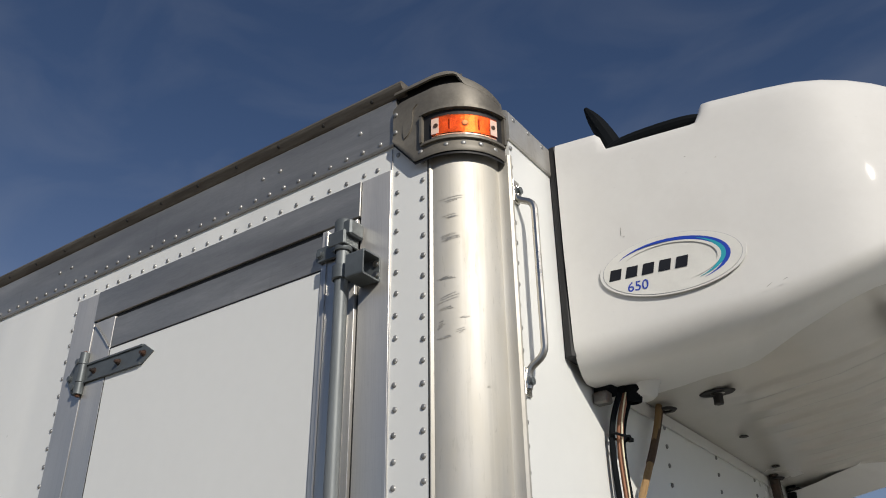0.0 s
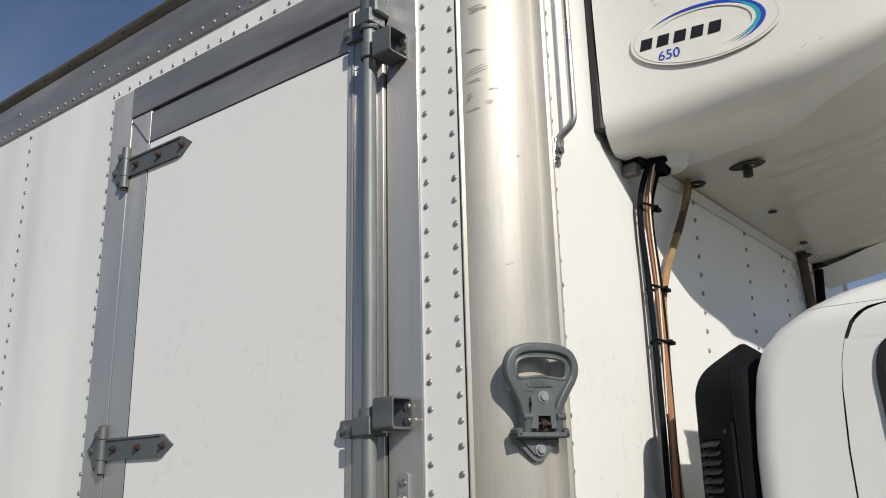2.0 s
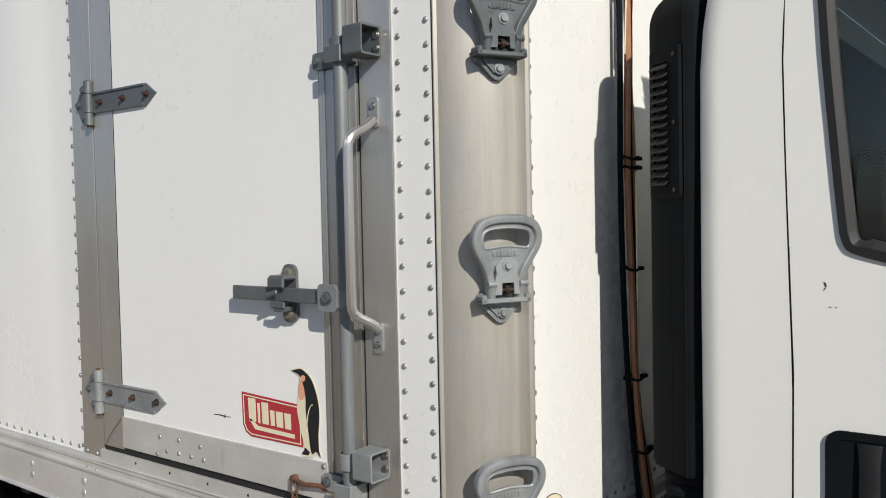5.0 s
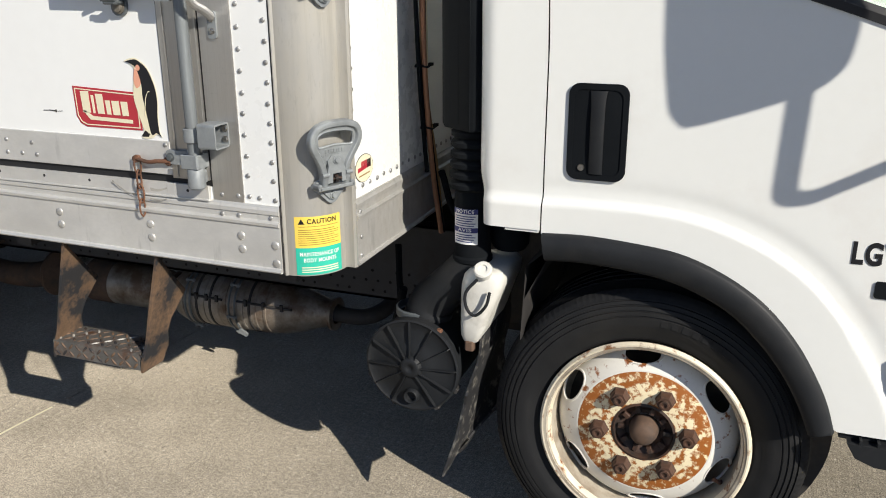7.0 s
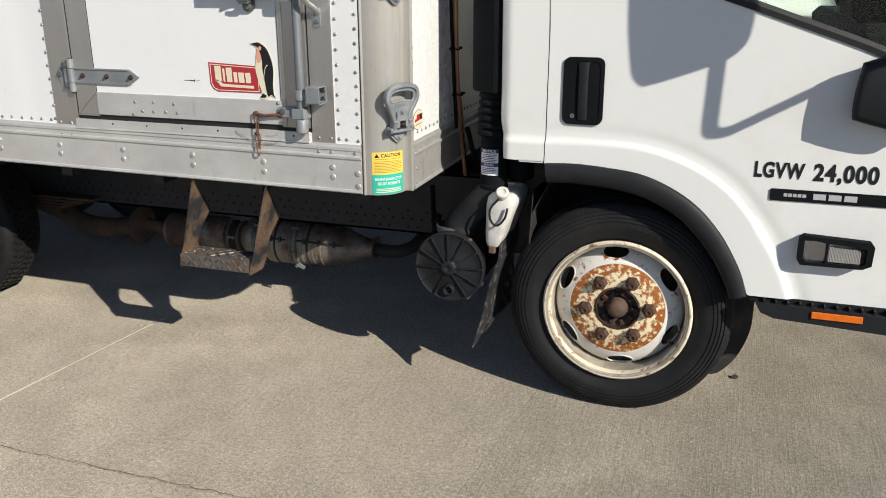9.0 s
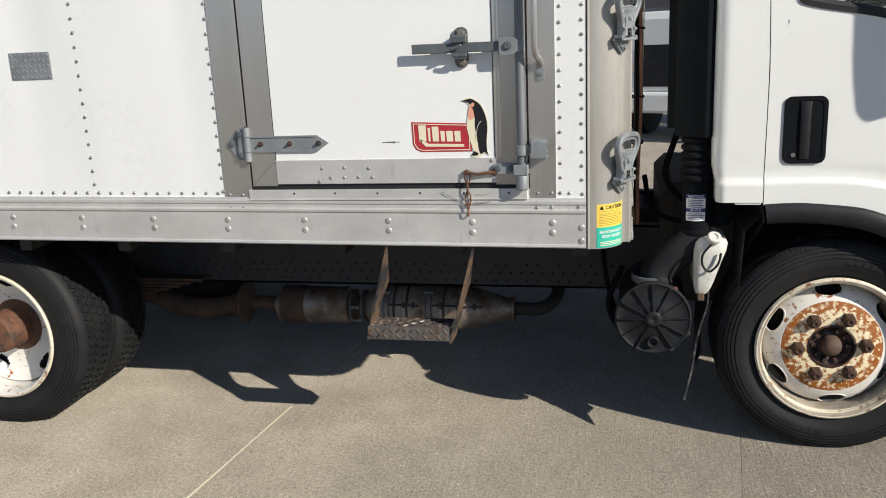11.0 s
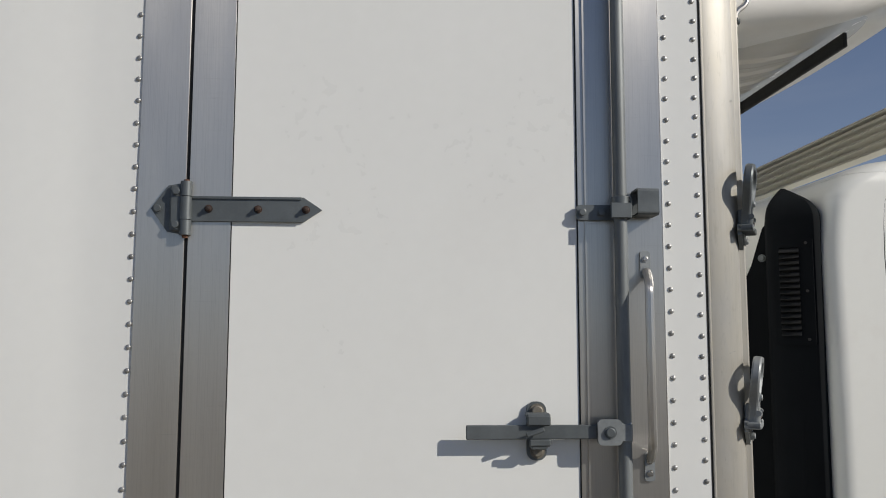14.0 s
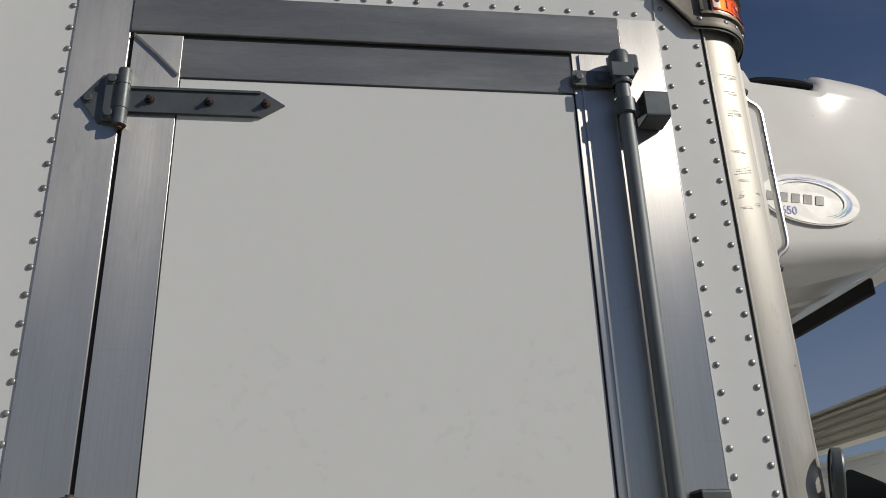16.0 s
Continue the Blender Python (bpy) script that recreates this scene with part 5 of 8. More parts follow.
line = [(win_left(z), z) for z in (1.57, 1.65, 1.75, 1.85, 1.93, 1.97)] + [(0.507, 2.004), (0.524, 2.022), (0.56, 2.028), (0.8, 2.028), (1.2, 2.028), (1.65, 2.028)]
low = [(0.533, 1.57), (0.540, 1.551), (0.556, 1.541)] + [(x, lerp_line(belt, x) + 0.004) for x in (0.61, 0.7, 0.8, 0.9, 1.0, 1.1, 1.2, 1.3, 1.4, 1.5, 1.65)]
for path in (line, low):
    rows = []
    pts = spline(path, 4)
    for k, (x, z) in enumerate(pts):
        y = cab_y(x, z)
        (ax, az), (bx, bz) = pts[max(k - 1, 0)], pts[min(k + 1, len(pts) - 1)]
        d = Vector((bx - ax, bz - az)).normalized()
        nx, nz = (d.y, -d.x) if path is line else (-d.y, d.x)
        w = 0.026 if path is low and x > 0.556 else 0.020
        rows.append([(x - nx * 0.004, y + 0.004, z - nz * 0.004), (x - nx * 0.003, y - 0.005, z - nz * 0.003), (x + nx * w * 0.5, y - 0.006, z + nz * w * 0.5), (x + nx * w, y + 0.004, z + nz * w), (x + nx * w, y + 0.02, z + nz * w)])
    grid(bm, rows)
win = part("window_seal", bm, "seal", cabin, "black rubber window seal", smooth=True)
bm = bmesh.new()
prism(bm, [(0.515, 1.535), (0.492, 2.032), (1.66, 2.032), (1.66, 1.20), (1.2, 1.355), (0.8, 1.48)], Matrix(((1, 0, 0, 0), (0, 0.0, 1, 0.248), (0, 1, 0, 0), (0, 0, 0, 1))), 0.004)
gl = part("glass", bm, "glass", cabin, "clear side window")
gl.visible_shadow = False

hd = cab_door
bm = bmesh.new()
mh = Matrix.Translation((0.574, 0.2178, 1.148)) @ SIDE
prism(bm, rounded(0.132, 0.216, 0.024, 6), mh, 0.018, holes=[rounded(0.108, 0.190, 0.02, 6)])
part("handle_bezel", bm, "black", hd, smooth=True)
bm = bmesh.new()
prism(bm, rounded(0.112, 0.194, 0.02, 6), mh @ Matrix.Translation((0, 0, 0.0022)), 0.003)
part("handle_cup", bm, "black", hd)
bm = bmesh.new()
rows = []
for k in range(13):
    t = k / 12
    z = 1.148 - 0.093 + 0.186 * t
    w = 0.0150 + 0.004 * max(0.0, 2 * t - 1) ** 6
    y = 0.2105 + 0.004 * abs(2 * t - 1) ** 3
    rows.append([(0.574 - w, y + 0.014, z), (0.574 - w, y + 0.003, z), (0.574 - w * 0.6, y, z), (0.574 + w * 0.6, y, z), (0.574 + w, y + 0.003, z), (0.574 + w, y + 0.014, z)])
grid(bm, rows)
part("handle_pull", bm, "blackm", hd, smooth=True)
bm = bmesh.new()
lathe(bm, [(0, 0), (0.008, 0), (0.007, 0.003), (0, 0.003)], frame_at((0.541, 0.2200, 1.068), OUT), 16)
part("lock_barrel", bm, "steel", hd)

# inside of the cab
cabin_in = thing("cab_interior", (1.0, 1.2, 0.9), "dark grey cab interior with steering wheel and dashboard", "interior")
part("floor", boxes((0.40, 1.75, 0.28, 2.1, 0.93, 0.96)), "inner", cabin_in)
part("back_trim", boxes((0.43, 0.45, 0.32, 2.1, 0.96, 1.95)), "inner", cabin_in)
part("headliner", boxes((0.50, 1.47, 0.36, 2.08, 2.05, 2.07)), "inner", cabin_in)
part("dashboard", boxes((1.36, 1.70, 0.30, 2.1, 1.0, 1.36), bevel=0.03), "seatcloth", cabin_in)
part("instrument_hood", boxes((1.36, 1.60, 0.46, 0.90, 1.34, 1.47), bevel=0.04), "seatcloth", cabin_in)
bm = bmesh.new()
tube(bm, [Vector((0.76, 0.54, 1.525)) + 0.235 * (math.cos(a) * Vector((0, 1, 0)) + math.sin(a) * Vector((0.946, 0, 0.325))) for a in [k * math.pi / 10 for k in range(20)]], 0.0165, 10, closed=True, steps=2)
rod(bm, (0.77, 0.54, 1.50), (1.10, 0.54, 1.05), 0.035)
for dy in (-1, 1):
    rod(bm, (0.77, 0.54, 1.505), (0.76, 0.54 + dy * 0.225, 1.525), 0.012)
lathe(bm, [(0, 0.03), (0.05, 0.025), (0.06, 0), (0.04, -0.03)], Matrix.Translation((0.768, 0.54, 1.503)) @ pose(0, 0, 0, 0, -20, 0), 16)
part("steering_wheel", bm, "blackm", cabin_in, smooth=True)
for y in (0.45, 1.3):
    part("seat_back", boxes((0.46, 0.60, y, y + 0.5, 1.1, 1.72), bevel=0.05), "seatcloth", cabin_in)
    part("seat_base", boxes((0.50, 1.0, y, y + 0.5, 0.98, 1.14), bevel=0.05), "seatcloth", cabin_in)
part("far_door", boxes((0.45, 1.75, 2.12, 2.18, 0.92, 1.40), (0.45, 0.56, 2.12, 2.16, 1.40, 1.98)), "paint", cabin_in)
for y in (0.34, 2.08):
    bm = bmesh.new()
    tube(bm, [(1.74, y, 1.25), (1.47, y + 0.02, 2.06)] if y < 1 else [(1.68, y, 1.25), (1.32, y - 0.02, 2.06)], 0.035 if y < 1 else 0.058, 10)
    part("pillar", bm, "trimgrey" if y > 1 else "inner", cabin_in, smooth=True)
bm = bmesh.new()
tube(bm, [(1.56, 2.12, 1.25), (1.20, 2.10, 2.06)], 0.040, 8)
part("far_window_frame", bm, "seatcloth", cabin_in, smooth=True)
bm = bmesh.new()
bent(bm, [(1.53, 2.03, 1.53), (1.46, 1.97, 1.545), (1.36, 1.97, 1.80), (1.41, 2.03, 1.82)], 0.014, 0.025)
part("pillar_handle", bm, "trimgrey", cabin_in, smooth=True)
part("cab_nose", boxes((1.74, 1.92, 0.30, 2.14, 0.52, 1.26), bevel=0.04), "paint", cabin)
bm = bmesh.new()
grid(bm, [[(1.74, 0.34, 1.26), (1.74, 2.1, 1.26)], [(1.511, 0.36, 1.95), (1.511, 2.08, 1.95)]])
thicken(bm, 0.004)
w1 = part("windscreen", bm, "glass", cabin)
bm = bmesh.new()
grid(bm, [[(1.511, 0.36, 1.95), (1.511, 2.08, 1.95)], [(1.475, 0.37, 2.06), (1.475, 2.07, 2.06)]])
thicken(bm, 0.004)
w2 = part("tint_band", bm, "tealglass", cabin, "teal tinted band of the windscreen")
w1.visible_shadow = w2.visible_shadow = False

# small scratches in the door paint
for x, z, w, h, r in ((0.508, 1.490, 0.0016, 0.005, 20), (0.507, 1.483, 0.001, 0.003, -30), (0.515, 1.454, 0.003, 0.0007, 5), (0.524, 1.454, 0.0015, 0.0006, 0)):
    bm = bmesh.new()
    prism(bm, [(-w, -h * 0.3), (w * 0.6, -h), (w, h * 0.4), (-w * 0.2, h)], side(x, cab_y(x, z) - 0.0008, z) @ pose(0, 0, 0, 0, 0, r), 0.0005)
    part("scratch", bm, "rustdark", cab_door)

# front step, reflector, lamp, writing
st = thing("front_step", (1.4, 0.25, 0.44), "black plastic cab step with an amber reflector", "step")
bm = bmesh.new()
prism(bm, [(1.165, 0.498), (1.185, 0.465), (1.225, 0.450), (1.56, 0.435), (1.585, 0.45), (1.585, 0.492), (1.50, 0.496)], Matrix.Translation((0, 0.20, 0)) @ SIDE, 0.28)
box(bm, 1.15, 1.60, 0.23, 0.5, 0.494, 0.512)
part("body", bm, "blackm", st)
for k in range(11):
    part("tread_rib", boxes((1.19 + 0.036 * k, 1.196 + 0.036 * k, 0.203, 0.30, 0.494, 0.508)), "blackm", st)
part("reflector", boxes((1.335, 1.484, 0.194, 0.201, 0.465, 0.488), bevel=0.002), "amber", st, "amber reflector")

tl = thing("side_lamp", (1.38, 0.2, 0.65), "clear side turn lamp in a black bezel on the door", "side lamp")
bm = bmesh.new()
ol = [(1.272, 0.655), (1.282, 0.640), (1.46, 0.642), (1.484, 0.655), (1.486, 0.715), (1.475, 0.728), (1.285, 0.736), (1.272, 0.725)]
il = [(1.288, 0.664), (1.30, 0.651), (1.455, 0.653), (1.466, 0.662), (1.466, 0.703), (1.458, 0.710), (1.35, 0.716), (1.320, 0.722), (1.288, 0.720)]
prism(bm, ol, Matrix.Translation((0, 0.196, 0)) @ SIDE, 0.030, holes=[il])
part("bezel", bm, "black", tl)
bm = bmesh.new()
prism(bm, il, Matrix.Translation((0, 0.212, 0)) @ SIDE, 0.006)
part("reflector", bm, "chrome", tl)
bm = bmesh.new()
for k in range(24):
    x = 1.362 + 0.0043 * k
    box(bm, x, x + 0.003, 0.205, 0.210, 0.656, 0.706)
part("lens_flute", bm, "grey", tl)
bm = bmesh.new()
prism(bm, il, Matrix.Translation((0, 0.203, 0)) @ SIDE, 0.002)
part("lens", bm, "clear", tl, "clear ribbed lens").visible_shadow = False
part("divider", boxes((1.352, 1.358, 0.200, 0.21, 0.652, 0.716)), "black", tl)

wt_sign = thing("weight_lettering", (1.3, 0.22, 0.9), "black stick-on weight lettering on the white door", "lettering")


def door_m(x, z, out=0.0015):
    return Matrix.Translation((x, cab_y(x, z) - out, z)) @ pose(0, 0, 0, 0, 0, math.degrees(math.atan(0.012))) @ Matrix(((1, 0, 0, 0), (0, 0, -1, 0), (0, 1, 0, 0), (0, 0, 0, 1)))


writing("text", "LGVW", 0.066, door_m(1.190, 0.926), "ink", wt_sign, width=0.145, bold=True)
writing("text", "24,000", 0.072, door_m(1.381, 0.926), "ink", wt_sign, width=0.182, bold=True)
bd = thing("name_badge", (1.34, 0.22, 0.83), "black badge strip with grey raised bars", "badge")
bm = bmesh.new()
prism(bm, rounded(0.40, 0.037, 0.006, 3), door_m(1.372, 0.852, 0.0) @ Matrix.Translation((0, 0, 0)), 0.004)
part("plate", bm, "black", bd)
for x, w, h in [(1.212 + 0.0135 * k, 0.0105, 0.010) for k in range(5)] + [(1.297, 0.036, 0.018), (1.341, 0.036, 0.018), (1.385, 0.036, 0.018)]:
    bm = bmesh.new()
    prism(bm, [(-w / 2, -h / 2), (w / 2, -h / 2), (w / 2, h / 2), (-w / 2, h / 2)], door_m(x + w / 2, 0.853, 0.0), 0.0055)
    part("letter_bar", bm, "grey", bd)

# mirrors: the large one throws its shadow on the door
mr = thing("door_mirror", (1.75, -0.1, 1.3), "black mirror on a bent tube arm", "mirror")
K = 0.40
off = Vector((0.702, -0.422, 0.46)) * (K / 0.422)
bm = bmesh.new()
ol = spline([(0.735, 1.20), (0.76, 1.175), (0.80, 1.18), (0.95, 1.235), (1.03, 1.275), (1.065, 1.33), (1.068, 1.45), (1.06, 1.75), (1.02, 1.80), (0.76, 1.79), (0.715, 1.75), (0.712, 1.4), (0.735, 1.20)], 4)[:-1]
mid = (0.89, 1.49)
rows = [[(mid[0] + (x - mid[0]) * k + off.x, 0.225 + off.y + dy, mid[1] + (z - mid[1]) * k + off.z) for x, z in ol + ol[:1]] for k, dy in ((0.74, -0.024), (0.90, -0.018), (0.985, -0.007), (1.0, 0.0), (0.985, 0.007), (0.90, 0.018), (0.74, 0.024))]
grid(bm, rows)
bmesh.ops.remove_doubles(bm, verts=bm.verts, dist=0.0004)
bmesh.ops.holes_fill(bm, edges=[e for e in bm.edges if e.is_boundary])
part("housing", bm, "blackm", mr, smooth=True, angle=0.9)
bm = bmesh.new()
bent(bm, [Vector(p) + off for p in ((0.985, 0.225, 1.25), (0.978, 0.225, 1.035), (1.03, 0.225, 1.04), (1.28, 0.225, 1.185), (1.34, 0.225, 1.205))] + [(1.42 + off.x * 0.3, 0.2, 1.21 + off.z * 0.4)], 0.014, 0.03)
part("arm", bm, "black", mr, smooth=True)
mr2 = thing("mirror_bracket", (1.47, 0.15, 1.1), "black plastic mirror arm base on the door", "mirror")
bm = bmesh.new()
ol = spline([(1.395, 1.265), (1.385, 1.18), (1.385, 1.115), (1.40, 1.10), (1.52, 1.075), (1.60, 1.09), (1.60, 1.27), (1.48, 1.29), (1.395, 1.265)], 3)[:-1]
rows = [[(1.47 + (x - 1.47) * k - 0.020, y, 1.18 + (z - 1.18) * k) for x, z in ol + ol[:1]] for k, y in ((0.80, 0.150), (0.93, 0.154), (1.0, 0.166), (0.98, 0.19), (0.90, 0.212))]
grid(bm, rows)
bmesh.ops.remove_doubles(bm, verts=bm.verts, dist=0.0004)
bmesh.ops.holes_fill(bm, edges=[e for e in bm.edges if e.is_boundary])
box(bm, 1.40, 1.58, 0.20, 0.232, 1.12, 1.24, 0.006)
part("body", bm, "blackm", mr2, smooth=True, angle=0.8)

fm = thing("far_door_mirror", (1.37, 2.35, 1.67), "black framed mirror outside the far door", "mirror")
mm = Matrix.Translation((1.365, 2.35, 1.79)) @ Matrix(((0.75, 0, -0.66, 0), (-0.66, 0, -0.75, 0), (0, 1, 0, 0), (0, 0, 0, 1)))
bm = bmesh.new()
prism(bm, rounded(0.155, 0.26, 0.03, 5), mm @ Matrix.Translation((0, 0, -0.05)), 0.05)
part("housing", bm, "blackm", fm)
bm = bmesh.new()
prism(bm, rounded(0.125, 0.23, 0.02, 5), mm, 0.002)
part("mirror_glass", bm, "chrome", fm, "plain mirror glass")
bm = bmesh.new()
bent(bm, [(1.39, 2.36, 1.90), (1.41, 2.36, 2.02), (1.52, 2.25, 2.0), (1.60, 2.19, 1.45), (1.62, 2.14, 1.40)], 0.014, 0.05)
part("arm", bm, "black", fm, smooth=True)

# ribbed bar across the roof
df = thing("roof_deflector", (0.67, 1.2, 2.17), "beige ribbed metal bar mounted across the cab roof", "roof bar")
sec = [(0.640, 2.325), (0.668, 2.325), (0.668, 2.318), (0.650, 2.316)]
for k in range(4):
    z = 2.31 - 0.0225 * k
    sec += [(0.656 + 0.006 * k, z), (0.670 + 0.005 * k, z - 0.004), (0.670 + 0.005 * k, z - 0.014), (0.652 + 0.005 * k, z - 0.018)]
sec += [(0.70, 2.218), (0.70, 2.33), (0.64, 2.332)]
bm = bmesh.new()
a = [bm.verts.new((x, 0.24, z)) for x, z in sec]
b = [bm.verts.new((x, 1.52, z)) for x, z in sec]
for i in range(len(sec)):
    j = (i + 1) % len(sec)
    bm.faces.new((a[i], a[j], b[j], b[i]))
bm.faces.new(a)
bm.faces.new(b[::-1])
part("bar", bm, "deflect", df)
for y in (1.34, 1.46):
    part("bracket", boxes((0.694, 0.70, y, y + 0.03, 2.135, 2.30)), "under", df)

# ---- refrigeration unit ----
unit = thing("refrigeration_unit", (0.4, 1.2, 2.47), "white moulded refrigeration unit on the front of the box", "refrigeration unit")


def unit_plan(z):
    """The outline of the shell at a height, from the box wall round the near side to the middle of the front."""
    t = (z - 2.48) / 0.60
    y0, bulge = 0.268 + 0.02 * max(0.0, 0.5 - t), 0.0
    pts = []
    # side: straight, then bowing into a broad corner and the front
    for k in range(41):
        x = 0.046 + 0.474 * k / 40
        pts.append((x, y0 + 0.02 + 0.155 * (x - 0.062) + 0.10 * max(0, x - 0.2) ** 2))
    ex, ey = pts[-1]
    fx = 0.93 - 0.08 * max(0, t - 0.4)
    for k in range(1, 13):
        s = k / 12
        a = math.pi / 2 * s
        pts.append((ex + (fx - ex) * math.sin(a) ** 0.92, ey + 0.55 * (1 - math.cos(a)) + 0.11 * s))
    yl = pts[-1][1]
    pts += [(fx + 0.01, yl + 0.2), (fx + 0.01, 1.22)]
    return pts


TOP = [(0.0, 0.0), (0.2, 0.0), (0.4, 0.005), (0.5, 0.004), (0.6, 0.0), (0.75, -0.006), (0.95, -0.010)]
LOW = [(0.0, 0.01), (0.06, 0.012), (0.2, 0.028), (0.31, 0.044), (0.43, 0.057), (0.535, 0.083), (0.6, 0.105), (0.75, 0.17), (0.95, 0.255)]


def shell_mesh():
    bm = bmesh.new()
    rows = []
    zs = [(2.5045, 0.30), (2.4905, 0.19), (2.4835, 0.12)] + [(2.553 - 0.073 * math.cos(radians(9 * k)), 0.075 * (1 - math.sin(radians(9 * k)))) for k in range(10)] + [(2.553 + 0.477 * k / 14, 0.0) for k in range(15)] + [(3.045, 0.003), (3.058, 0.010), (3.067, 0.022), (3.072, 0.04)]
    n = None
    for z, ins in zs:
        row = []
        for i, (x, y) in enumerate(unit_plan(z)):
            f = min(1.0, max(0.0, (x - 0.1) / 0.6))
            top = lerp_line(TOP, x)               # the crown rises a little to the front
            low = lerp_line(LOW, x)               # the lower edge rises
            zz = z + top * max(0.0, z - 2.77) / 0.3 + low * max(0.0, 2.95 - z) / 0.47
            if z > 2.98 and 0.14 < x < 0.40 and y < 0.5:
                e = max(0.0, min(1.0, (x - 0.148) / 0.014, (0.392 - x) / 0.03))
                zz -= 0.054 * e * e * (3 - 2 * e) * (z - 2.98) / 0.09
            row.append((x - min(ins, 0.075) * 0.2 - 0.8 * f * ins, min(y + ins, max(y, 1.22)), zz))
        rows.append(row)
        n = len(row)
    # mirror to the far side
    full = [r + [(x, 2.44 - y, z) for x, y, z in r[::-1][1:]] for r in rows]
    grid(bm, full)
    # crown sheet
    topring = full[-1]
    h = len(topring)
    half = h // 2
    rowsT = []
    for i in range(half + 1):
        a, b = Vector(topring[i]), Vector(topring[h - 1 - i])
        rowsT.append([a.lerp(b, k / 8) + Vector((0, 0, 0.045 * math.sin(math.pi * k / 8))) for k in range(9)])
    grid(bm, rowsT)
    bmesh.ops.remove_doubles(bm, verts=bm.verts, dist=0.0005)
    return bm


part("shell", shell_mesh(), "shell", unit, "smooth white moulded cover with fine scratches", smooth=True, angle=0.9)
bm = bmesh.new()
# underside tray with pressed ribs
rows = []
for i in range(30):
    x = FX + 0.003 + 0.85 * i / 29
    row = []
    for j in range(150):
        y = 0.362 + 0.15 * x + (1.716 - 0.30 * x) * j / 149
        wave = max(0.0, min(1.0, 0.5 + 2.6 * math.sin((y - 0.83) * 40)))
        rib = 0.007 * wave * max(0.0, min(1.0, (x - 0.19) / 0.05, (0.62 - x) / 0.05)) * (1 if y > 0.80 else 0)
        rise = 0.008 * min(1, (j / 149) * 6) * min(1, (149 - j) / 149 * 6)
        row.append((x, y, 2.520 + rise + lerp_line(LOW, x) * 0.985 - rib))
    rows.append(row)
grid(bm, rows)
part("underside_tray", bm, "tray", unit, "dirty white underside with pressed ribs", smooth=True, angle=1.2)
part("gasket", boxes((FX, 0.046, 0.292, 0.40, 2.525, 3.06), (FX, 0.046, 0.40, 2.13, 2.57, 3.06), bevel=0.006), "seal", unit, "black rubber mounting gasket")
bm = bmesh.new()
grid(bm, [[(FX + 0.008, y, z), (FX + 0.008, y, z + 0.03)] for y, z in ((0.42, 2.488), (0.60, 2.500), (0.85, 2.505), (1.2, 2.507), (1.95, 2.507))])
thicken(bm, 0.006)
part("tray_lip", bm, "shell", unit)
part("edge_trim", boxes((0.598, 0.612, 0.64, 1.75, 2.564, 2.612), bevel=0.004), "blackm", unit, "black edge trim under the front")
bm = bmesh.new()
lathe(bm, [(0.034, 0.002), (0.037, 0), (0.034, -0.003), (0.015, -0.003)], Matrix.Translation((0.183, 0.765, 2.549)) @ Matrix.Diagonal((1.2, 0.7, 1, 1)), 20)
part("mount_pocket", bm, "under", unit)
bm = bmesh.new()
rod(bm, (0.183, 0.765, 2.545), (0.183, 0.765, 2.520), 0.012, 6)
part("mount_bolt", bm, "under", unit)
for x, y in ((0.12, 1.15), (0.09, 1.55)):
    bm = bmesh.new()
    lathe(bm, [(0.011, 0), (0.013, -0.003), (0.009, -0.004), (0, -0.004)], Matrix.Translation((x, y, 2.541)), 12)
    part("drain_hole", bm, "under", unit)


# badge on the side: a white oval with a two-colour swoosh and plain bars for the lettering
def unit_y(x):
    return 0.268 + 0.02 + 0.155 * (x - 0.062) + 0.10 * max(0, x - 0.2) ** 2 + 0.004


bg = thing("unit_badge", (0.27, 0.33, 2.6), "pearl white oval badge with a blue and teal swoosh", "badge")


def on_unit(pts, mat, name, out, th=0.0006, parent=None):
    bm = bmesh.new()
    prism(bm, pts, Matrix.Identity(4), th)
    for v in bm.verts:
        x, z, d = v.co
        v.co = (x, unit_y(x) - out - d, z)
    return part(name, bm, mat, parent or bg)


BX, BZ, BA, BB = 0.267, 2.688, 0.147, 0.069


def oval(s, n=40, dx=0.0, dz=0.0, sa=1.0, sb=1.0):
    return [(BX + dx + BA * s * sa * math.cos(2 * math.pi * k / n), BZ + dz + BB * s * sb * math.sin(2 * math.pi * k / n)) for k in range(n)]


on_unit(oval(1.0), "shell", "rim", 0.003, 0.0025)
on_unit(oval(0.955), "grey", "rim_groove", 0.0055, 0.0004)
on_unit(oval(0.945), "pearl", "face", 0.0060)


def crescent(s0, s1, a0, a1, dx=0.0, n=24):
    o = [(BX + dx + BA * s0 * math.cos(radians(a0 + (a1 - a0) * k / n)), BZ + BB * s0 * math.sin(radians(a0 + (a1 - a0) * k / n))) for k in range(n + 1)]
    i = []
    for k in range(n + 1):
        t = k / n
        s = s0 - (s0 - s1) * math.sin(math.pi * t)
        a = radians(a1 + (a0 - a1) * t)
        i.append((BX + dx + BA * s * math.cos(a), BZ + BB * s * math.sin(a)))
    return o + i[1:-1]


on_unit(crescent(0.80, 0.68, -58, 150), "blue", "swoosh", 0.0068)
on_unit(crescent(0.74, 0.66, -62, 60), "cyan", "swoosh", 0.0072)
on_unit(crescent(0.68, 0.62, -70, 150), "pearl", "swoosh_edge", 0.0076)
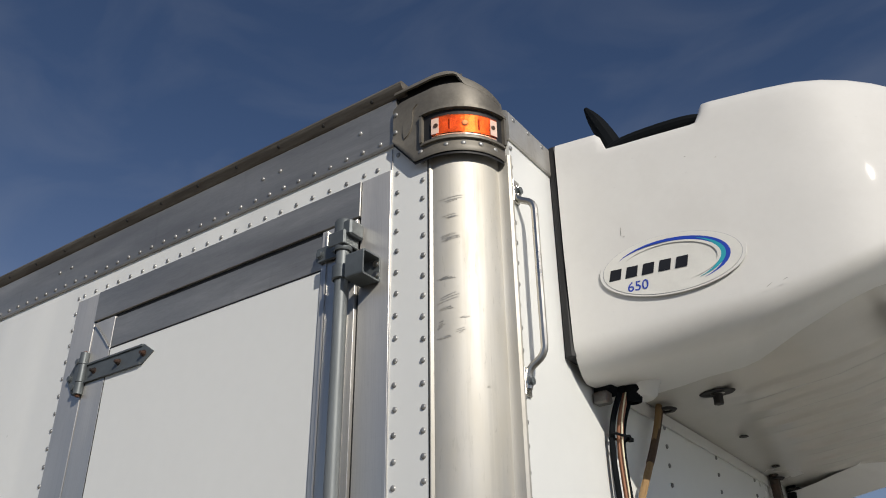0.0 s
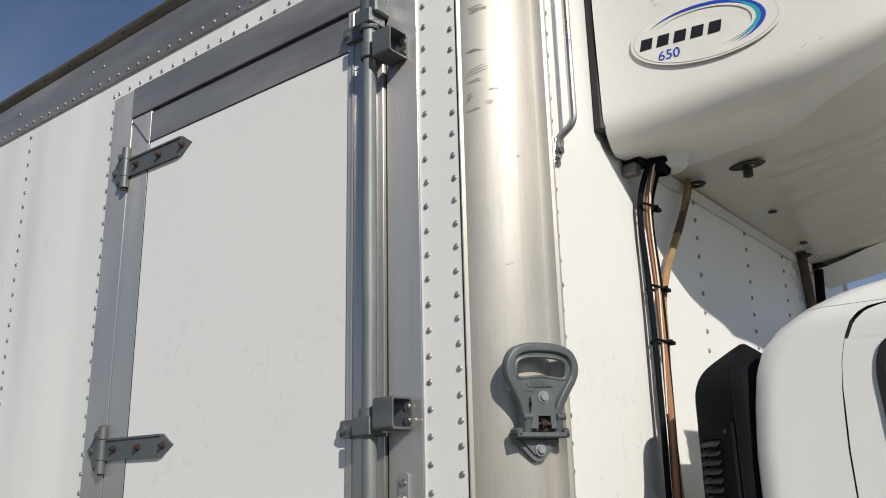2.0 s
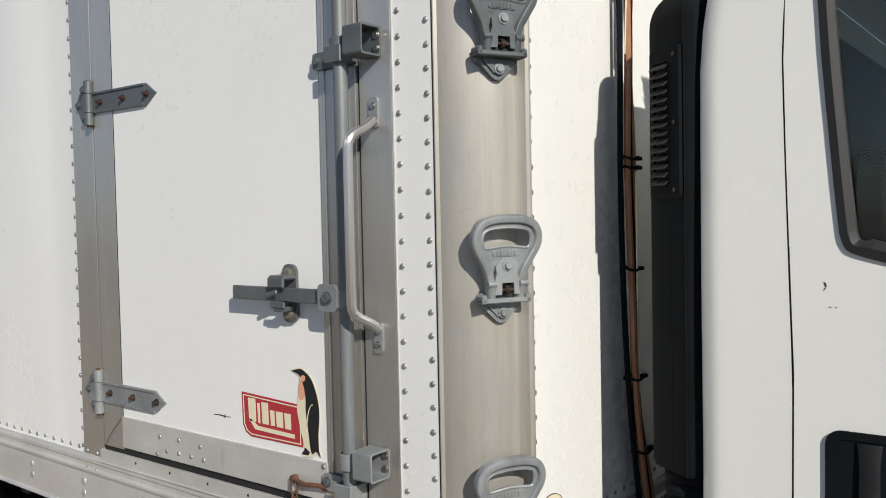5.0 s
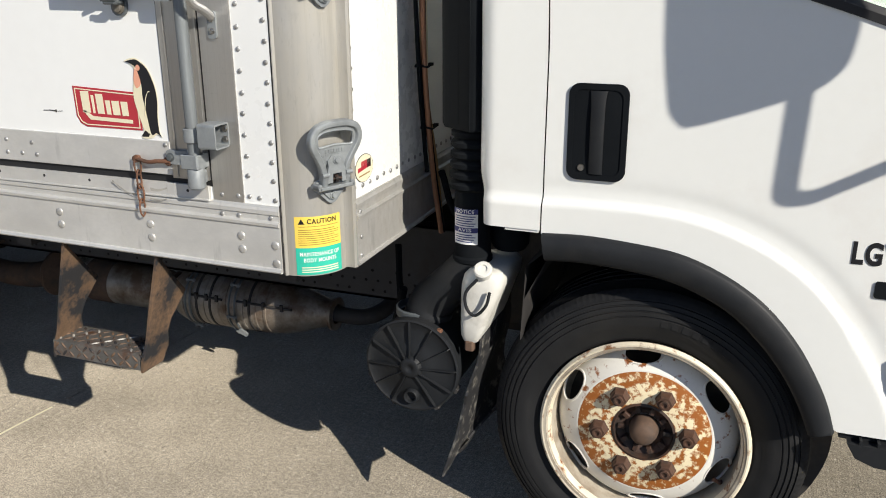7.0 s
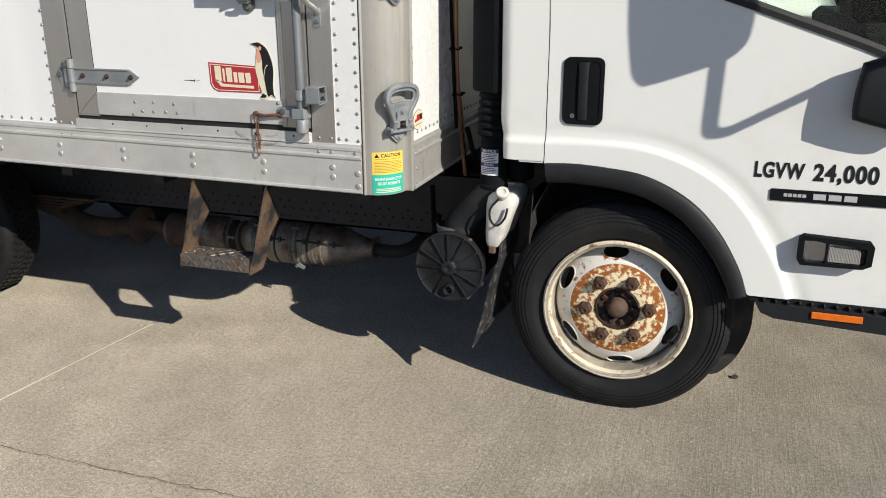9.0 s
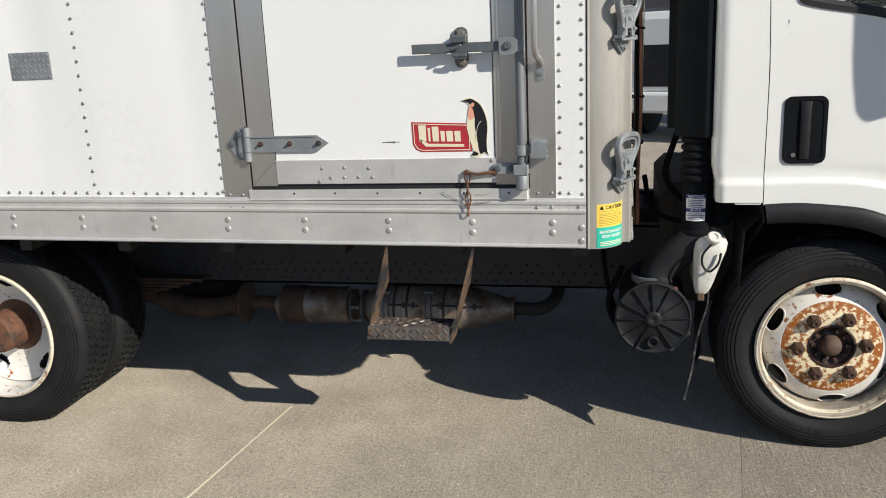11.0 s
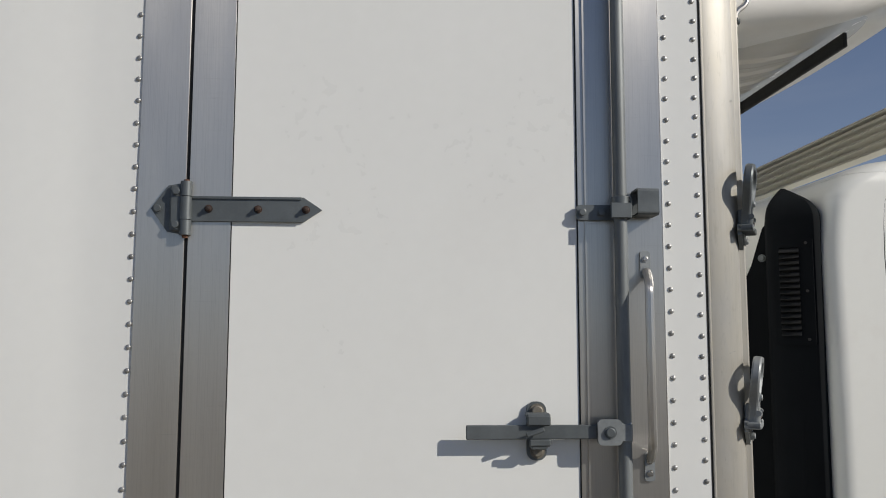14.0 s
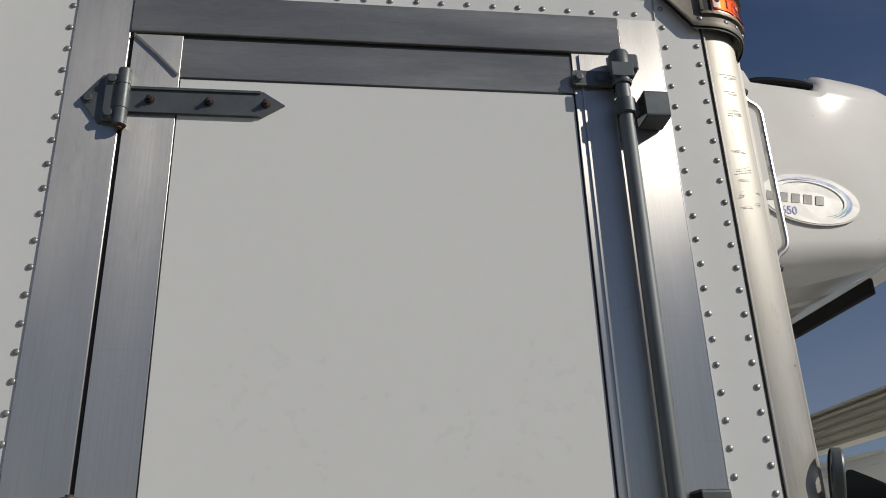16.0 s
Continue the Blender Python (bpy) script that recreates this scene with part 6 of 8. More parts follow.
for k in range(5):
    x0 = BX - 0.128 + 0.034 * k
    on_unit([(x0, BZ - 0.016), (x0 + 0.024, BZ - 0.015), (x0 + 0.029, BZ + 0.009), (x0 + 0.006, BZ + 0.009)], "ink", "letter_bar", 0.0068)
num = writing("number", "650", 0.030, Matrix.Translation((BX - 0.070, 0, BZ - 0.038)) @ Matrix(((1, 0.1, 0, 0), (0, 0, -1, 0), (0, 1, 0, 0), (0, 0, 0, 1))), "blue", bg, width=0.042)
for v in num.data.vertices:
    v.co.y = unit_y(v.co.x) - 0.0072 + v.co.y

# lifting handle in the notch of the crown, and an aerial stub
bm = bmesh.new()
tube(bm, [(0.152, 0.326, 3.000), (0.174, 0.326, 3.017), (0.22, 0.334, 3.028), (0.30, 0.350, 3.036), (0.352, 0.362, 3.037), (0.378, 0.368, 3.028), (0.384, 0.370, 3.014)], lambda t: 0.0095 + 0.0035 * math.sin(math.pi * t), 10)
tube(bm, [(0.152, 0.324, 2.998), (0.25, 0.340, 3.006), (0.384, 0.368, 3.014)], 0.0055, 8)
part("lifting_handle", bm, "black", unit, "black rubber handle", smooth=True)
bm = bmesh.new()
tube(bm, [(0.168, 0.36, 3.03), (0.136, 0.35, 3.11), (0.110, 0.345, 3.168)], lambda t: 0.022 * (1.05 - 0.62 * t ** 3 - 0.2 * t), 10)
part("aerial_stub", bm, "black", unit, "black rubber aerial stub", smooth=True)
# ribbed bracket and boot where the hoses leave
part("hose_bracket", boxes((0.024, 0.066, 0.412, 0.462, 2.484, 2.505), bevel=0.004), "black", unit)
part("hose_clip", boxes((0.024, 0.060, 0.404, 0.432, 2.458, 2.485), bevel=0.004), "tread", unit, "dusty grey clip")
bm = bmesh.new()
lathe(bm, [(0.0, -0.018), (0.026, -0.018), (0.034, -0.012), (0.040, 0.004), (0.046, 0.02)], Matrix.Translation((0.098, 0.500, 2.498)), 20)
part("hose_boss", bm, "shell", unit, "white moulded boss round the hose outlet", smooth=True)
bm = bmesh.new()
lathe(bm, [(0.010, -0.030), (0.018, -0.028), (0.021, -0.010), (0.027, -0.006), (0.027, 0.004)], Matrix.Translation((0.086, 0.480, 2.498)), 16)
part("hose_boot", bm, "black", unit, smooth=True)
for x, y, w, r in ((0.175, 2.785, 0.009, 80), (0.180, 2.772, 0.003, 10), (0.39, 2.91, 0.002, 40), (0.33, 2.93, 0.0015, 0), (0.44, 2.60, 0.006, 25), (0.47, 2.607, 0.004, 15)):
    on = bmesh.new()
    prism(on, [(-w, -0.0006), (w, -0.0003), (w, 0.0006), (-w, 0.0003)], Matrix.Translation((x, unit_y(x) - 0.0052, y)) @ SIDE @ pose(0, 0, 0, 0, 0, r), 0.0006)
    part("scratch", on, "scuff", unit)

# ---- grab rail on the front wall ----
gr = thing("front_grab_rail", (0.04, 0.15, 2.42), "bent stainless steel grab rail on the front wall", "handle")
bm = bmesh.new()
bent(bm, [(FX + 0.006, 0.125, 2.86), (FX + 0.006, 0.125, 2.83), (FX + 0.042, 0.131, 2.815), (FX + 0.042, 0.131, 2.477), (FX + 0.006, 0.125, 2.455), (FX + 0.006, 0.125, 2.415)], 0.0075, 0.025)
part("rod", bm, "steel", gr, smooth=True)
for z in (2.85, 2.43):
    bm = bmesh.new()
    bolt_head(bm, (FX + 0.010, 0.125, z), FRONT, 0.008, 0.008)
    part("bolt", bm, "galv", gr)
    part("foot", boxes((FX, FX + 0.006, 0.112, 0.138, z - 0.028, z + 0.028), bevel=0.002), "steel", gr)

# ---- hold-back latches on the post ----
def latch(z):
    """A sprung pull ring on a cast base, facing out from the rounded post."""
    a = radians(-27)
    d = Vector((math.cos(a), math.sin(a), 0))
    m = Matrix.Translation(Vector((CX + (CR + 0.001) * d.x, CY + (CR + 0.001) * d.y, z))) @ Matrix(((-d.y, 0, d.x, 0), (d.x, 0, d.y, 0), (0, 1, 0, 0), (0, 0, 0, 1))) 
    k = thing("holdback_latch", tuple(m.translation), "grey cast latch with a large pull ring on the post", "latch", "latches on the corner post")
    # one metal: brighter light on the two lower latches is painted in
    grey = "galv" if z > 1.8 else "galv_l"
    # base: a pointed foot plate, a cross shelf with turned-up ends and the block behind the tongue
    bm = bmesh.new()
    prism(bm, [(-0.045, 0.012), (-0.045, -0.010), (-0.036, -0.014), (-0.014, -0.036), (-0.006, -0.041), (0.004, -0.041), (0.012, -0.036), (0.034, -0.012), (0.040, -0.010), (0.040, 0.012), (0.025, 0.02), (-0.025, 0.02)], m, 0.009)
    prism(bm, [(-0.034, -0.006), (-0.010, -0.030), (0.008, -0.030), (0.030, -0.006)], m @ Matrix.Translation((0, 0, 0.009)), 0.004)
    box(bm, -0.054, 0.047, -0.003, 0.006, 0.0, 0.036, 0.002, m)
    box(bm, -0.054, -0.043, -0.003, 0.013, 0.006, 0.036, 0.003, m)
    box(bm, 0.036, 0.047, -0.003, 0.013, 0.006, 0.036, 0.003, m)
    box(bm, -0.029, 0.026, 0.006, 0.050, 0.0, 0.018, 0.003, m)
    part("base", bm, grey, k)
    bm = bmesh.new()
    prism(bm, [(-0.027, 0.012), (-0.026, 0.036), (-0.022, 0.050), (-0.024, 0.064), (-0.010, 0.078), (0.010, 0.078), (0.022, 0.066), (0.020, 0.052), (0.029, 0.028), (0.029, 0.012), (0.014, 0.012), (0.013, 0.033), (-0.011, 0.033), (-0.012, 0.012)], m @ Matrix.Translation((0, 0, 0.021)), 0.010)
    part("tongue", bm, grey, k)
    tilt = m @ Matrix.Translation((0, 0.012, 0.010)) @ pose(0, 0, 0, 7, 0, 0) @ Matrix.Translation((0, -0.012, 0))
    half = [(0.94 * x, 0.955 * y) for x, y in ((0.036, 0.006), (0.038, 0.030), (0.043, 0.052), (0.056, 0.076), (0.070, 0.100), (0.0745, 0.118), (0.071, 0.136), (0.058, 0.152), (0.032, 0.161))]
    edge = spline([(-x, y) for x, y in half] + [(0.0, 0.1555)] + half[::-1], 5)
    inner = [(0.021, 0.006), (0.025, 0.034), (0.024, 0.056), (0.012, 0.070), (0.0, 0.074)]
    inside = spline(inner + [(-x, y) for x, y in inner[:-1][::-1]], 4)
    hole = spline([(-0.049, 0.103), (-0.050, 0.115), (-0.046, 0.126), (-0.030, 0.132), (0.0, 0.134), (0.030, 0.132), (0.046, 0.126), (0.050, 0.115), (0.049, 0.103), (0.043, 0.0965), (0.022, 0.098), (0.0, 0.100), (-0.022, 0.098), (-0.043, 0.0965), (-0.049, 0.103)], 4)[:-1]
    bm = bmesh.new()
    prism(bm, edge + inside, tilt, 0.009, holes=[hole])
    part("pull_ring", bm, grey, k)
    # the rolled outer rim, flattened, and the lip round the finger hole
    bm = bmesh.new()
    prof = [(0.0, -0.004), (-0.002, 0.0), (-0.002, 0.0115), (0.0, 0.0145), (0.0030, 0.0155), (0.0105, 0.0155), (0.0120, 0.0145), (0.0150, 0.0085)]
    rows = []
    n = len(edge)
    for i, (x, y) in enumerate(edge):
        (ax, ay), (bx, by) = edge[max(i - 1, 0)], edge[min(i + 1, n - 1)]
        d = Vector((by - ay, ax - bx)).normalized()
        rows.append([tilt @ Vector((x + d.x * w, y + d.y * w, h)) for w, h in prof])
    grid(bm, rows)
    part("ring_rim", bm, grey, k, smooth=True, angle=0.45)
    bm = bmesh.new()
    tube(bm, [tilt @ Vector((x, y, 0.0070)) for x, y in hole], 0.0034, 6, closed=True, steps=1)
    part("ring_rim", bm, grey, k, smooth=True)
    for sx in (-1, 1):
        bm = bmesh.new()
        rod(bm, tilt @ Vector((sx * 0.030, 0.004, 0.012)), tilt @ Vector((sx * 0.030, 0.030, 0.015)), 0.0085, 12)
        rod(bm, tilt @ Vector((sx * 0.024, 0.034, 0.018)), tilt @ Vector((sx * 0.041, 0.034, 0.018)), 0.006, 12)
        part("ring_arm", bm, grey, k, smooth=True)
    bm = bmesh.new()
    prism(bm, rounded(0.058, 0.011, 0.005, 3), tilt @ Matrix.Translation((0, 0.0880, 0.009)), 0.0016)
    for j in range(6):
        prism(bm, [(-0.0028, -0.0035), (0.0028, -0.0035), (0.0028, 0.0035), (-0.0028, 0.0035)], tilt @ Matrix.Translation((-0.018 + 0.0072 * j, 0.0880, 0.0104)), 0.0014)
    for j in range(4):
        prism(bm, [(-0.002, -0.003), (0.002, -0.003), (0.002, 0.003), (-0.002, 0.003)], tilt @ Matrix.Translation((-0.036 + 0.0058 * j, 0.078, 0.009)), 0.0008)
    part("name_bar", bm, grey, k)
    for x, y, hgt in ((0, 0.064, 0.031), (0, -0.022, 0.013)):
        bm = bmesh.new()
        lathe(bm, [(0.0105, 0), (0.0105, 0.002), (0.0072, 0.002), (0.0072, 0.0055), (0.006, 0.007), (0, 0.007)], m @ Matrix.Translation((x, y, hgt)), 12)
        part("bolt", bm, "galv_l", k)
    part("spring_slot", box(bmesh.new(), -0.0115, 0.0135, 0.008, 0.033, 0.0185, 0.0205, 0, m), "seal", k)
    bm = bmesh.new()
    rod(bm, m @ Vector((-0.012, 0.020, 0.027)), m @ Vector((0.026, 0.020, 0.027)), 0.0032, 8)
    for q in range(3):
        tube(bm, [m @ Vector((-0.004 + 0.003 * q, 0.020 + 0.0075 * math.sin(t), 0.026 + 0.0075 * math.cos(t))) for t in [j * math.pi / 5 for j in range(10)]], 0.0013, 5, closed=True, steps=1)
    part("spring_pin", bm, "rustdark", k, smooth=True)


for z in (1.02, 1.458, 1.897):
    latch(z)

# ---- stickers on the post and front wall ----
cs = thing("caution_sticker", (-0.02, 0.02, 0.8), "yellow and green maintenance warning sticker round the post", "sticker")
RS = CR + 0.0007


def on_post(s, z, out=0.0):
    """s: metres round the post from where the curve begins."""
    a = -math.pi / 2 + s / RS
    if s < 0:
        return (CX + s, CY - RS - out, z)
    return (CX + (RS + out) * math.cos(a), CY + (RS + out) * math.sin(a), z)


def wrap(s0, s1, z0, z1, mat, name, out=0.0, n=14):
    bm = bmesh.new()
    grid(bm, [[on_post(s0 + (s1 - s0) * k / n, z0, out), on_post(s0 + (s1 - s0) * k / n, z1, out)] for k in range(n + 1)])
    return part(name, bm, mat, cs)


S0, S1 = 0.018, 0.135
wrap(S0, S1, 0.873, 0.949, "yellow", "upper_field")
wrap(S0, S1, 0.806, 0.873, "teal", "lower_field", 0.0002)
for k in range(8):
    wrap(S0 + 0.008, S1 - (0.008 if k % 3 else 0.02), 0.9165 - 0.0052 * k, 0.9180 - 0.0052 * k, "brown", "print_bar", 0.0006)
wrap(S0 + 0.008, S1 - 0.008, 0.9245, 0.9258, "brown", "print_bar", 0.0006)
for k in range(3):
    wrap(S0 + 0.012, S1 - 0.012, 0.812 + 0.0055 * k, 0.8145 + 0.0055 * k, "cream", "print_bar", 0.0006)


def post_text(text, size, s, z, width, mat):
    ob = writing("text", text, size, Matrix.Identity(4), mat, cs, width=width, bold=True)
    for v in ob.data.vertices:
        v.co = on_post(s + v.co.x, z + v.co.y, 0.0008 + v.co.z)
    return ob


SM = (S0 + S1) / 2
post_text("CAUTION", 0.0165, SM + 0.008, 0.937, 0.072, "ink")
tri = bmesh.new()
vs = [tri.verts.new(on_post(SM - 0.042 + dx, 0.937 + dz, 0.0008)) for dx, dz in ((-0.008, -0.006), (0.008, -0.006), (0, 0.007))]
tri.faces.new(vs)
part("warning_triangle", tri, "ink", cs)
post_text("MAINTENANCE OF", 0.0135, SM, 0.857, 0.098, "white")
post_text("BODY MOUNTS", 0.0135, SM, 0.842, 0.080, "white")

fs = thing("round_sticker", (FX + 0.001, 0.172, 1.0), "round cream sticker with a red band", "sticker")


def on_front(outline, mat, name, k):
    bm = bmesh.new()
    prism(bm, outline, Matrix.Translation((FX + 0.0004 + 0.0006 * k, 0.172, 1.037)) @ Matrix(((0, 0, 1, 0), (1, 0, 0, 0), (0, 1, 0, 0), (0, 0, 0, 1))), 0.0005)
    return part(name, bm, mat, fs)


def disc_pts(r, n=28, sx=1.0):
    return [(r * sx * math.cos(2 * math.pi * k / n), r * math.sin(2 * math.pi * k / n)) for k in range(n)]


on_front(disc_pts(0.0345, sx=1.45), "ink", "outline", 0)
on_front(disc_pts(0.0330, sx=1.45), "cream", "face", 1)
on_front([(-0.036, -0.006), (0.034, 0.000), (0.034, 0.010), (-0.036, 0.004)], "red", "band", 2)
for k in range(5):
    x = -0.018 + 0.011 * k
    on_front([(x, -0.002), (x + 0.008, -0.001), (x + 0.008, 0.019), (x, 0.018)], "red" if k < 3 else "ink", "letter_bar", 3)
on_front([(-0.03, -0.018), (0.028, -0.016), (0.028, -0.013), (-0.03, -0.015)], "brown", "print_bar", 2)

# ---- air intake between box and cab ----
air = thing("air_intake", (0.23, 0.33, 1.13), "black plastic air intake stack with a louvred grille", "air intake")
ROT = Matrix.Translation((0.252, 0.320, 0)) @ pose(0, 0, 0, 0, 0, -34)  # its face looks out and back


def stack():
    bm = bmesh.new()
    rows = []
    ring = spline([(-0.050, -0.056), (0.046, -0.056), (0.055, -0.053), (0.064, -0.043), (0.068, -0.030), (0.068, 0.04), (0.066, 0.054), (0.056, 0.062), (-0.056, 0.062), (-0.064, 0.058), (-0.067, 0.050), (-0.067, -0.030), (-0.064, -0.043), (-0.058, -0.052), (-0.050, -0.056)], 3)[:-1]
    # scale, shift back, height
    crest = spline([(1.955, 1.0, 0.0), (1.975, 0.972, 0.0), (1.998, 0.88, 0.1), (2.018, 0.70, 0.3), (2.042, 0.36, 0.7), (2.060, 0.07, 1.0)], 4)
    for s, k, z in [(0.94, 0, 1.125), (1, 0, 1.135), (1, 0, 1.5), (1, 0, 1.9)] + [(s, k, z) for z, s, k in crest]:
        rows.append([tuple(ROT @ Vector((x * s - 0.030 * k, y * s + 0.042 * k, z))) for x, y in ring])
    for r in rows:
        r.append(r[0])
    grid(bm, rows)
    bmesh.ops.remove_doubles(bm, verts=bm.verts, dist=0.0004)
    return bm


part("housing", stack(), "black", air, smooth=True, angle=0.9)
bm = bmesh.new()
prism(bm, [(-0.142, 1.14), (-0.05, 1.14), (-0.05, 1.985), (-0.085, 1.955), (-0.118, 1.85), (-0.142, 1.80)], ROT @ Matrix.Translation((0, 0.034, 0)) @ SIDE, 0.024)
part("rear_flange", bm, "black", air)
bm = bmesh.new()
bolt_head(bm, ROT @ Vector((-0.088, 0.033, 1.872)), ROT.to_3x3() @ Vector((0, -1, 0)), 0.008, 0.010)
part("flange_bolt", bm, "galv", air)
part("bezel_ridge", prism(bmesh.new(), [(-0.002, 1.14), (0.002, 1.14), (0.002, 1.60), (-0.002, 1.60)], ROT @ Matrix.Translation((0.012, -0.0565, 0)) @ SIDE, 0.002), "black", air)
part("grille_frame", prism(bmesh.new(), rounded(0.094, 0.275, 0.006, 3), ROT @ Matrix.Translation((0.004, -0.0625, 1.775)) @ SIDE, 0.008, holes=[[(x - 0.010, z) for x, z in rounded(0.048, 0.225, 0.003, 3)]]), "black", air)
part("grille_void", box(bmesh.new(), -0.034, 0.022, -0.0575, -0.0565, 1.66, 1.89, 0, ROT), "void", air)
for k in range(15):
    m = ROT @ Matrix.Translation((-0.006, -0.060, 1.671 + 0.0152 * k)) @ pose(0, 0, 0, 36, 0, 0)
    part("louvre", box(bmesh.new(), -0.0235, 0.0235, -0.015, 0.006, -0.0014, 0.0014, 0, m), "blackm", air)
for z in (1.652, 1.775, 1.898):
    bm = bmesh.new()
    lathe(bm, [(0.004, 0), (0.004, 0.0015), (0, 0.002)], ROT @ Matrix.Translation((0.035, -0.0627, z)) @ pose(0, 0, 0, 90, 0, 0), 8)
    part("screw", bm, "under", air)
bm = bmesh.new()
c = ROT @ Vector((0, 0, 0))
prof = []
for k in range(6):
    z = 1.125 - 0.026 * k
    prof += [(0.046 + 0.001 * k, z), (0.055 + 0.001 * k, z - 0.007), (0.055 + 0.001 * k, z - 0.017), (0.046 + 0.001 * k, z - 0.024)]
lathe(bm, prof, Matrix.Translation((c.x, c.y, 0)), 28)
part("bellows", bm, "black", air, "ribbed rubber bellows", smooth=True, angle=0.9)
bm = bmesh.new()
lathe(bm, [(0.045, 0.98), (0.047, 0.93), (0.048, 0.80), (0.052, 0.795), (0.052, 0.785), (0.047, 0.78)], Matrix.Translation((c.x, c.y, 0)), 28)
part("pipe", bm, "black", air, smooth=True)
bm = bmesh.new()
tube(bm, [(c.x, c.y, 0.79), (c.x - 0.02, c.y, 0.75), (c.x - 0.075, c.y + 0.005, 0.69), (c.x - 0.115, c.y + 0.01, 0.645), (c.x - 0.125, c.y + 0.01, 0.615)], lambda t: 0.047 + 0.018 * t, 20)
part("elbow", bm, "blackm", air, "black rubber elbow duct", smooth=True)
nz = thing("notice_sticker", (c.x, c.y - 0.05, 0.83), "white and navy notice label on the intake pipe", "sticker")


def on_pipe(s, z, out):
    a = -math.pi / 2 - 0.12 + s / 0.0485
    return (c.x + (0.0485 + out) * math.cos(a), c.y + (0.0485 + out) * math.sin(a), z)


def pipe_patch(s0, s1, z0, z1, mat, name, out):
    bm = bmesh.new()
    grid(bm, [[on_pipe(s0 + (s1 - s0) * k / 10, z0, out), on_pipe(s0 + (s1 - s0) * k / 10, z1, out)] for k in range(11)])
    part(name, bm, mat, nz)


pipe_patch(-0.034, 0.034, 0.836, 0.928, "white", "label", 0.0008)
pipe_patch(-0.034, 0.034, 0.915, 0.928, "navy", "band", 0.0014)
pipe_patch(-0.034, 0.034, 0.867, 0.880, "navy", "band", 0.0014)
for k, z in enumerate((0.909, 0.903, 0.897, 0.891, 0.885, 0.861, 0.855, 0.849, 0.843)):
    pipe_patch(-0.028 + 0.003 * (k % 2), 0.028 - 0.004 * (k % 3), z - 0.0012, z + 0.0012, "navy", "print_bar", 0.0014)
for text, z in (("NOTICE", 0.9215), ("AVIS", 0.8735)):
    ob = writing("text", text, 0.0125, Matrix.Identity(4), "white", nz, width=0.048 if text == "NOTICE" else 0.036, bold=True)
    for v in ob.data.vertices:
        v.co = on_pipe(v.co.x, z + v.co.y, 0.002 + v.co.z)

# ---- air cleaner ----
ac = thing("air_cleaner", (0.108, 0.24, 0.36), "round black air cleaner canister with a ribbed cover", "air cleaner")
ma = Matrix.Translation((0.110, 0.245, 0.489)) @ pose(0, 0, 0, 90, 0, 0)
bm = bmesh.new()
lathe(bm, [(0, -0.36), (0.11, -0.36), (0.122, -0.34), (0.124, -0.03), (0.131, -0.025), (0.133, -0.012), (0.131, -0.002)], ma, 48)
part("canister", bm, "blackm", ac, smooth=True)
bm = bmesh.new()
lathe(bm, [(0.131, -0.012), (0.1335, -0.006), (0.132, 0.004), (0.127, 0.006), (0.122, 0.002), (0.10, 0.004), (0.070, 0.0055), (0.062, 0.0100), (0.032, 0.012), (0.028, 0.018), (0.024, 0.022), (0.010, 0.022), (0.008, 0.0195), (0, 0.0195)], ma, 48)
part("cover", bm, "blackm", ac, "round cover with radial ribs", smooth=True, angle=0.9)
for k in range(12):
    if k == 6:
        continue
    a = 92 + 30 * k
    m = ma @ pose(0, 0, 0, 0, 0, a)
    bm = bmesh.new()
    prism(bm, [(0.022, 0.004), (0.126, 0.0), (0.1285, 0.006), (0.122, 0.0125), (0.06, 0.0155), (0.022, 0.0205)], m @ Matrix.Translation((0, 0.0013, 0)) @ pose(0, 0, 0, 90, 0, 0), 0.0026)
    part("rib", bm, "blackm", ac)
bm = bmesh.new()
lathe(bm, [(0.0, 0.006), (0.012, 0.006), (0.014, 0.018), (0.018, 0.020), (0.021, 0.016), (0.022, 0.0)], ma @ Matrix.Translation((0.0, -0.086, 0)), 20)
part("dust_port", bm, "blackm", ac, smooth=True)
bm = bmesh.new()
lathe(bm, [(0.066, 0), (0.071, 0.003), (0.071, 0.022), (0.066, 0.025)], Matrix.Translation((0.104, 0.335, 0.604)), 28)
part("clamp_band", bm, "galv", ac, smooth=True)
part("clip", boxes((0.168, 0.192, 0.245, 0.262, 0.585, 0.602), bevel=0.003), "rust", ac)
for a in (200, 245, 300, 335):
    mm = ma @ pose(0, 0, 0, 0, 0, a)
    part("clip", box(bmesh.new(), 0.128, 0.140, -0.008, 0.008, -0.03, 0.0, 0.002, mm), "under", ac)

# ---- coolant bottle ----
bo = thing("reservoir_bottle", (0.29, 0.26, 0.57), "clouded white plastic reservoir bottle with a cap", "reservoir")
bm = bmesh.new()
rows = []
for z, xa, xb, ya, yb in ((0.582, 0.252, 0.290, 0.245, 0.44), (0.60, 0.247, 0.302, 0.235, 0.46), (0.63, 0.245, 0.314, 0.232, 0.465), (0.70, 0.244, 0.338, 0.232, 0.46), (0.735, 0.244, 0.352, 0.232, 0.46), (0.762, 0.250, 0.356, 0.234, 0.455), (0.775, 0.262, 0.350, 0.242, 0.44), (0.780, 0.285, 0.335, 0.26, 0.42)):
    ring = rounded(xb - xa, yb - ya, min(xb - xa, yb - ya) * 0.3, 4)
    rows.append([((xa + xb) / 2 + x, (ya + yb) / 2 + y, z) for x, y in ring])
for r in rows:
    r.append(r[0])
grid(bm, rows)
bmesh.ops.remove_doubles(bm, verts=bm.verts, dist=0.0004)
bmesh.ops.holes_fill(bm, edges=[e for e in bm.edges if e.is_boundary])
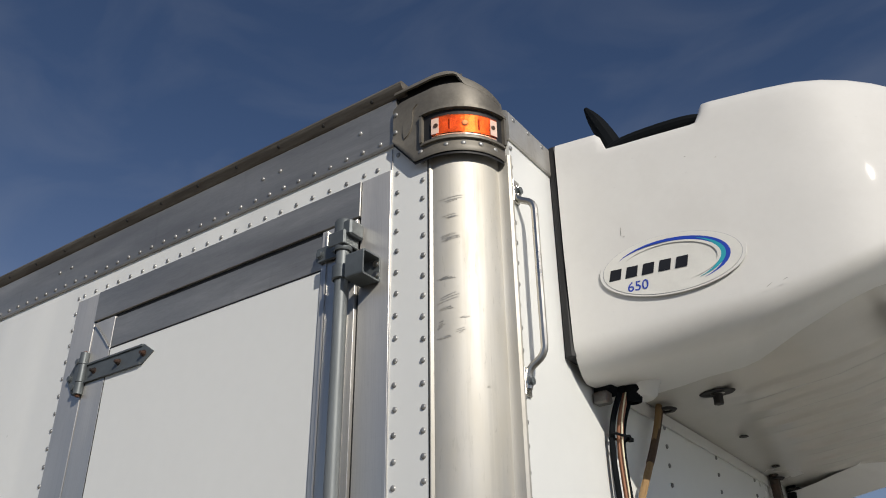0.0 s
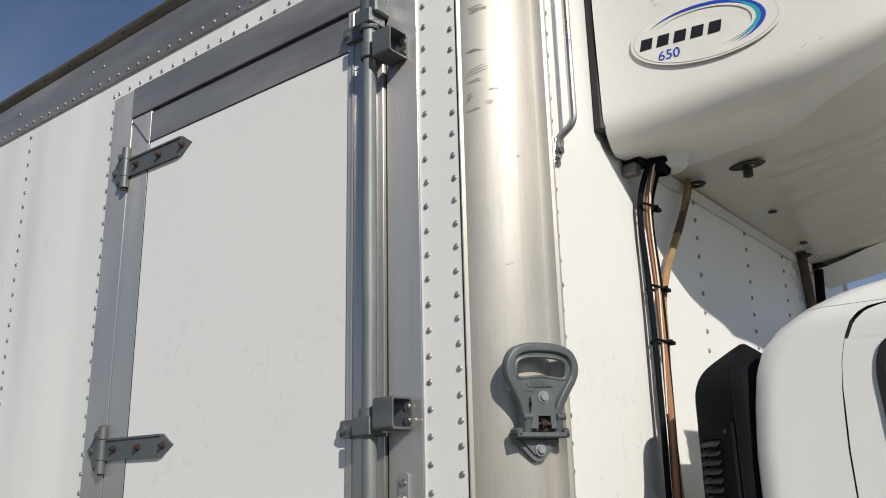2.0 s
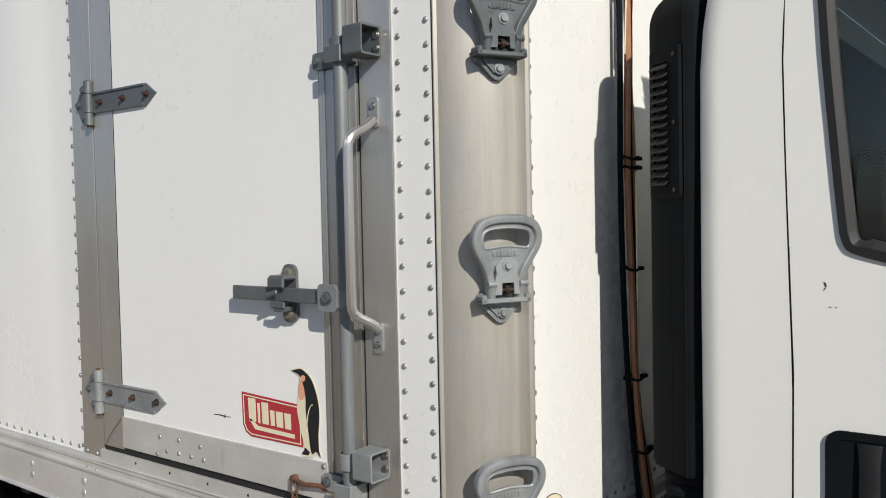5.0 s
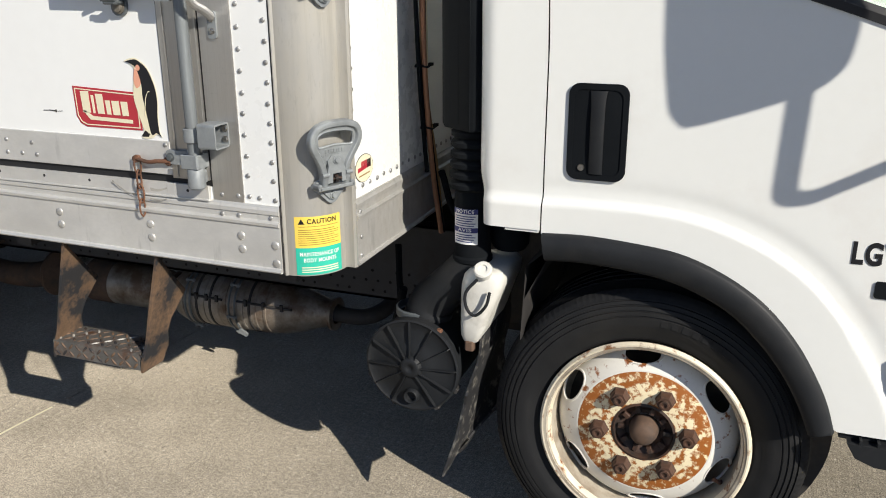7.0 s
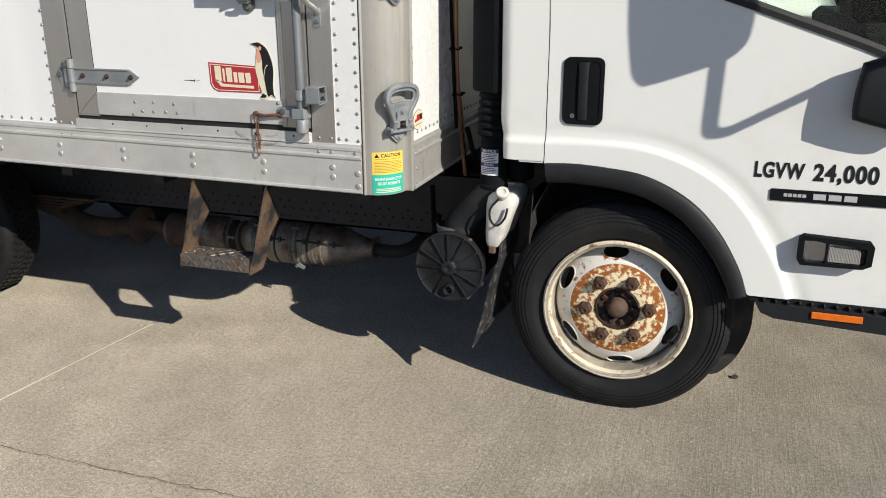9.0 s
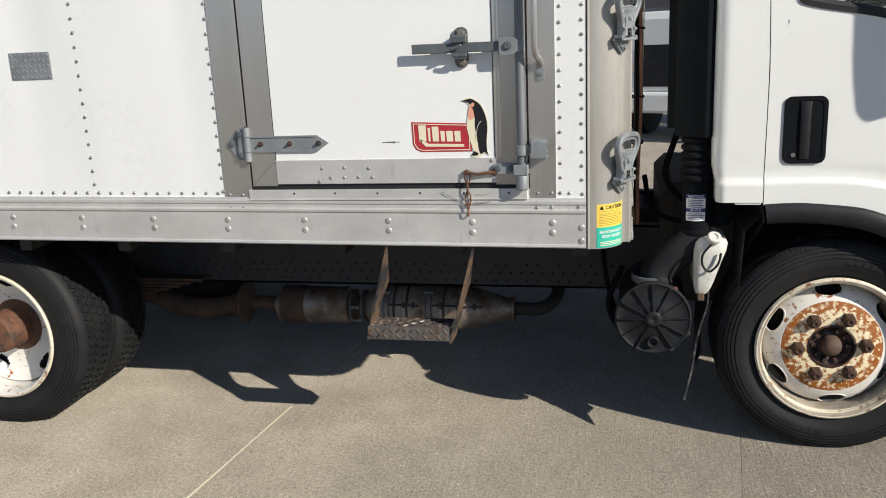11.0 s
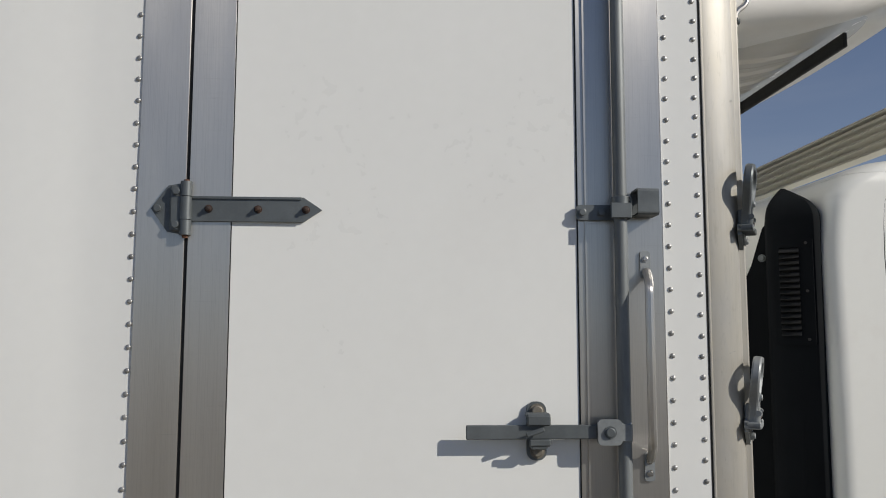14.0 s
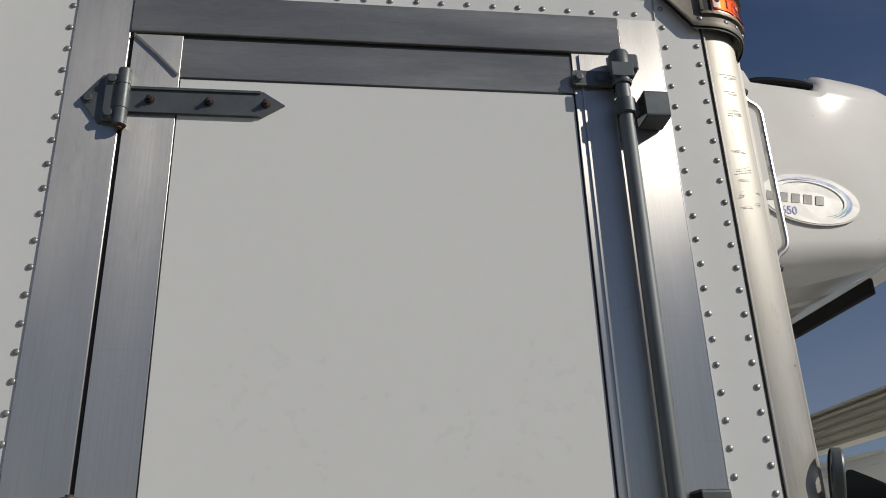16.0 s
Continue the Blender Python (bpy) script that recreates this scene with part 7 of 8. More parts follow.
part("body", bm, "bottle", bo, smooth=True, angle=0.8)
bm = bmesh.new()
mc = frame_at((0.306, 0.245, 0.776), (0.1, -0.65, 0.75))
lathe(bm, [(0.016, -0.02), (0.017, 0.0), (0.023, 0.001), (0.0235, 0.018), (0.020, 0.022), (0.012, 0.022), (0.011, 0.018), (0, 0.018)], mc, 20)
part("cap", bm, "bottle", bo, "ridged white cap", smooth=True)
bm = bmesh.new()
tube(bm, [(0.297, 0.222, 0.765), (0.270, 0.215, 0.730), (0.272, 0.214, 0.690), (0.295, 0.214, 0.672), (0.322, 0.216, 0.700), (0.330, 0.222, 0.735)], 0.0042, 7)
part("overflow_hose", bm, "blackm", bo, smooth=True)
bm = bmesh.new()
box(bm, 0.258, 0.282, 0.240, 0.262, 0.556, 0.586, 0.004)
part("outlet", bm, "axle", bo)

# ---- torn mud flap ----
mf = thing("mud_flap", (0.26, 0.22, 0.2), "torn black rubber mud flap behind the front wheel", "mud flap")
bm = bmesh.new()
rows = []
EDGE = spline([(0.300, 0.62, 0.262), (0.298, 0.54, 0.252), (0.278, 0.47, 0.245), (0.268, 0.43, 0.236), (0.262, 0.40, 0.240), (0.256, 0.36, 0.226), (0.248, 0.31, 0.212), (0.238, 0.27, 0.200), (0.228, 0.23, 0.186), (0.222, 0.208, 0.178)], 3)
for k, (x, z, y) in enumerate(EDGE):
    t = k / (len(EDGE) - 1)
    w = 0.30 - 0.05 * t
    rows.append([(x + 0.012 * math.sin(5 * j / 8 + 3 * t) * (j / 8) + 0.06 * t * (j / 8), y + (random.uniform(-0.004, 0.004) if j == 0 else 0) + w * j / 8, z + (0.11 * t ** 3) * j / 8) for j in range(9)])
grid(bm, rows)
thicken(bm, 0.006)
part("flap", bm, "flap", mf, smooth=True, angle=0.7)

# ---- rubber flap ahead of the front wheel ----
sf = thing("splash_flap", (1.1, 0.6, 0.06), "dark rubber splash flap beyond the front wheel", "splash flap")
bm = bmesh.new()
ol = spline([(0.98, 0.05), (1.06, 0.045), (1.11, 0.085), (1.15, 0.15), (1.178, 0.24), (1.182, 0.34), (1.175, 0.46), (1.05, 0.50), (0.98, 0.48)], 3)
prism(bm, ol, Matrix.Translation((0, 0.58, 0)) @ SIDE, 0.016)
part("sheet", bm, "under", sf, smooth=True)

# ---- side step ----
sp = thing("side_step", (-0.73, 0.05, 0.46), "rusty welded steel step hanging below the box", "step")


def bracket(xt, xb, ys):
    bm = bmesh.new()
    prof = [(0.0, 0.812), (0.06, 0.745), (0.145, 0.66), (0.095, 0.59), (0.088, 0.555), (0.10, 0.512), (0.085, 0.462), (0.0, 0.462), (-0.004, 0.50), (0.004, 0.55), (0.0, 0.66)]
    vs = []
    for th in (-0.004, 0.004):
        vs.append([bm.verts.new((xt + (xb - xt) * (0.81 - z) / 0.345 + th, y, z)) for y, z in prof])
    n = len(prof)
    for i in range(n):
        bm.faces.new((vs[0][i], vs[0][(i + 1) % n], vs[1][(i + 1) % n], vs[1][i]))
    bmesh.ops.triangle_fill(bm, use_beauty=True, edges=[e for e in bm.edges if all(v in vs[0] for v in e.verts)])
    bmesh.ops.triangle_fill(bm, use_beauty=True, edges=[e for e in bm.edges if all(v in vs[1] for v in e.verts)])
    return bm


for xt, xb in ((-0.784, -0.876), (-0.484, -0.577)):
    part("bracket", bracket(xt, xb, 0), "rustblack", sp, "rusty steel bracket")
bm = bmesh.new()
box(bm, -0.872, -0.580, 0.0, 0.10, 0.512, 0.518)
box(bm, -0.872, -0.580, -0.002, 0.004, 0.470, 0.516)
part("tread", bm, "tread", sp, "diamond plate tread with worn black paint")
for i in range(12):
    for j in range(4):
        bm = bmesh.new()
        lathe(bm, [(0.0125, 0), (0.006, 0.0025), (0, 0.003)], Matrix.Translation((-0.860 + 0.0242 * i, 0.015 + 0.023 * j, 0.518)) @ pose(0, 0, 0, 0, 0, 45 if (i + j) % 2 else -45) @ Matrix.Diagonal((1, 0.32, 1, 1)), 8)
        part("tread_bump", bm, "rustblack" if (i * 7 + j * 3) % 5 else "scuff", sp)
    for j in range(2):
        bm = bmesh.new()
        lathe(bm, [(0.0125, 0), (0.006, 0.0025), (0, 0.003)], Matrix.Translation((-0.860 + 0.0242 * i, -0.002, 0.482 + 0.021 * j)) @ pose(0, 0, 0, 90, 0, 0) @ pose(0, 0, 0, 0, 0, 45 if (i + j) % 2 else -45) @ Matrix.Diagonal((1, 0.32, 1, 1)), 8)
        part("tread_bump", bm, "rustblack", sp)

# ---- chassis ----
ch = thing("chassis_frame", (-2.0, 1.2, 0.5), "grimy black steel chassis frame under the box", "chassis")


def frame_rail(y, d):
    bm = bmesh.new()
    box(bm, -5.6, 1.6, y, y + 0.008, 0.425, 0.70)
    box(bm, -5.6, 1.6, y, y + d, 0.692, 0.70)
    box(bm, -5.6, 1.6, y, y + d, 0.425, 0.433)
    return bm


part("frame_rail", frame_rail(0.80, 0.06), "chassis", ch)
part("frame_rail", frame_rail(1.63, -0.06), "under", ch)
for x in (-4.5, -3.2, -1.75, -0.55, 0.2):
    part("cross_member", boxes((x, x + 0.09, 0.81, 1.63, 0.44, 0.68)), "under", ch)
for x in [-5.2 + 0.42 * k for k in range(13)]:
    part("floor_beam", boxes((x, x + 0.05, 0.05, 2.37, 0.768, 0.83)), "under", ch)
part("long_sill", boxes((-5.6, -0.1, 0.80, 0.87, 0.70, 0.83)), "axle", ch)
bm = bmesh.new()
for i in range(52):
    for j in range(3):
        if (i * 7 + j * 5) % 11 < 7 or j == 1:
            lathe(bm, [(0.0055, 0), (0, 0.0)], frame_at((-2.2 + 0.045 * i + (0.02 if j == 1 else 0), 0.799, 0.452 + 0.036 * j), OUT), 8)
hol = part("rail_hole", bm, "void", ch)
tagged(hol, kind="stuff")
part("engine_block", boxes((0.15, 1.4, 0.75, 1.7, 0.38, 0.88), bevel=0.05), "under", ch)
part("gearbox", boxes((-0.75, 0.15, 1.0, 1.45, 0.40, 0.72), bevel=0.06), "under", ch)
part("front_bulkhead", boxes((0.36, 0.40, 0.50, 2.1, 0.62, 0.92)), "under", ch)
bm = bmesh.new()
rod(bm, (-2.5, 0.25, 0.395), (-2.5, 2.2, 0.395), 0.06, 16)
lathe(bm, [(0, -0.2), (0.1, -0.18), (0.17, -0.08), (0.19, 0), (0.17, 0.08), (0.1, 0.18), (0, 0.2)], frame_at((-2.5, 1.22, 0.40), (1, 0, 0)), 20)
lathe(bm, [(0, 0), (0.10, 0), (0.10, 0.12), (0.06, 0.2), (0, 0.2)], frame_at((-2.36, 1.22, 0.40), (1, 0, 0)), 16)
part("rear_axle", bm, "axle", ch, "rust-brown rear axle", smooth=True)
bm = bmesh.new()
rod(bm, (-2.2, 1.22, 0.42), (-0.7, 1.22, 0.52), 0.045, 16)
part("drive_shaft", bm, "axle", ch, smooth=True)
for y in (0.70,):
    for k in range(5):
        part("leaf_spring", boxes((-2.5 - 0.62 + 0.06 * k, -2.5 + 0.62 - 0.06 * k, y, y + 0.07, 0.455 - 0.016 * k, 0.467 - 0.016 * k)), "axle", ch)
bm = bmesh.new()
tube(bm, [(-2.45, 0.86, 0.40), (-2.25, 0.87, 0.34), (-2.08, 0.885, 0.275), (-1.93, 0.905, 0.262), (-1.82, 0.915, 0.282), (-1.76, 0.915, 0.290)], lambda t: 0.040 + 0.022 * t, 16)
part("tail_pipe", bm, "axle", ch, "rust-brown tail pipe", smooth=True)
bm = bmesh.new()
lathe(bm, [(0.05, -0.035), (0.088, -0.030), (0.098, -0.018), (0.098, -0.006), (0.085, 0.0), (0.060, 0.012), (0.034, 0.03), (0.030, 0.18)], frame_at((-1.76, 0.915, 0.290), (1, 0, 0)), 24)
part("pipe_flange", bm, "axle", ch, smooth=True)

ex = thing("exhaust", (-1.0, 0.9, 0.2), "dull steel exhaust silencer with clamp bands", "exhaust")
mx = frame_at((-1.62, 0.915, 0.288), (1, 0, 0)) @ Matrix.Diagonal((0.83, 0.83, 1, 1))
bm = bmesh.new()
lathe(bm, [(0, 0), (0.04, 0), (0.045, 0.02), (0.10, 0.03), (0.106, 0.045), (0.106, 0.36), (0.10, 0.375), (0.06, 0.385)], mx, 36)
part("rear_can", bm, "muffler", ex, "cylindrical steel can", smooth=True)
bm = bmesh.new()
lathe(bm, [(0.106, 0.05), (0.107, 0.06), (0.107, 0.165), (0.106, 0.17)], mx @ Matrix.Diagonal((1.01, 1.01, 1, 1)), 36)
part("rust_sleeve", bm, "axle", ex, smooth=True)
bm = bmesh.new()
lathe(bm, [(0.055, 0.37), (0.09, 0.385), (0.092, 0.40), (0.055, 0.41), (0.055, 0.43), (0.088, 0.44), (0.09, 0.452), (0.055, 0.46)], mx, 30)
part("flange", bm, "axle", ex, smooth=True)
bm = bmesh.new()
prof = [(0.06, 0.45), (0.085, 0.47), (0.115, 0.50), (0.128, 0.53), (0.130, 0.56), (0.137, 0.565), (0.137, 0.585), (0.130, 0.59), (0.130, 0.70), (0.1315, 0.702), (0.1315, 0.708), (0.130, 0.71), (0.130, 0.755), (0.138, 0.76), (0.138, 0.782), (0.130, 0.787), (0.128, 0.86), (0.1295, 0.862), (0.1295, 0.868), (0.127, 0.87), (0.122, 0.95), (0.10, 1.02), (0.075, 1.08), (0.060, 1.12), (0.060, 1.135), (0.075, 1.138), (0.075, 1.150), (0.045, 1.152)]
lathe(bm, prof, mx, 44)
part("front_can", bm, "muffler", ex, "banded steel silencer", smooth=True, angle=0.5)
bm = bmesh.new()
tube(bm, [(-0.475, 0.915, 0.288), (-0.36, 0.92, 0.29), (-0.30, 0.99, 0.31), (-0.28, 1.10, 0.36)], 0.030, 14)
part("down_pipe", bm, "under", ex, smooth=True)
for h in (0.545, 0.61, 0.64, 0.67, 0.735, 0.81, 0.84, 0.905):
    bm = bmesh.new()
    r = lerp_line([(0.5, 0.115), (0.53, 0.128), (0.56, 0.130), (0.86, 0.128), (0.95, 0.122)], h)
    lathe(bm, [(r, h - 0.006), (r + 0.004, h - 0.004), (r + 0.004, h + 0.004), (r, h + 0.006)], mx, 40)
    part("band", bm, "under" if h in (0.61, 0.67, 0.84) else "muffler", ex, smooth=True)
for h, r in ((0.565, 0.1150), (0.585, 0.1150), (0.758, 0.1155), (0.783, 0.1155), (0.392, 0.078), (0.446, 0.077)):
    bm = bmesh.new()
    x = -1.62 + h
    tube(bm, [(x, 0.915 - r * math.cos(a), 0.288 + r * math.sin(a)) for a in [radians(-70 + 14 * k) for k in range(11)]], 0.0042, 6, steps=2)
    part("clamp_strap", bm, "galv", ex, smooth=True)
for h, a in ((0.575, -62), (0.575, 48), (0.771, -60), (0.771, -10), (0.771, 50), (0.42, 10), (0.42, -40)):
    r = 0.120 if h > 0.5 else 0.085
    y, z = 0.915 - r * math.cos(radians(a)), 0.288 + r * math.sin(radians(a))
    bm = bmesh.new()
    rod(bm, (-1.62 + h - 0.020, y, z), (-1.62 + h + 0.020, y, z), 0.0045, 8)
    for dx in (-0.014, 0.012):
        bolt_head(bm, (-1.62 + h + dx, y, z), (1, 0, 0), 0.007, 0.006)
    part("clamp_bolt", bm, "galv_l", ex, smooth=True)
for x0, x1, lift in ((-1.03, -0.895, 0.040), (-0.83, -0.60, 0.040)):
    bm = bmesh.new()
    rod(bm, (x0, 0.915 - 0.105, 0.288 + lift), (x1, 0.915 - 0.103, 0.288 + lift - 0.004), 0.0048, 8)
    for k in range(3):
        x = x0 + (x1 - x0) * (k + 0.5) / 3
        box(bm, x - 0.006, x + 0.006, 0.803, 0.812, 0.288 + lift - 0.014, 0.288 + lift + 0.012, 0.001)
    part("shield_seam", bm, "under", ex, "dark seam of the heat shield")
bm = bmesh.new()
prism(bm, [(0, 0), (0.02, 0.012), (0.05, -0.004), (0.045, -0.016), (0.015, -0.006)], Matrix.Translation((-0.845, 0.81, 0.205)) @ SIDE, 0.01)
part("torn_foil", bm, "galv_l", ex)

# ---- hoses on the front wall ----
hb = thing("hose_bundle", (0.06, 0.52, 1.0), "bundle of copper and black hoses tied along the front wall", "hoses")
H0 = FX + 0.02


def hose(pts, r, mat, name="hose"):
    bm = bmesh.new()
    tube(bm, pts, r, 8, steps=8)
    part(name, bm, mat, hb, smooth=True)


def run(off, x, top, bottom, r, mat, name="hose", lead=()):
    """A hose that keeps its place in the bundle between two heights."""
    pts = list(lead)
    for k, z in enumerate((2.40, 2.2, 1.95, 1.7, 1.45, 1.2, 0.95, 0.75)):
        if bottom <= z <= top:
            mid = lerp_line([(0.75, 0.61), (0.95, 0.552), (1.2, 0.488), (1.45, 0.474), (1.7, 0.469), (1.95, 0.462), (2.2, 0.463), (2.4, 0.464)], z)
            pts.append((H0 + x + 0.004 * math.sin(5 * off * 100 + 2.1 * k), mid + off + 0.002 * math.sin(3.3 * k + 70 * off), z))
    hose(pts, r, mat, name)


run(-0.004, 0.016, 2.4, 0.7, 0.0075, "copper", lead=[(0.09, 0.475, 2.54)])
run(0.010, 0.012, 2.4, 0.7, 0.0095, "black", lead=[(0.09, 0.492, 2.53)])
run(-0.017, 0.004, 2.4, 0.9, 0.0065, "black", lead=[(0.08, 0.455, 2.52)])
run(-0.012, 0.020, 2.4, 1.9, 0.0018, "cream", "wire", lead=[(0.088, 0.465, 2.53)])
run(0.002, 0.026, 1.75, 1.2, 0.0022, "cream", "wire")
run(0.028, 0.006, 2.0, 0.7, 0.0085, "tanhose", lead=[(0.045, 0.735, 2.535), (H0 + 0.005, 0.70, 2.476), (H0 + 0.005, 0.65, 2.402), (H0 + 0.005, 0.592, 2.33), (H0 + 0.005, 0.545, 2.268), (H0 + 0.005, 0.508, 2.19), (H0 + 0.006, 0.500, 2.10)])
# brown top of the tan hose, with the shade under the unit painted in
hose([(0.045, 0.735, 2.520), (H0 + 0.005, 0.70, 2.470), (H0 + 0.005, 0.65, 2.402), (H0 + 0.005, 0.625, 2.372)], 0.0095, "axle")
hose([(0.05, 1.66, 2.545), (H0, 1.72, 2.40), (H0, 1.80, 2.2), (H0, 1.86, 1.9)], 0.016, "axle")
hose([(0.05, 1.86, 2.545), (H0, 1.86, 2.40), (H0, 1.85, 2.2), (H0, 1.85, 1.8)], 0.016, "black")
for z, y in ((2.395, 0.462), (2.215, 0.470), (2.10, 0.467), (1.73, 0.473), (1.71, 0.473), (1.49, 0.478), (1.25, 0.490), (1.08, 0.525)):
    bm = bmesh.new()
    pts = [(H0 + 0.010 + 0.020 * math.cos(a), y + 0.026 * math.sin(a), z + 0.003 * math.sin(3 * a)) for a in [k * math.pi / 6 for k in range(12)]]
    tube(bm, pts, 0.003, 5, closed=True, steps=2)
    box(bm, H0 + 0.014, H0 + 0.026, y + 0.018, y + 0.038, z - 0.004, z + 0.004, 0.001)
    part("cable_tie", bm, "black", hb, smooth=True)
for y in (0.48, 0.75, 1.66, 1.86):
    bm = bmesh.new()
    lathe(bm, [(0.018, 0), (0.024, -0.003), (0.02, -0.007), (0.010, -0.007)], Matrix.Translation((0.06, y, 2.530)), 14)
    part("grommet", bm, "under", hb, smooth=True)

# cables and pipes in the gap under the cab
cl = thing("cable_loom", (0.2, 0.5, 0.7), "black cables hanging behind the cab", "cables")
for pts, r in (([(0.20, 0.62, 1.1), (0.16, 0.60, 0.95), (0.22, 0.62, 0.85), (0.34, 0.66, 0.8)], 0.012), ([(0.08, 0.55, 0.95), (0.12, 0.6, 0.8), (0.3, 0.62, 0.74)], 0.01), ([(0.0, 0.45, 0.62), (-0.05, 0.5, 0.45), (0.02, 0.5, 0.33), (0.05, 0.55, 0.42)], 0.012), ([(-0.08, 0.6, 0.7), (-0.05, 0.55, 0.5), (0.02, 0.5, 0.3)], 0.01)):
    bm = bmesh.new()
    tube(bm, pts, r, 7)
    part("cable", bm, "black", cl, smooth=True)
tk = thing("fluid_tank", (0.33, 0.4, 0.8), "black plastic canister behind the intake pipe", "tank")
bm = bmesh.new()
lathe(bm, [(0, 0.78), (0.04, 0.785), (0.05, 0.80), (0.05, 0.90), (0.045, 1.05), (0.03, 1.08), (0, 1.08)], Matrix.Translation((0.335, 0.38, 0.02)), 20)
part("body", bm, "black", tk, smooth=True)

# ---- wheels ----
def wheel_mesh(at, rear=False, group=""):
    """A truck wheel whose outer face looks along -y; at is the middle of the tyre's outer sidewall plane."""
    x, y, z = at
    m = Matrix.Translation((x, y, z)) @ pose(0, 0, 0, 90, 0, 0)  # z of the lathe looks towards -y
    R = 0.392 if not rear else 0.400
    K, dh = (R / 0.402, 0.020) if not rear else (1.0, 0.0)
    bm = bmesh.new()
    if rear:
        lathe(bm, [(0.258, -0.05), (0.262, 0.0), (0.270, 0.010), (0.264, 0.016), (0.252, 0.012), (0.246, -0.005), (0.243, -0.06), (0.240, -0.13), (0.215, -0.15)], m, 72)
    else:
        lathe(bm, [(r * 0.957, h + dh) for r, h in ((0.255, -0.20), (0.258, -0.03), (0.262, 0.0), (0.270, 0.011), (0.264, 0.018), (0.252, 0.016), (0.246, 0.004), (0.2435, -0.02), (0.2415, -0.10), (0.220, -0.125))], m, 96)
    # front rim barrel uses the dirtier paint that is also darkened for shade
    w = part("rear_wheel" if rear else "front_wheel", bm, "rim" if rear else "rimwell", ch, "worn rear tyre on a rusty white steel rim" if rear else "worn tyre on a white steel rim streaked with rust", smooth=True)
    bm = bmesh.new()
    prof = [(0.262, -0.010), (0.266, 0.000), (0.275, 0.004), (0.290, 0.006), (0.300, 0.013), (0.318, 0.016), (0.332, 0.0165), (0.333, 0.0130), (0.336, 0.0130), (0.337, 0.0160), (0.346, 0.0150), (0.347, 0.0110), (0.350, 0.0105), (0.351, 0.0135), (0.359, 0.0115), (0.360, 0.0070), (0.363, 0.0065), (0.364, 0.0095), (0.371, 0.0065), (0.372, 0.0020), (0.375, 0.0010), (0.376, 0.0040), (0.384, -0.0010), (0.388, -0.004), (0.396, -0.016), (R, -0.028)]
    grooves = []
    for k in range(4):
        g = -0.06 - 0.036 * k
        grooves += [(R + 0.002, g + 0.006), (R - 0.010, g + 0.004), (R - 0.010, g - 0.004), (R + 0.002, g - 0.006)]
    prof = [(r * K if r < 0.4 and not rear else r, h) for r, h in prof] + grooves + [(R, -0.192), (0.396, -0.204), (0.37, -0.222), (0.33, -0.236), (0.29, -0.228), (0.262, -0.21)]
    prof = [(r, h + dh) for r, h in prof]
    seg = 96 if rear else 432
    lathe(bm, prof, m, seg)
    if not rear:
        # fine moulded serrations round the shoulder
        bm.verts.ensure_lookup_table()
        for i, v in enumerate(bm.verts):
            r = prof[i // seg][0]
            if 0.380 * K < r < 0.397 * K and i % 3 == 0:
                v.co = m @ (m.inverted() @ v.co - Vector((0, 0, 0.0026)))
    for v in bm.verts:
        if v.co.z < 0.012:
            d = v.co.y - (y + 0.11)
            v.co.y += min(0.010, (0.012 - v.co.z) * 0.5) * (1 if d > 0 else -1)
            v.co.z = 0.012 + (v.co.z - 0.012) * 0.25
    tyre = part("tyre", bm, "rubber", w, "cracked black truck tyre", smooth=True, angle=0.8)
    if not rear:
        for k in range(16):
            a = 52 + 4.6 * k if k < 8 else 232 + 4.6 * (k - 8)
            part("sidewall_letter", box(bmesh.new(), 0.306, 0.324, -0.008, 0.008, 0.012 + dh, 0.0172 + dh, 0.0005, m @ pose(0, 0, 0, 0, 0, a)), "rubber", tyre)
    if rear:
        bm = bmesh.new()
        n = 72
        for k in range(n):
            a = 2 * math.pi * k / n
            for j, yy in enumerate((-0.045, -0.085, -0.125, -0.165)):
                mm = m @ pose(0, 0, 0, 0, 0, math.degrees(a) + (2.5 if j % 2 else 0)) @ Matrix.Translation((R + 0.001, 0, yy)) @ pose(0, 0, 0, 22 if j % 2 else -22, 0, 0)
                box(bm, -0.004, 0.007, -0.011, 0.011, -0.013, 0.013, 0, mm)
        tb = part("tread_block", bm, "rubber", w)
        tagged(tb, kind="stuff")
    if rear:
        bm = bmesh.new()
        ns = 120
        fine = spline([(0.236, -0.085), (0.222, -0.105), (0.20, -0.120), (0.17, -0.130), (0.14, -0.133), (0.11, -0.133)], 4)
        rings = [[bm.verts.new(m @ Vector((r * math.cos(2 * math.pi * k / ns), r * math.sin(2 * math.pi * k / ns), h))) for k in range(ns)] for r, h in fine]
        for i in range(len(rings) - 1):
            for k in range(ns):
                r, a = (fine[i][0] + fine[i + 1][0]) / 2, 2 * math.pi * (k + 0.5) / ns
                d = min(abs((a - radians(72 * q + 20) + math.pi) % (2 * math.pi) - math.pi) for q in range(5))
                if (d * 0.192 / 0.045) ** 2 + ((r - 0.197) / 0.026) ** 2 >= 1:
                    bm.faces.new((rings[i][k], rings[i][(k + 1) % ns], rings[i + 1][(k + 1) % ns], rings[i + 1][k]))
        part("disc", bm, "rim", w, "dished white wheel disc", smooth=True)
        bm = bmesh.new()
        lathe(bm, [(0.23, -0.17), (0.05, -0.17)], m, 32)
        part("brake_drum", bm, "under", w)
        bm = bmesh.new()
        lathe(bm, [(0.115, -0.135), (0.105, -0.125), (0.085, -0.12), (0.080, -0.01), (0.066, 0.004), (0.05, 0.006), (0, 0.006)], m, 32)
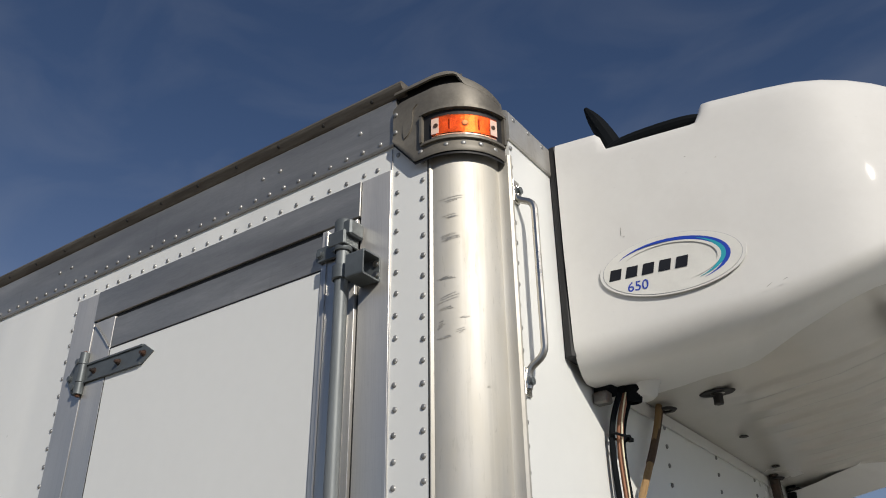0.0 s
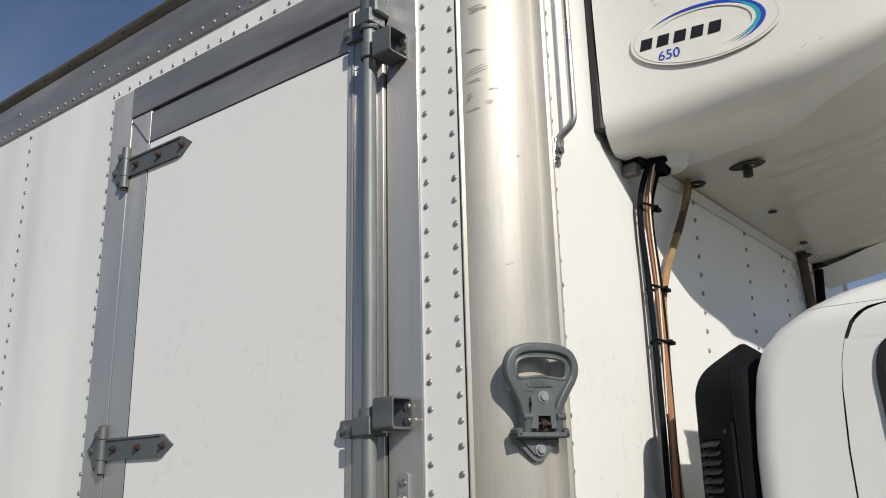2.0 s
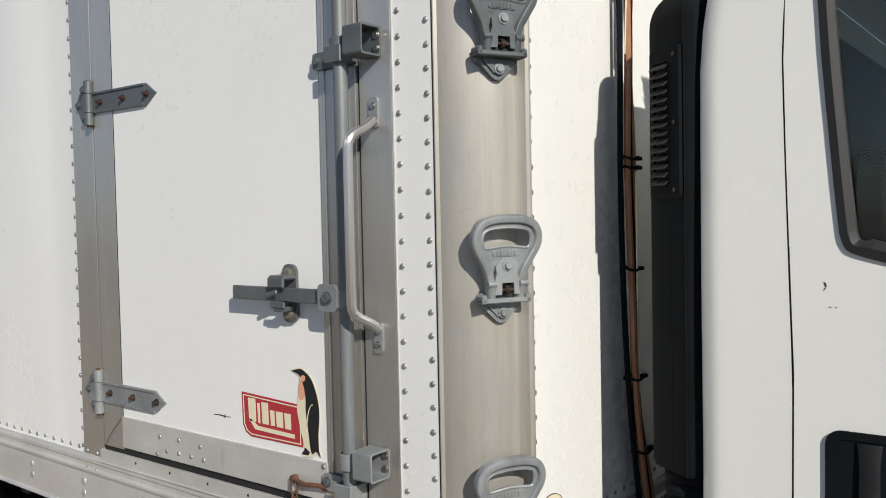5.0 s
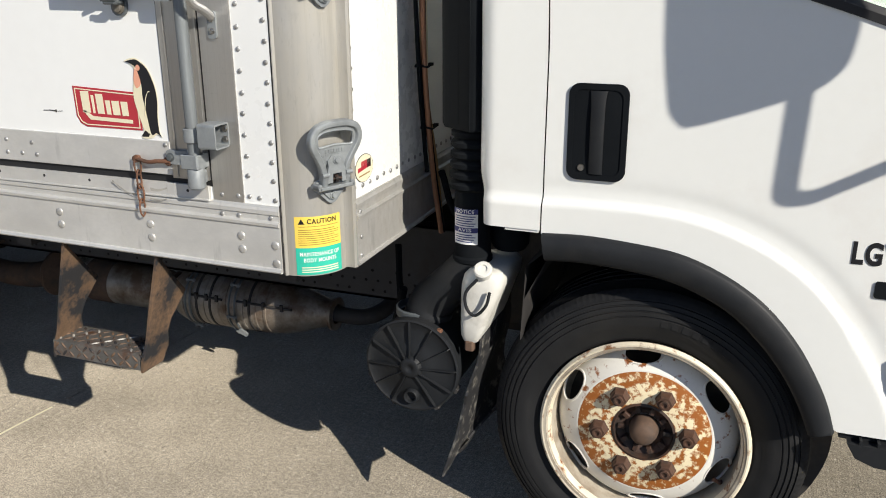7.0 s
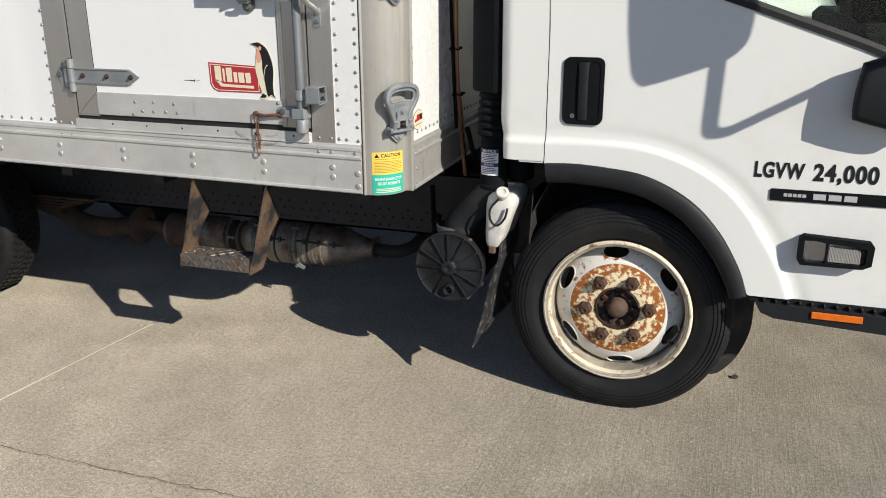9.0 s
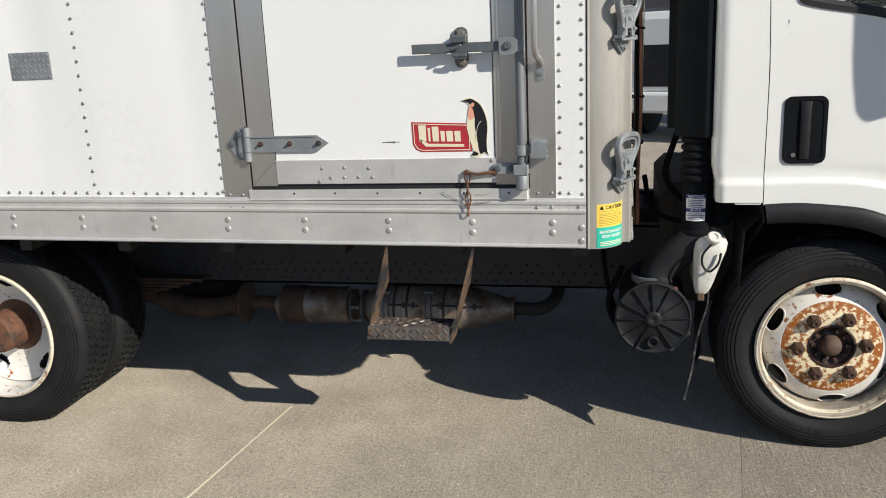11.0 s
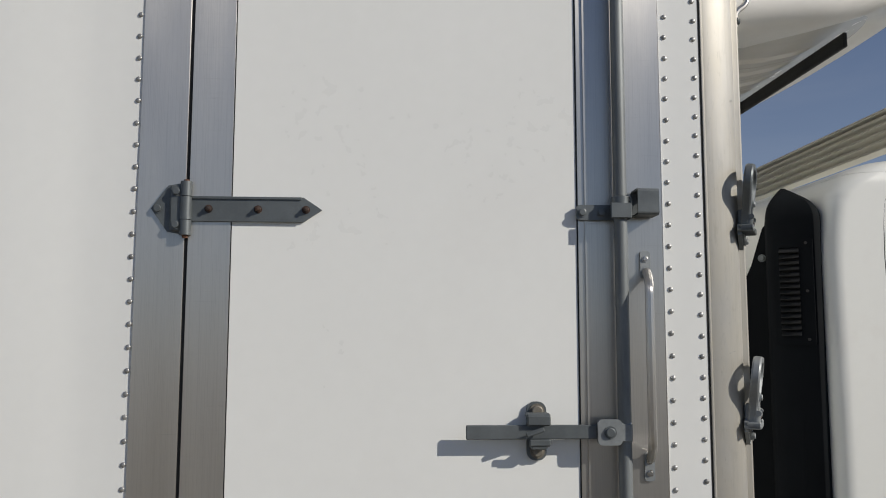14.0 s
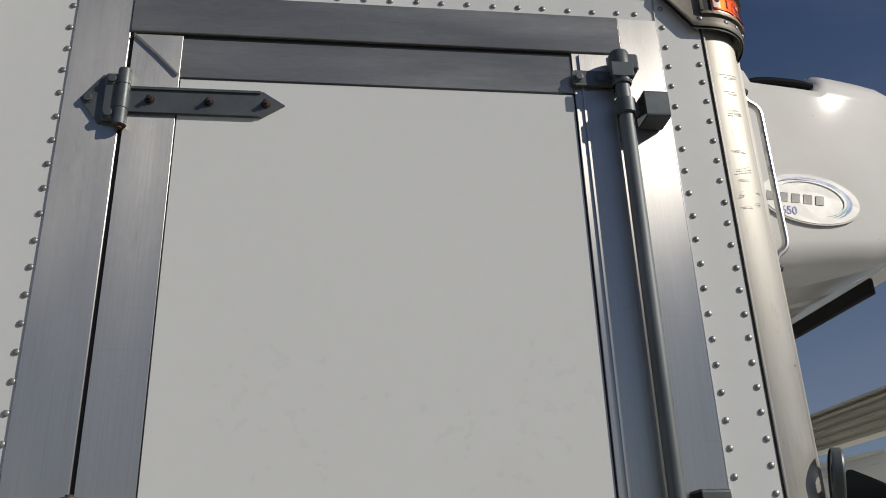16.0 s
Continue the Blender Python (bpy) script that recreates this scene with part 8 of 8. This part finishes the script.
        part("hub", bm, "rust", w, "rusty hub", smooth=True)
        bm = bmesh.new()
        lathe(bm, [(0.2685, 0.006), (0.2712, 0.0115), (0.2645, 0.0175), (0.2580, 0.0165)], m, 72)
        part("rim_lip", bm, "lip", w, smooth=True)
        return w
    # disc with oval windows
    bm = bmesh.new()
    ns = 240
    prof = [(0.233, -0.074), (0.229, -0.056), (0.222, -0.040), (0.211, -0.026), (0.197, -0.015), (0.183, -0.007), (0.173, -0.002), (0.168, 0.0), (0.155, 0.0), (0.12, 0.0), (0.10, 0.0), (0.082, 0.0), (0.078, -0.002), (0.076, -0.03)]
    fine = spline(prof, 6)
    rings = [[bm.verts.new(m @ Vector((r * math.cos(2 * math.pi * k / ns), r * math.sin(2 * math.pi * k / ns), h))) for k in range(ns)] for r, h in fine]
    holes = [radians(95 + 60 * k) for k in range(6)]

    def inhole(r, a):
        for h in holes:
            d = (a - h + math.pi) % (2 * math.pi) - math.pi
            if (d * 0.200 / 0.045) ** 2 + ((r - 0.206) / 0.023) ** 2 < 1:
                return True
        return False
    for i in range(len(rings) - 1):
        for k in range(ns):
            r, a = (fine[i][0] + fine[i + 1][0]) / 2, 2 * math.pi * (k + 0.5) / ns
            if not inhole(r, a):
                bm.faces.new((rings[i][k], rings[i][(k + 1) % ns], rings[i + 1][(k + 1) % ns], rings[i + 1][k]))
    part("disc", bm, "rim", w, "white wheel disc with six windows", smooth=True)
    # smooth edges of the windows
    for h in holes:
        bm = bmesh.new()
        pts = []
        for k in range(24):
            t = 2 * math.pi * k / 24
            r, a = 0.206 + 0.0237 * math.sin(t), h + 0.0455 / 0.200 * math.cos(t)
            hh = lerp_line([(p[0], p[1]) for p in fine[::-1]], r)
            pts.append(m @ Vector((r * math.cos(a), r * math.sin(a), hh - 0.0015)))
        tube(bm, pts, 0.0035, 6, closed=True, steps=1)
        part("window_edge", bm, "rim", w, smooth=True)
    bm = bmesh.new()
    lathe(bm, [(0.166, 0.0008), (0.164, 0.002), (0.080, 0.002), (0.078, 0.0)], m, 72)
    part("wheel_centre", bm, "rimrust", w, "rust-blotched wheel centre", smooth=True)
    bm = bmesh.new()
    lathe(bm, [(r * 0.957, h + dh) for r, h in ((0.2705, 0.008), (0.2712, 0.0125), (0.2645, 0.0192), (0.2600, 0.0188))], m, 96)
    part("rim_lip", bm, "lip", w, "rust-eaten outer rim edge", smooth=True)
    bm = bmesh.new()
    lathe(bm, [(r * 0.957, h + dh) for r, h in ((0.2530, 0.0168), (0.2465, 0.0062), (0.2435, -0.006))], m, 96)
    part("rim_lip", bm, "lip", w, smooth=True)
    bm = bmesh.new()
    lathe(bm, [(0.226, -0.11), (0.06, -0.11)], m, 40)
    part("brake_drum", bm, "under", w)
    bm = bmesh.new()
    lathe(bm, [(0.080, 0.003), (0.074, 0.005), (0.071, -0.014), (0.058, -0.018), (0.050, -0.026), (0.040, -0.026)], m, 40)
    part("hub_ring", bm, "rustdark", w, smooth=True)
    bm = bmesh.new()
    lathe(bm, [(0.038, -0.024), (0.036, -0.004), (0.031, 0.014), (0.027, 0.020), (0.020, 0.025), (0.009, 0.028), (0, 0.028)], m, 32)
    part("hub_cap", bm, "axle", w, "rusty hub cap", smooth=True)
    for k in range(10):
        a = 2 * math.pi * k / 10
        part("hub_stud", box(bmesh.new(), 0.048, 0.066, -0.006, 0.006, -0.022, -0.006, 0.001, m @ pose(0, 0, 0, 0, 0, math.degrees(a))), "rustdark", w)
    for k in range(6):
        a = radians(60 * k + 4.5)
        bm = bmesh.new()
        c = m @ Matrix.Translation((0.1113 * math.cos(a), 0.1113 * math.sin(a), 0.0))
        lathe(bm, [(0.026, 0.003), (0.026, 0.006), (0.0230, 0.008), (0.0222, 0.024), (0.019, 0.029), (0.011, 0.029)], c, 6)
        lathe(bm, [(0.0125, 0.02), (0.0125, 0.032), (0.0115, 0.035), (0.007, 0.035), (0.006, 0.031), (0, 0.031)], c, 12)
        part("lug_nut", bm, "nut", w, "rusty lug nut", smooth=True, angle=0.5)
    bm = bmesh.new()
    a = radians(-32)
    tube(bm, [m @ Vector((r * math.cos(a + da), r * math.sin(a + da), h)) for r, da, h in ((0.235, 0, -0.04), (0.225, 0.03, -0.015), (0.205, 0.06, 0.0))], 0.005, 8)
    part("valve_stem", bm, "rust", w, smooth=True)
    return w


wheel_mesh((0.718, 0.296, 0.383), False, "wheels")
for y in (0.115, 0.375):
    wheel_mesh((-2.50, y, 0.390), True, "wheels")
wheel_mesh((0.718, 2.0, 0.390), True, "wheels")
for y in (1.80, 2.06):
    wheel_mesh((-2.50, y, 0.390), True, "wheels")

# ---- parked trucks beyond, seen through the glass ----
def far_truck(x, y, turn, sticker, k=1.0):
    w = thing("parked_truck", (x, y, 0.0), "white parked truck cab facing the lot", "truck", "parked trucks")
    m = Matrix.Translation((x, y, 0)) @ pose(0, 0, 0, 0, 0, turn) @ Matrix.Scale(k, 4)

    def bx(name, mat, *d, bevel=0.0, label=""):
        return part(name, box(bmesh.new(), *d, bevel, m, 2), mat, w, label)
    bx("body", "paint", -1.0, 1.0, 0.0, 1.7, 0.6, 1.75, bevel=0.12)
    bm = bmesh.new()
    rows = []
    for hw, y0, z in ((0.98, 0.10, 1.70), (0.95, 0.25, 2.0), (0.88, 0.55, 2.5), (0.80, 0.70, 2.66), (0.5, 0.9, 2.72)):
        rows.append([tuple(m @ Vector(p)) for p in ((-hw, 1.7, z), (-hw, y0 + 0.15, z), (-hw * 0.8, y0, z), (hw * 0.8, y0, z), (hw, y0 + 0.15, z), (hw, 1.7, z))])
    grid(bm, rows)
    part("upper_body", bm, "paint", w, smooth=True, angle=0.9)
    bm = bmesh.new()
    grid(bm, [[tuple(m @ Vector((x, 0.06 + 0.02 * 0, 1.78))) for x in (-0.78, 0.0, 0.78)], [tuple(m @ Vector((x, 0.36, 2.40))) for x in (-0.70, 0.0, 0.70)]])
    part("windscreen", bm, "inner", w, "dark windscreen")
    bx("grille", "blackm", -0.6, 0.6, -0.02, 0.02, 0.75, 1.3)
    bx("bumper", "paint", -1.05, 1.05, -0.12, 0.1, 0.40, 0.68, bevel=0.04)
    for s in (-1, 1):
        bx("mirror", "black", s * 1.18 - 0.09, s * 1.18 + 0.09, 0.15, 0.25, 1.7, 2.15, bevel=0.02)
        bx("mirror_arm", "black", min(s * 0.9, s * 1.15), max(s * 0.9, s * 1.15), 0.18, 0.21, 2.0, 2.03)
        bx("headlamp", "chrome", s * 0.8 - 0.14, s * 0.8 + 0.14, -0.03, 0.03, 0.95, 1.12)
        bx("roof_marker", "amber", s * 0.45 - 0.05, s * 0.45 + 0.05, 0.54, 0.62, 2.55, 2.60)
    for sx in (-1, 1):
        bm = bmesh.new()
        lathe(bm, [(0, -0.13), (0.3, -0.13), (0.48, -0.1), (0.5, 0), (0.48, 0.1), (0.3, 0.13), (0, 0.13)], m @ Matrix.Translation((sx * 0.9, 0.9, 0.5)) @ pose(0, 0, 0, 0, 90, 0), 24)
        part("wheel", bm, "rubber", w, smooth=True)
    if sticker:
        bm = bmesh.new()
        mm = m @ Matrix.Translation((-0.483, 0.312, 2.325)) @ pose(0, 0, 0, 64, 0, 0)
        prism(bm, [(0.15 * math.cos(k * math.pi / 14), 0.062 * math.sin(k * math.pi / 14)) for k in range(28)], mm, 0.004)
        part("year_sticker", bm, "lime", w, "yellow oval year sticker")
        writing("year", "2015", 0.10, mm @ Matrix.Translation((0, 0, 0.008)), "ink", w, width=0.20, bold=True)
    return w


far_truck(6.12, 8.73, -24, True, 1.02)
far_truck(4.35, 8.6, -24, False, 0.955)
far_truck(0.75, 8.7, -24, False, 0.97)
far_truck(8.9, 8.0, -24, False, 1.0)

# ---- concrete slabs ----
def slab(x0, x1, y0, y1):
    s = 0.11   # the long joints run a little askew to the truck
    g, ga, gb = 0.0022, 0.0006 if x0 == 0.40 else 0.0022, 0.0006 if x1 == 0.40 else 0.0022
    bm = bmesh.new()
    pts = [(x0 + ga + s * y0, y0 + g), (x1 - gb + s * y0, y0 + g), (x1 - gb + s * y1, y1 - g), (x0 + ga + s * y1, y1 - g)]
    prism(bm, pts, Matrix.Translation((0, 0, -0.03)), 0.03)
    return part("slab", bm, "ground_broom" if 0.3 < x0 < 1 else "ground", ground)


XJ = [-16.4, -11.4, -6.4, -1.41, 0.40, 3.6, 8.6, 13.6]
YJ = [-14.6, -10.6, -5.6, -0.645, 4.4, 9.4, 14.4]
for x0, x1 in zip(XJ, XJ[1:]):
    for y0, y1 in zip(YJ, YJ[1:]):
        slab(x0, x1, y0, y1)
# pale sealant in the long joint, and a small stone
bm = bmesh.new()
grid(bm, [[(-1.41 + 0.11 * y - 0.005 + random.uniform(-0.001, 0.001), y, 0.0012), (-1.41 + 0.11 * y + 0.006 + random.uniform(-0.001, 0.001), y, 0.0008)] for y in [-5 + 0.12 * k for k in range(46)]])
part("joint_sealant", bm, "cream", ground)
cr = bmesh.new()
rows = []
for k in range(70):
    x = -1.6 + 0.03 * k
    y = -0.640 + random.uniform(-0.006, 0.006)
    w = random.uniform(0.0005, 0.0018)
    rows.append([(x, y - w, 0.0009), (x, y + w, 0.0009)])
grid(cr, rows)
part("crack", cr, "under", ground, "thin dark crack along the joint")
lf = thing("dry_leaf", (1.145, 0.66, 0.0), "small dark dry leaf on the concrete", "leaf")
bm = bmesh.new()
grid(bm, [[(1.132, 0.657, 0.003), (1.135, 0.668, 0.009)], [(1.145, 0.654, 0.001), (1.147, 0.672, 0.016)], [(1.158, 0.660, 0.005), (1.160, 0.666, 0.010)]])
thicken(bm, 0.001)
part("blade", bm, "under", lf)
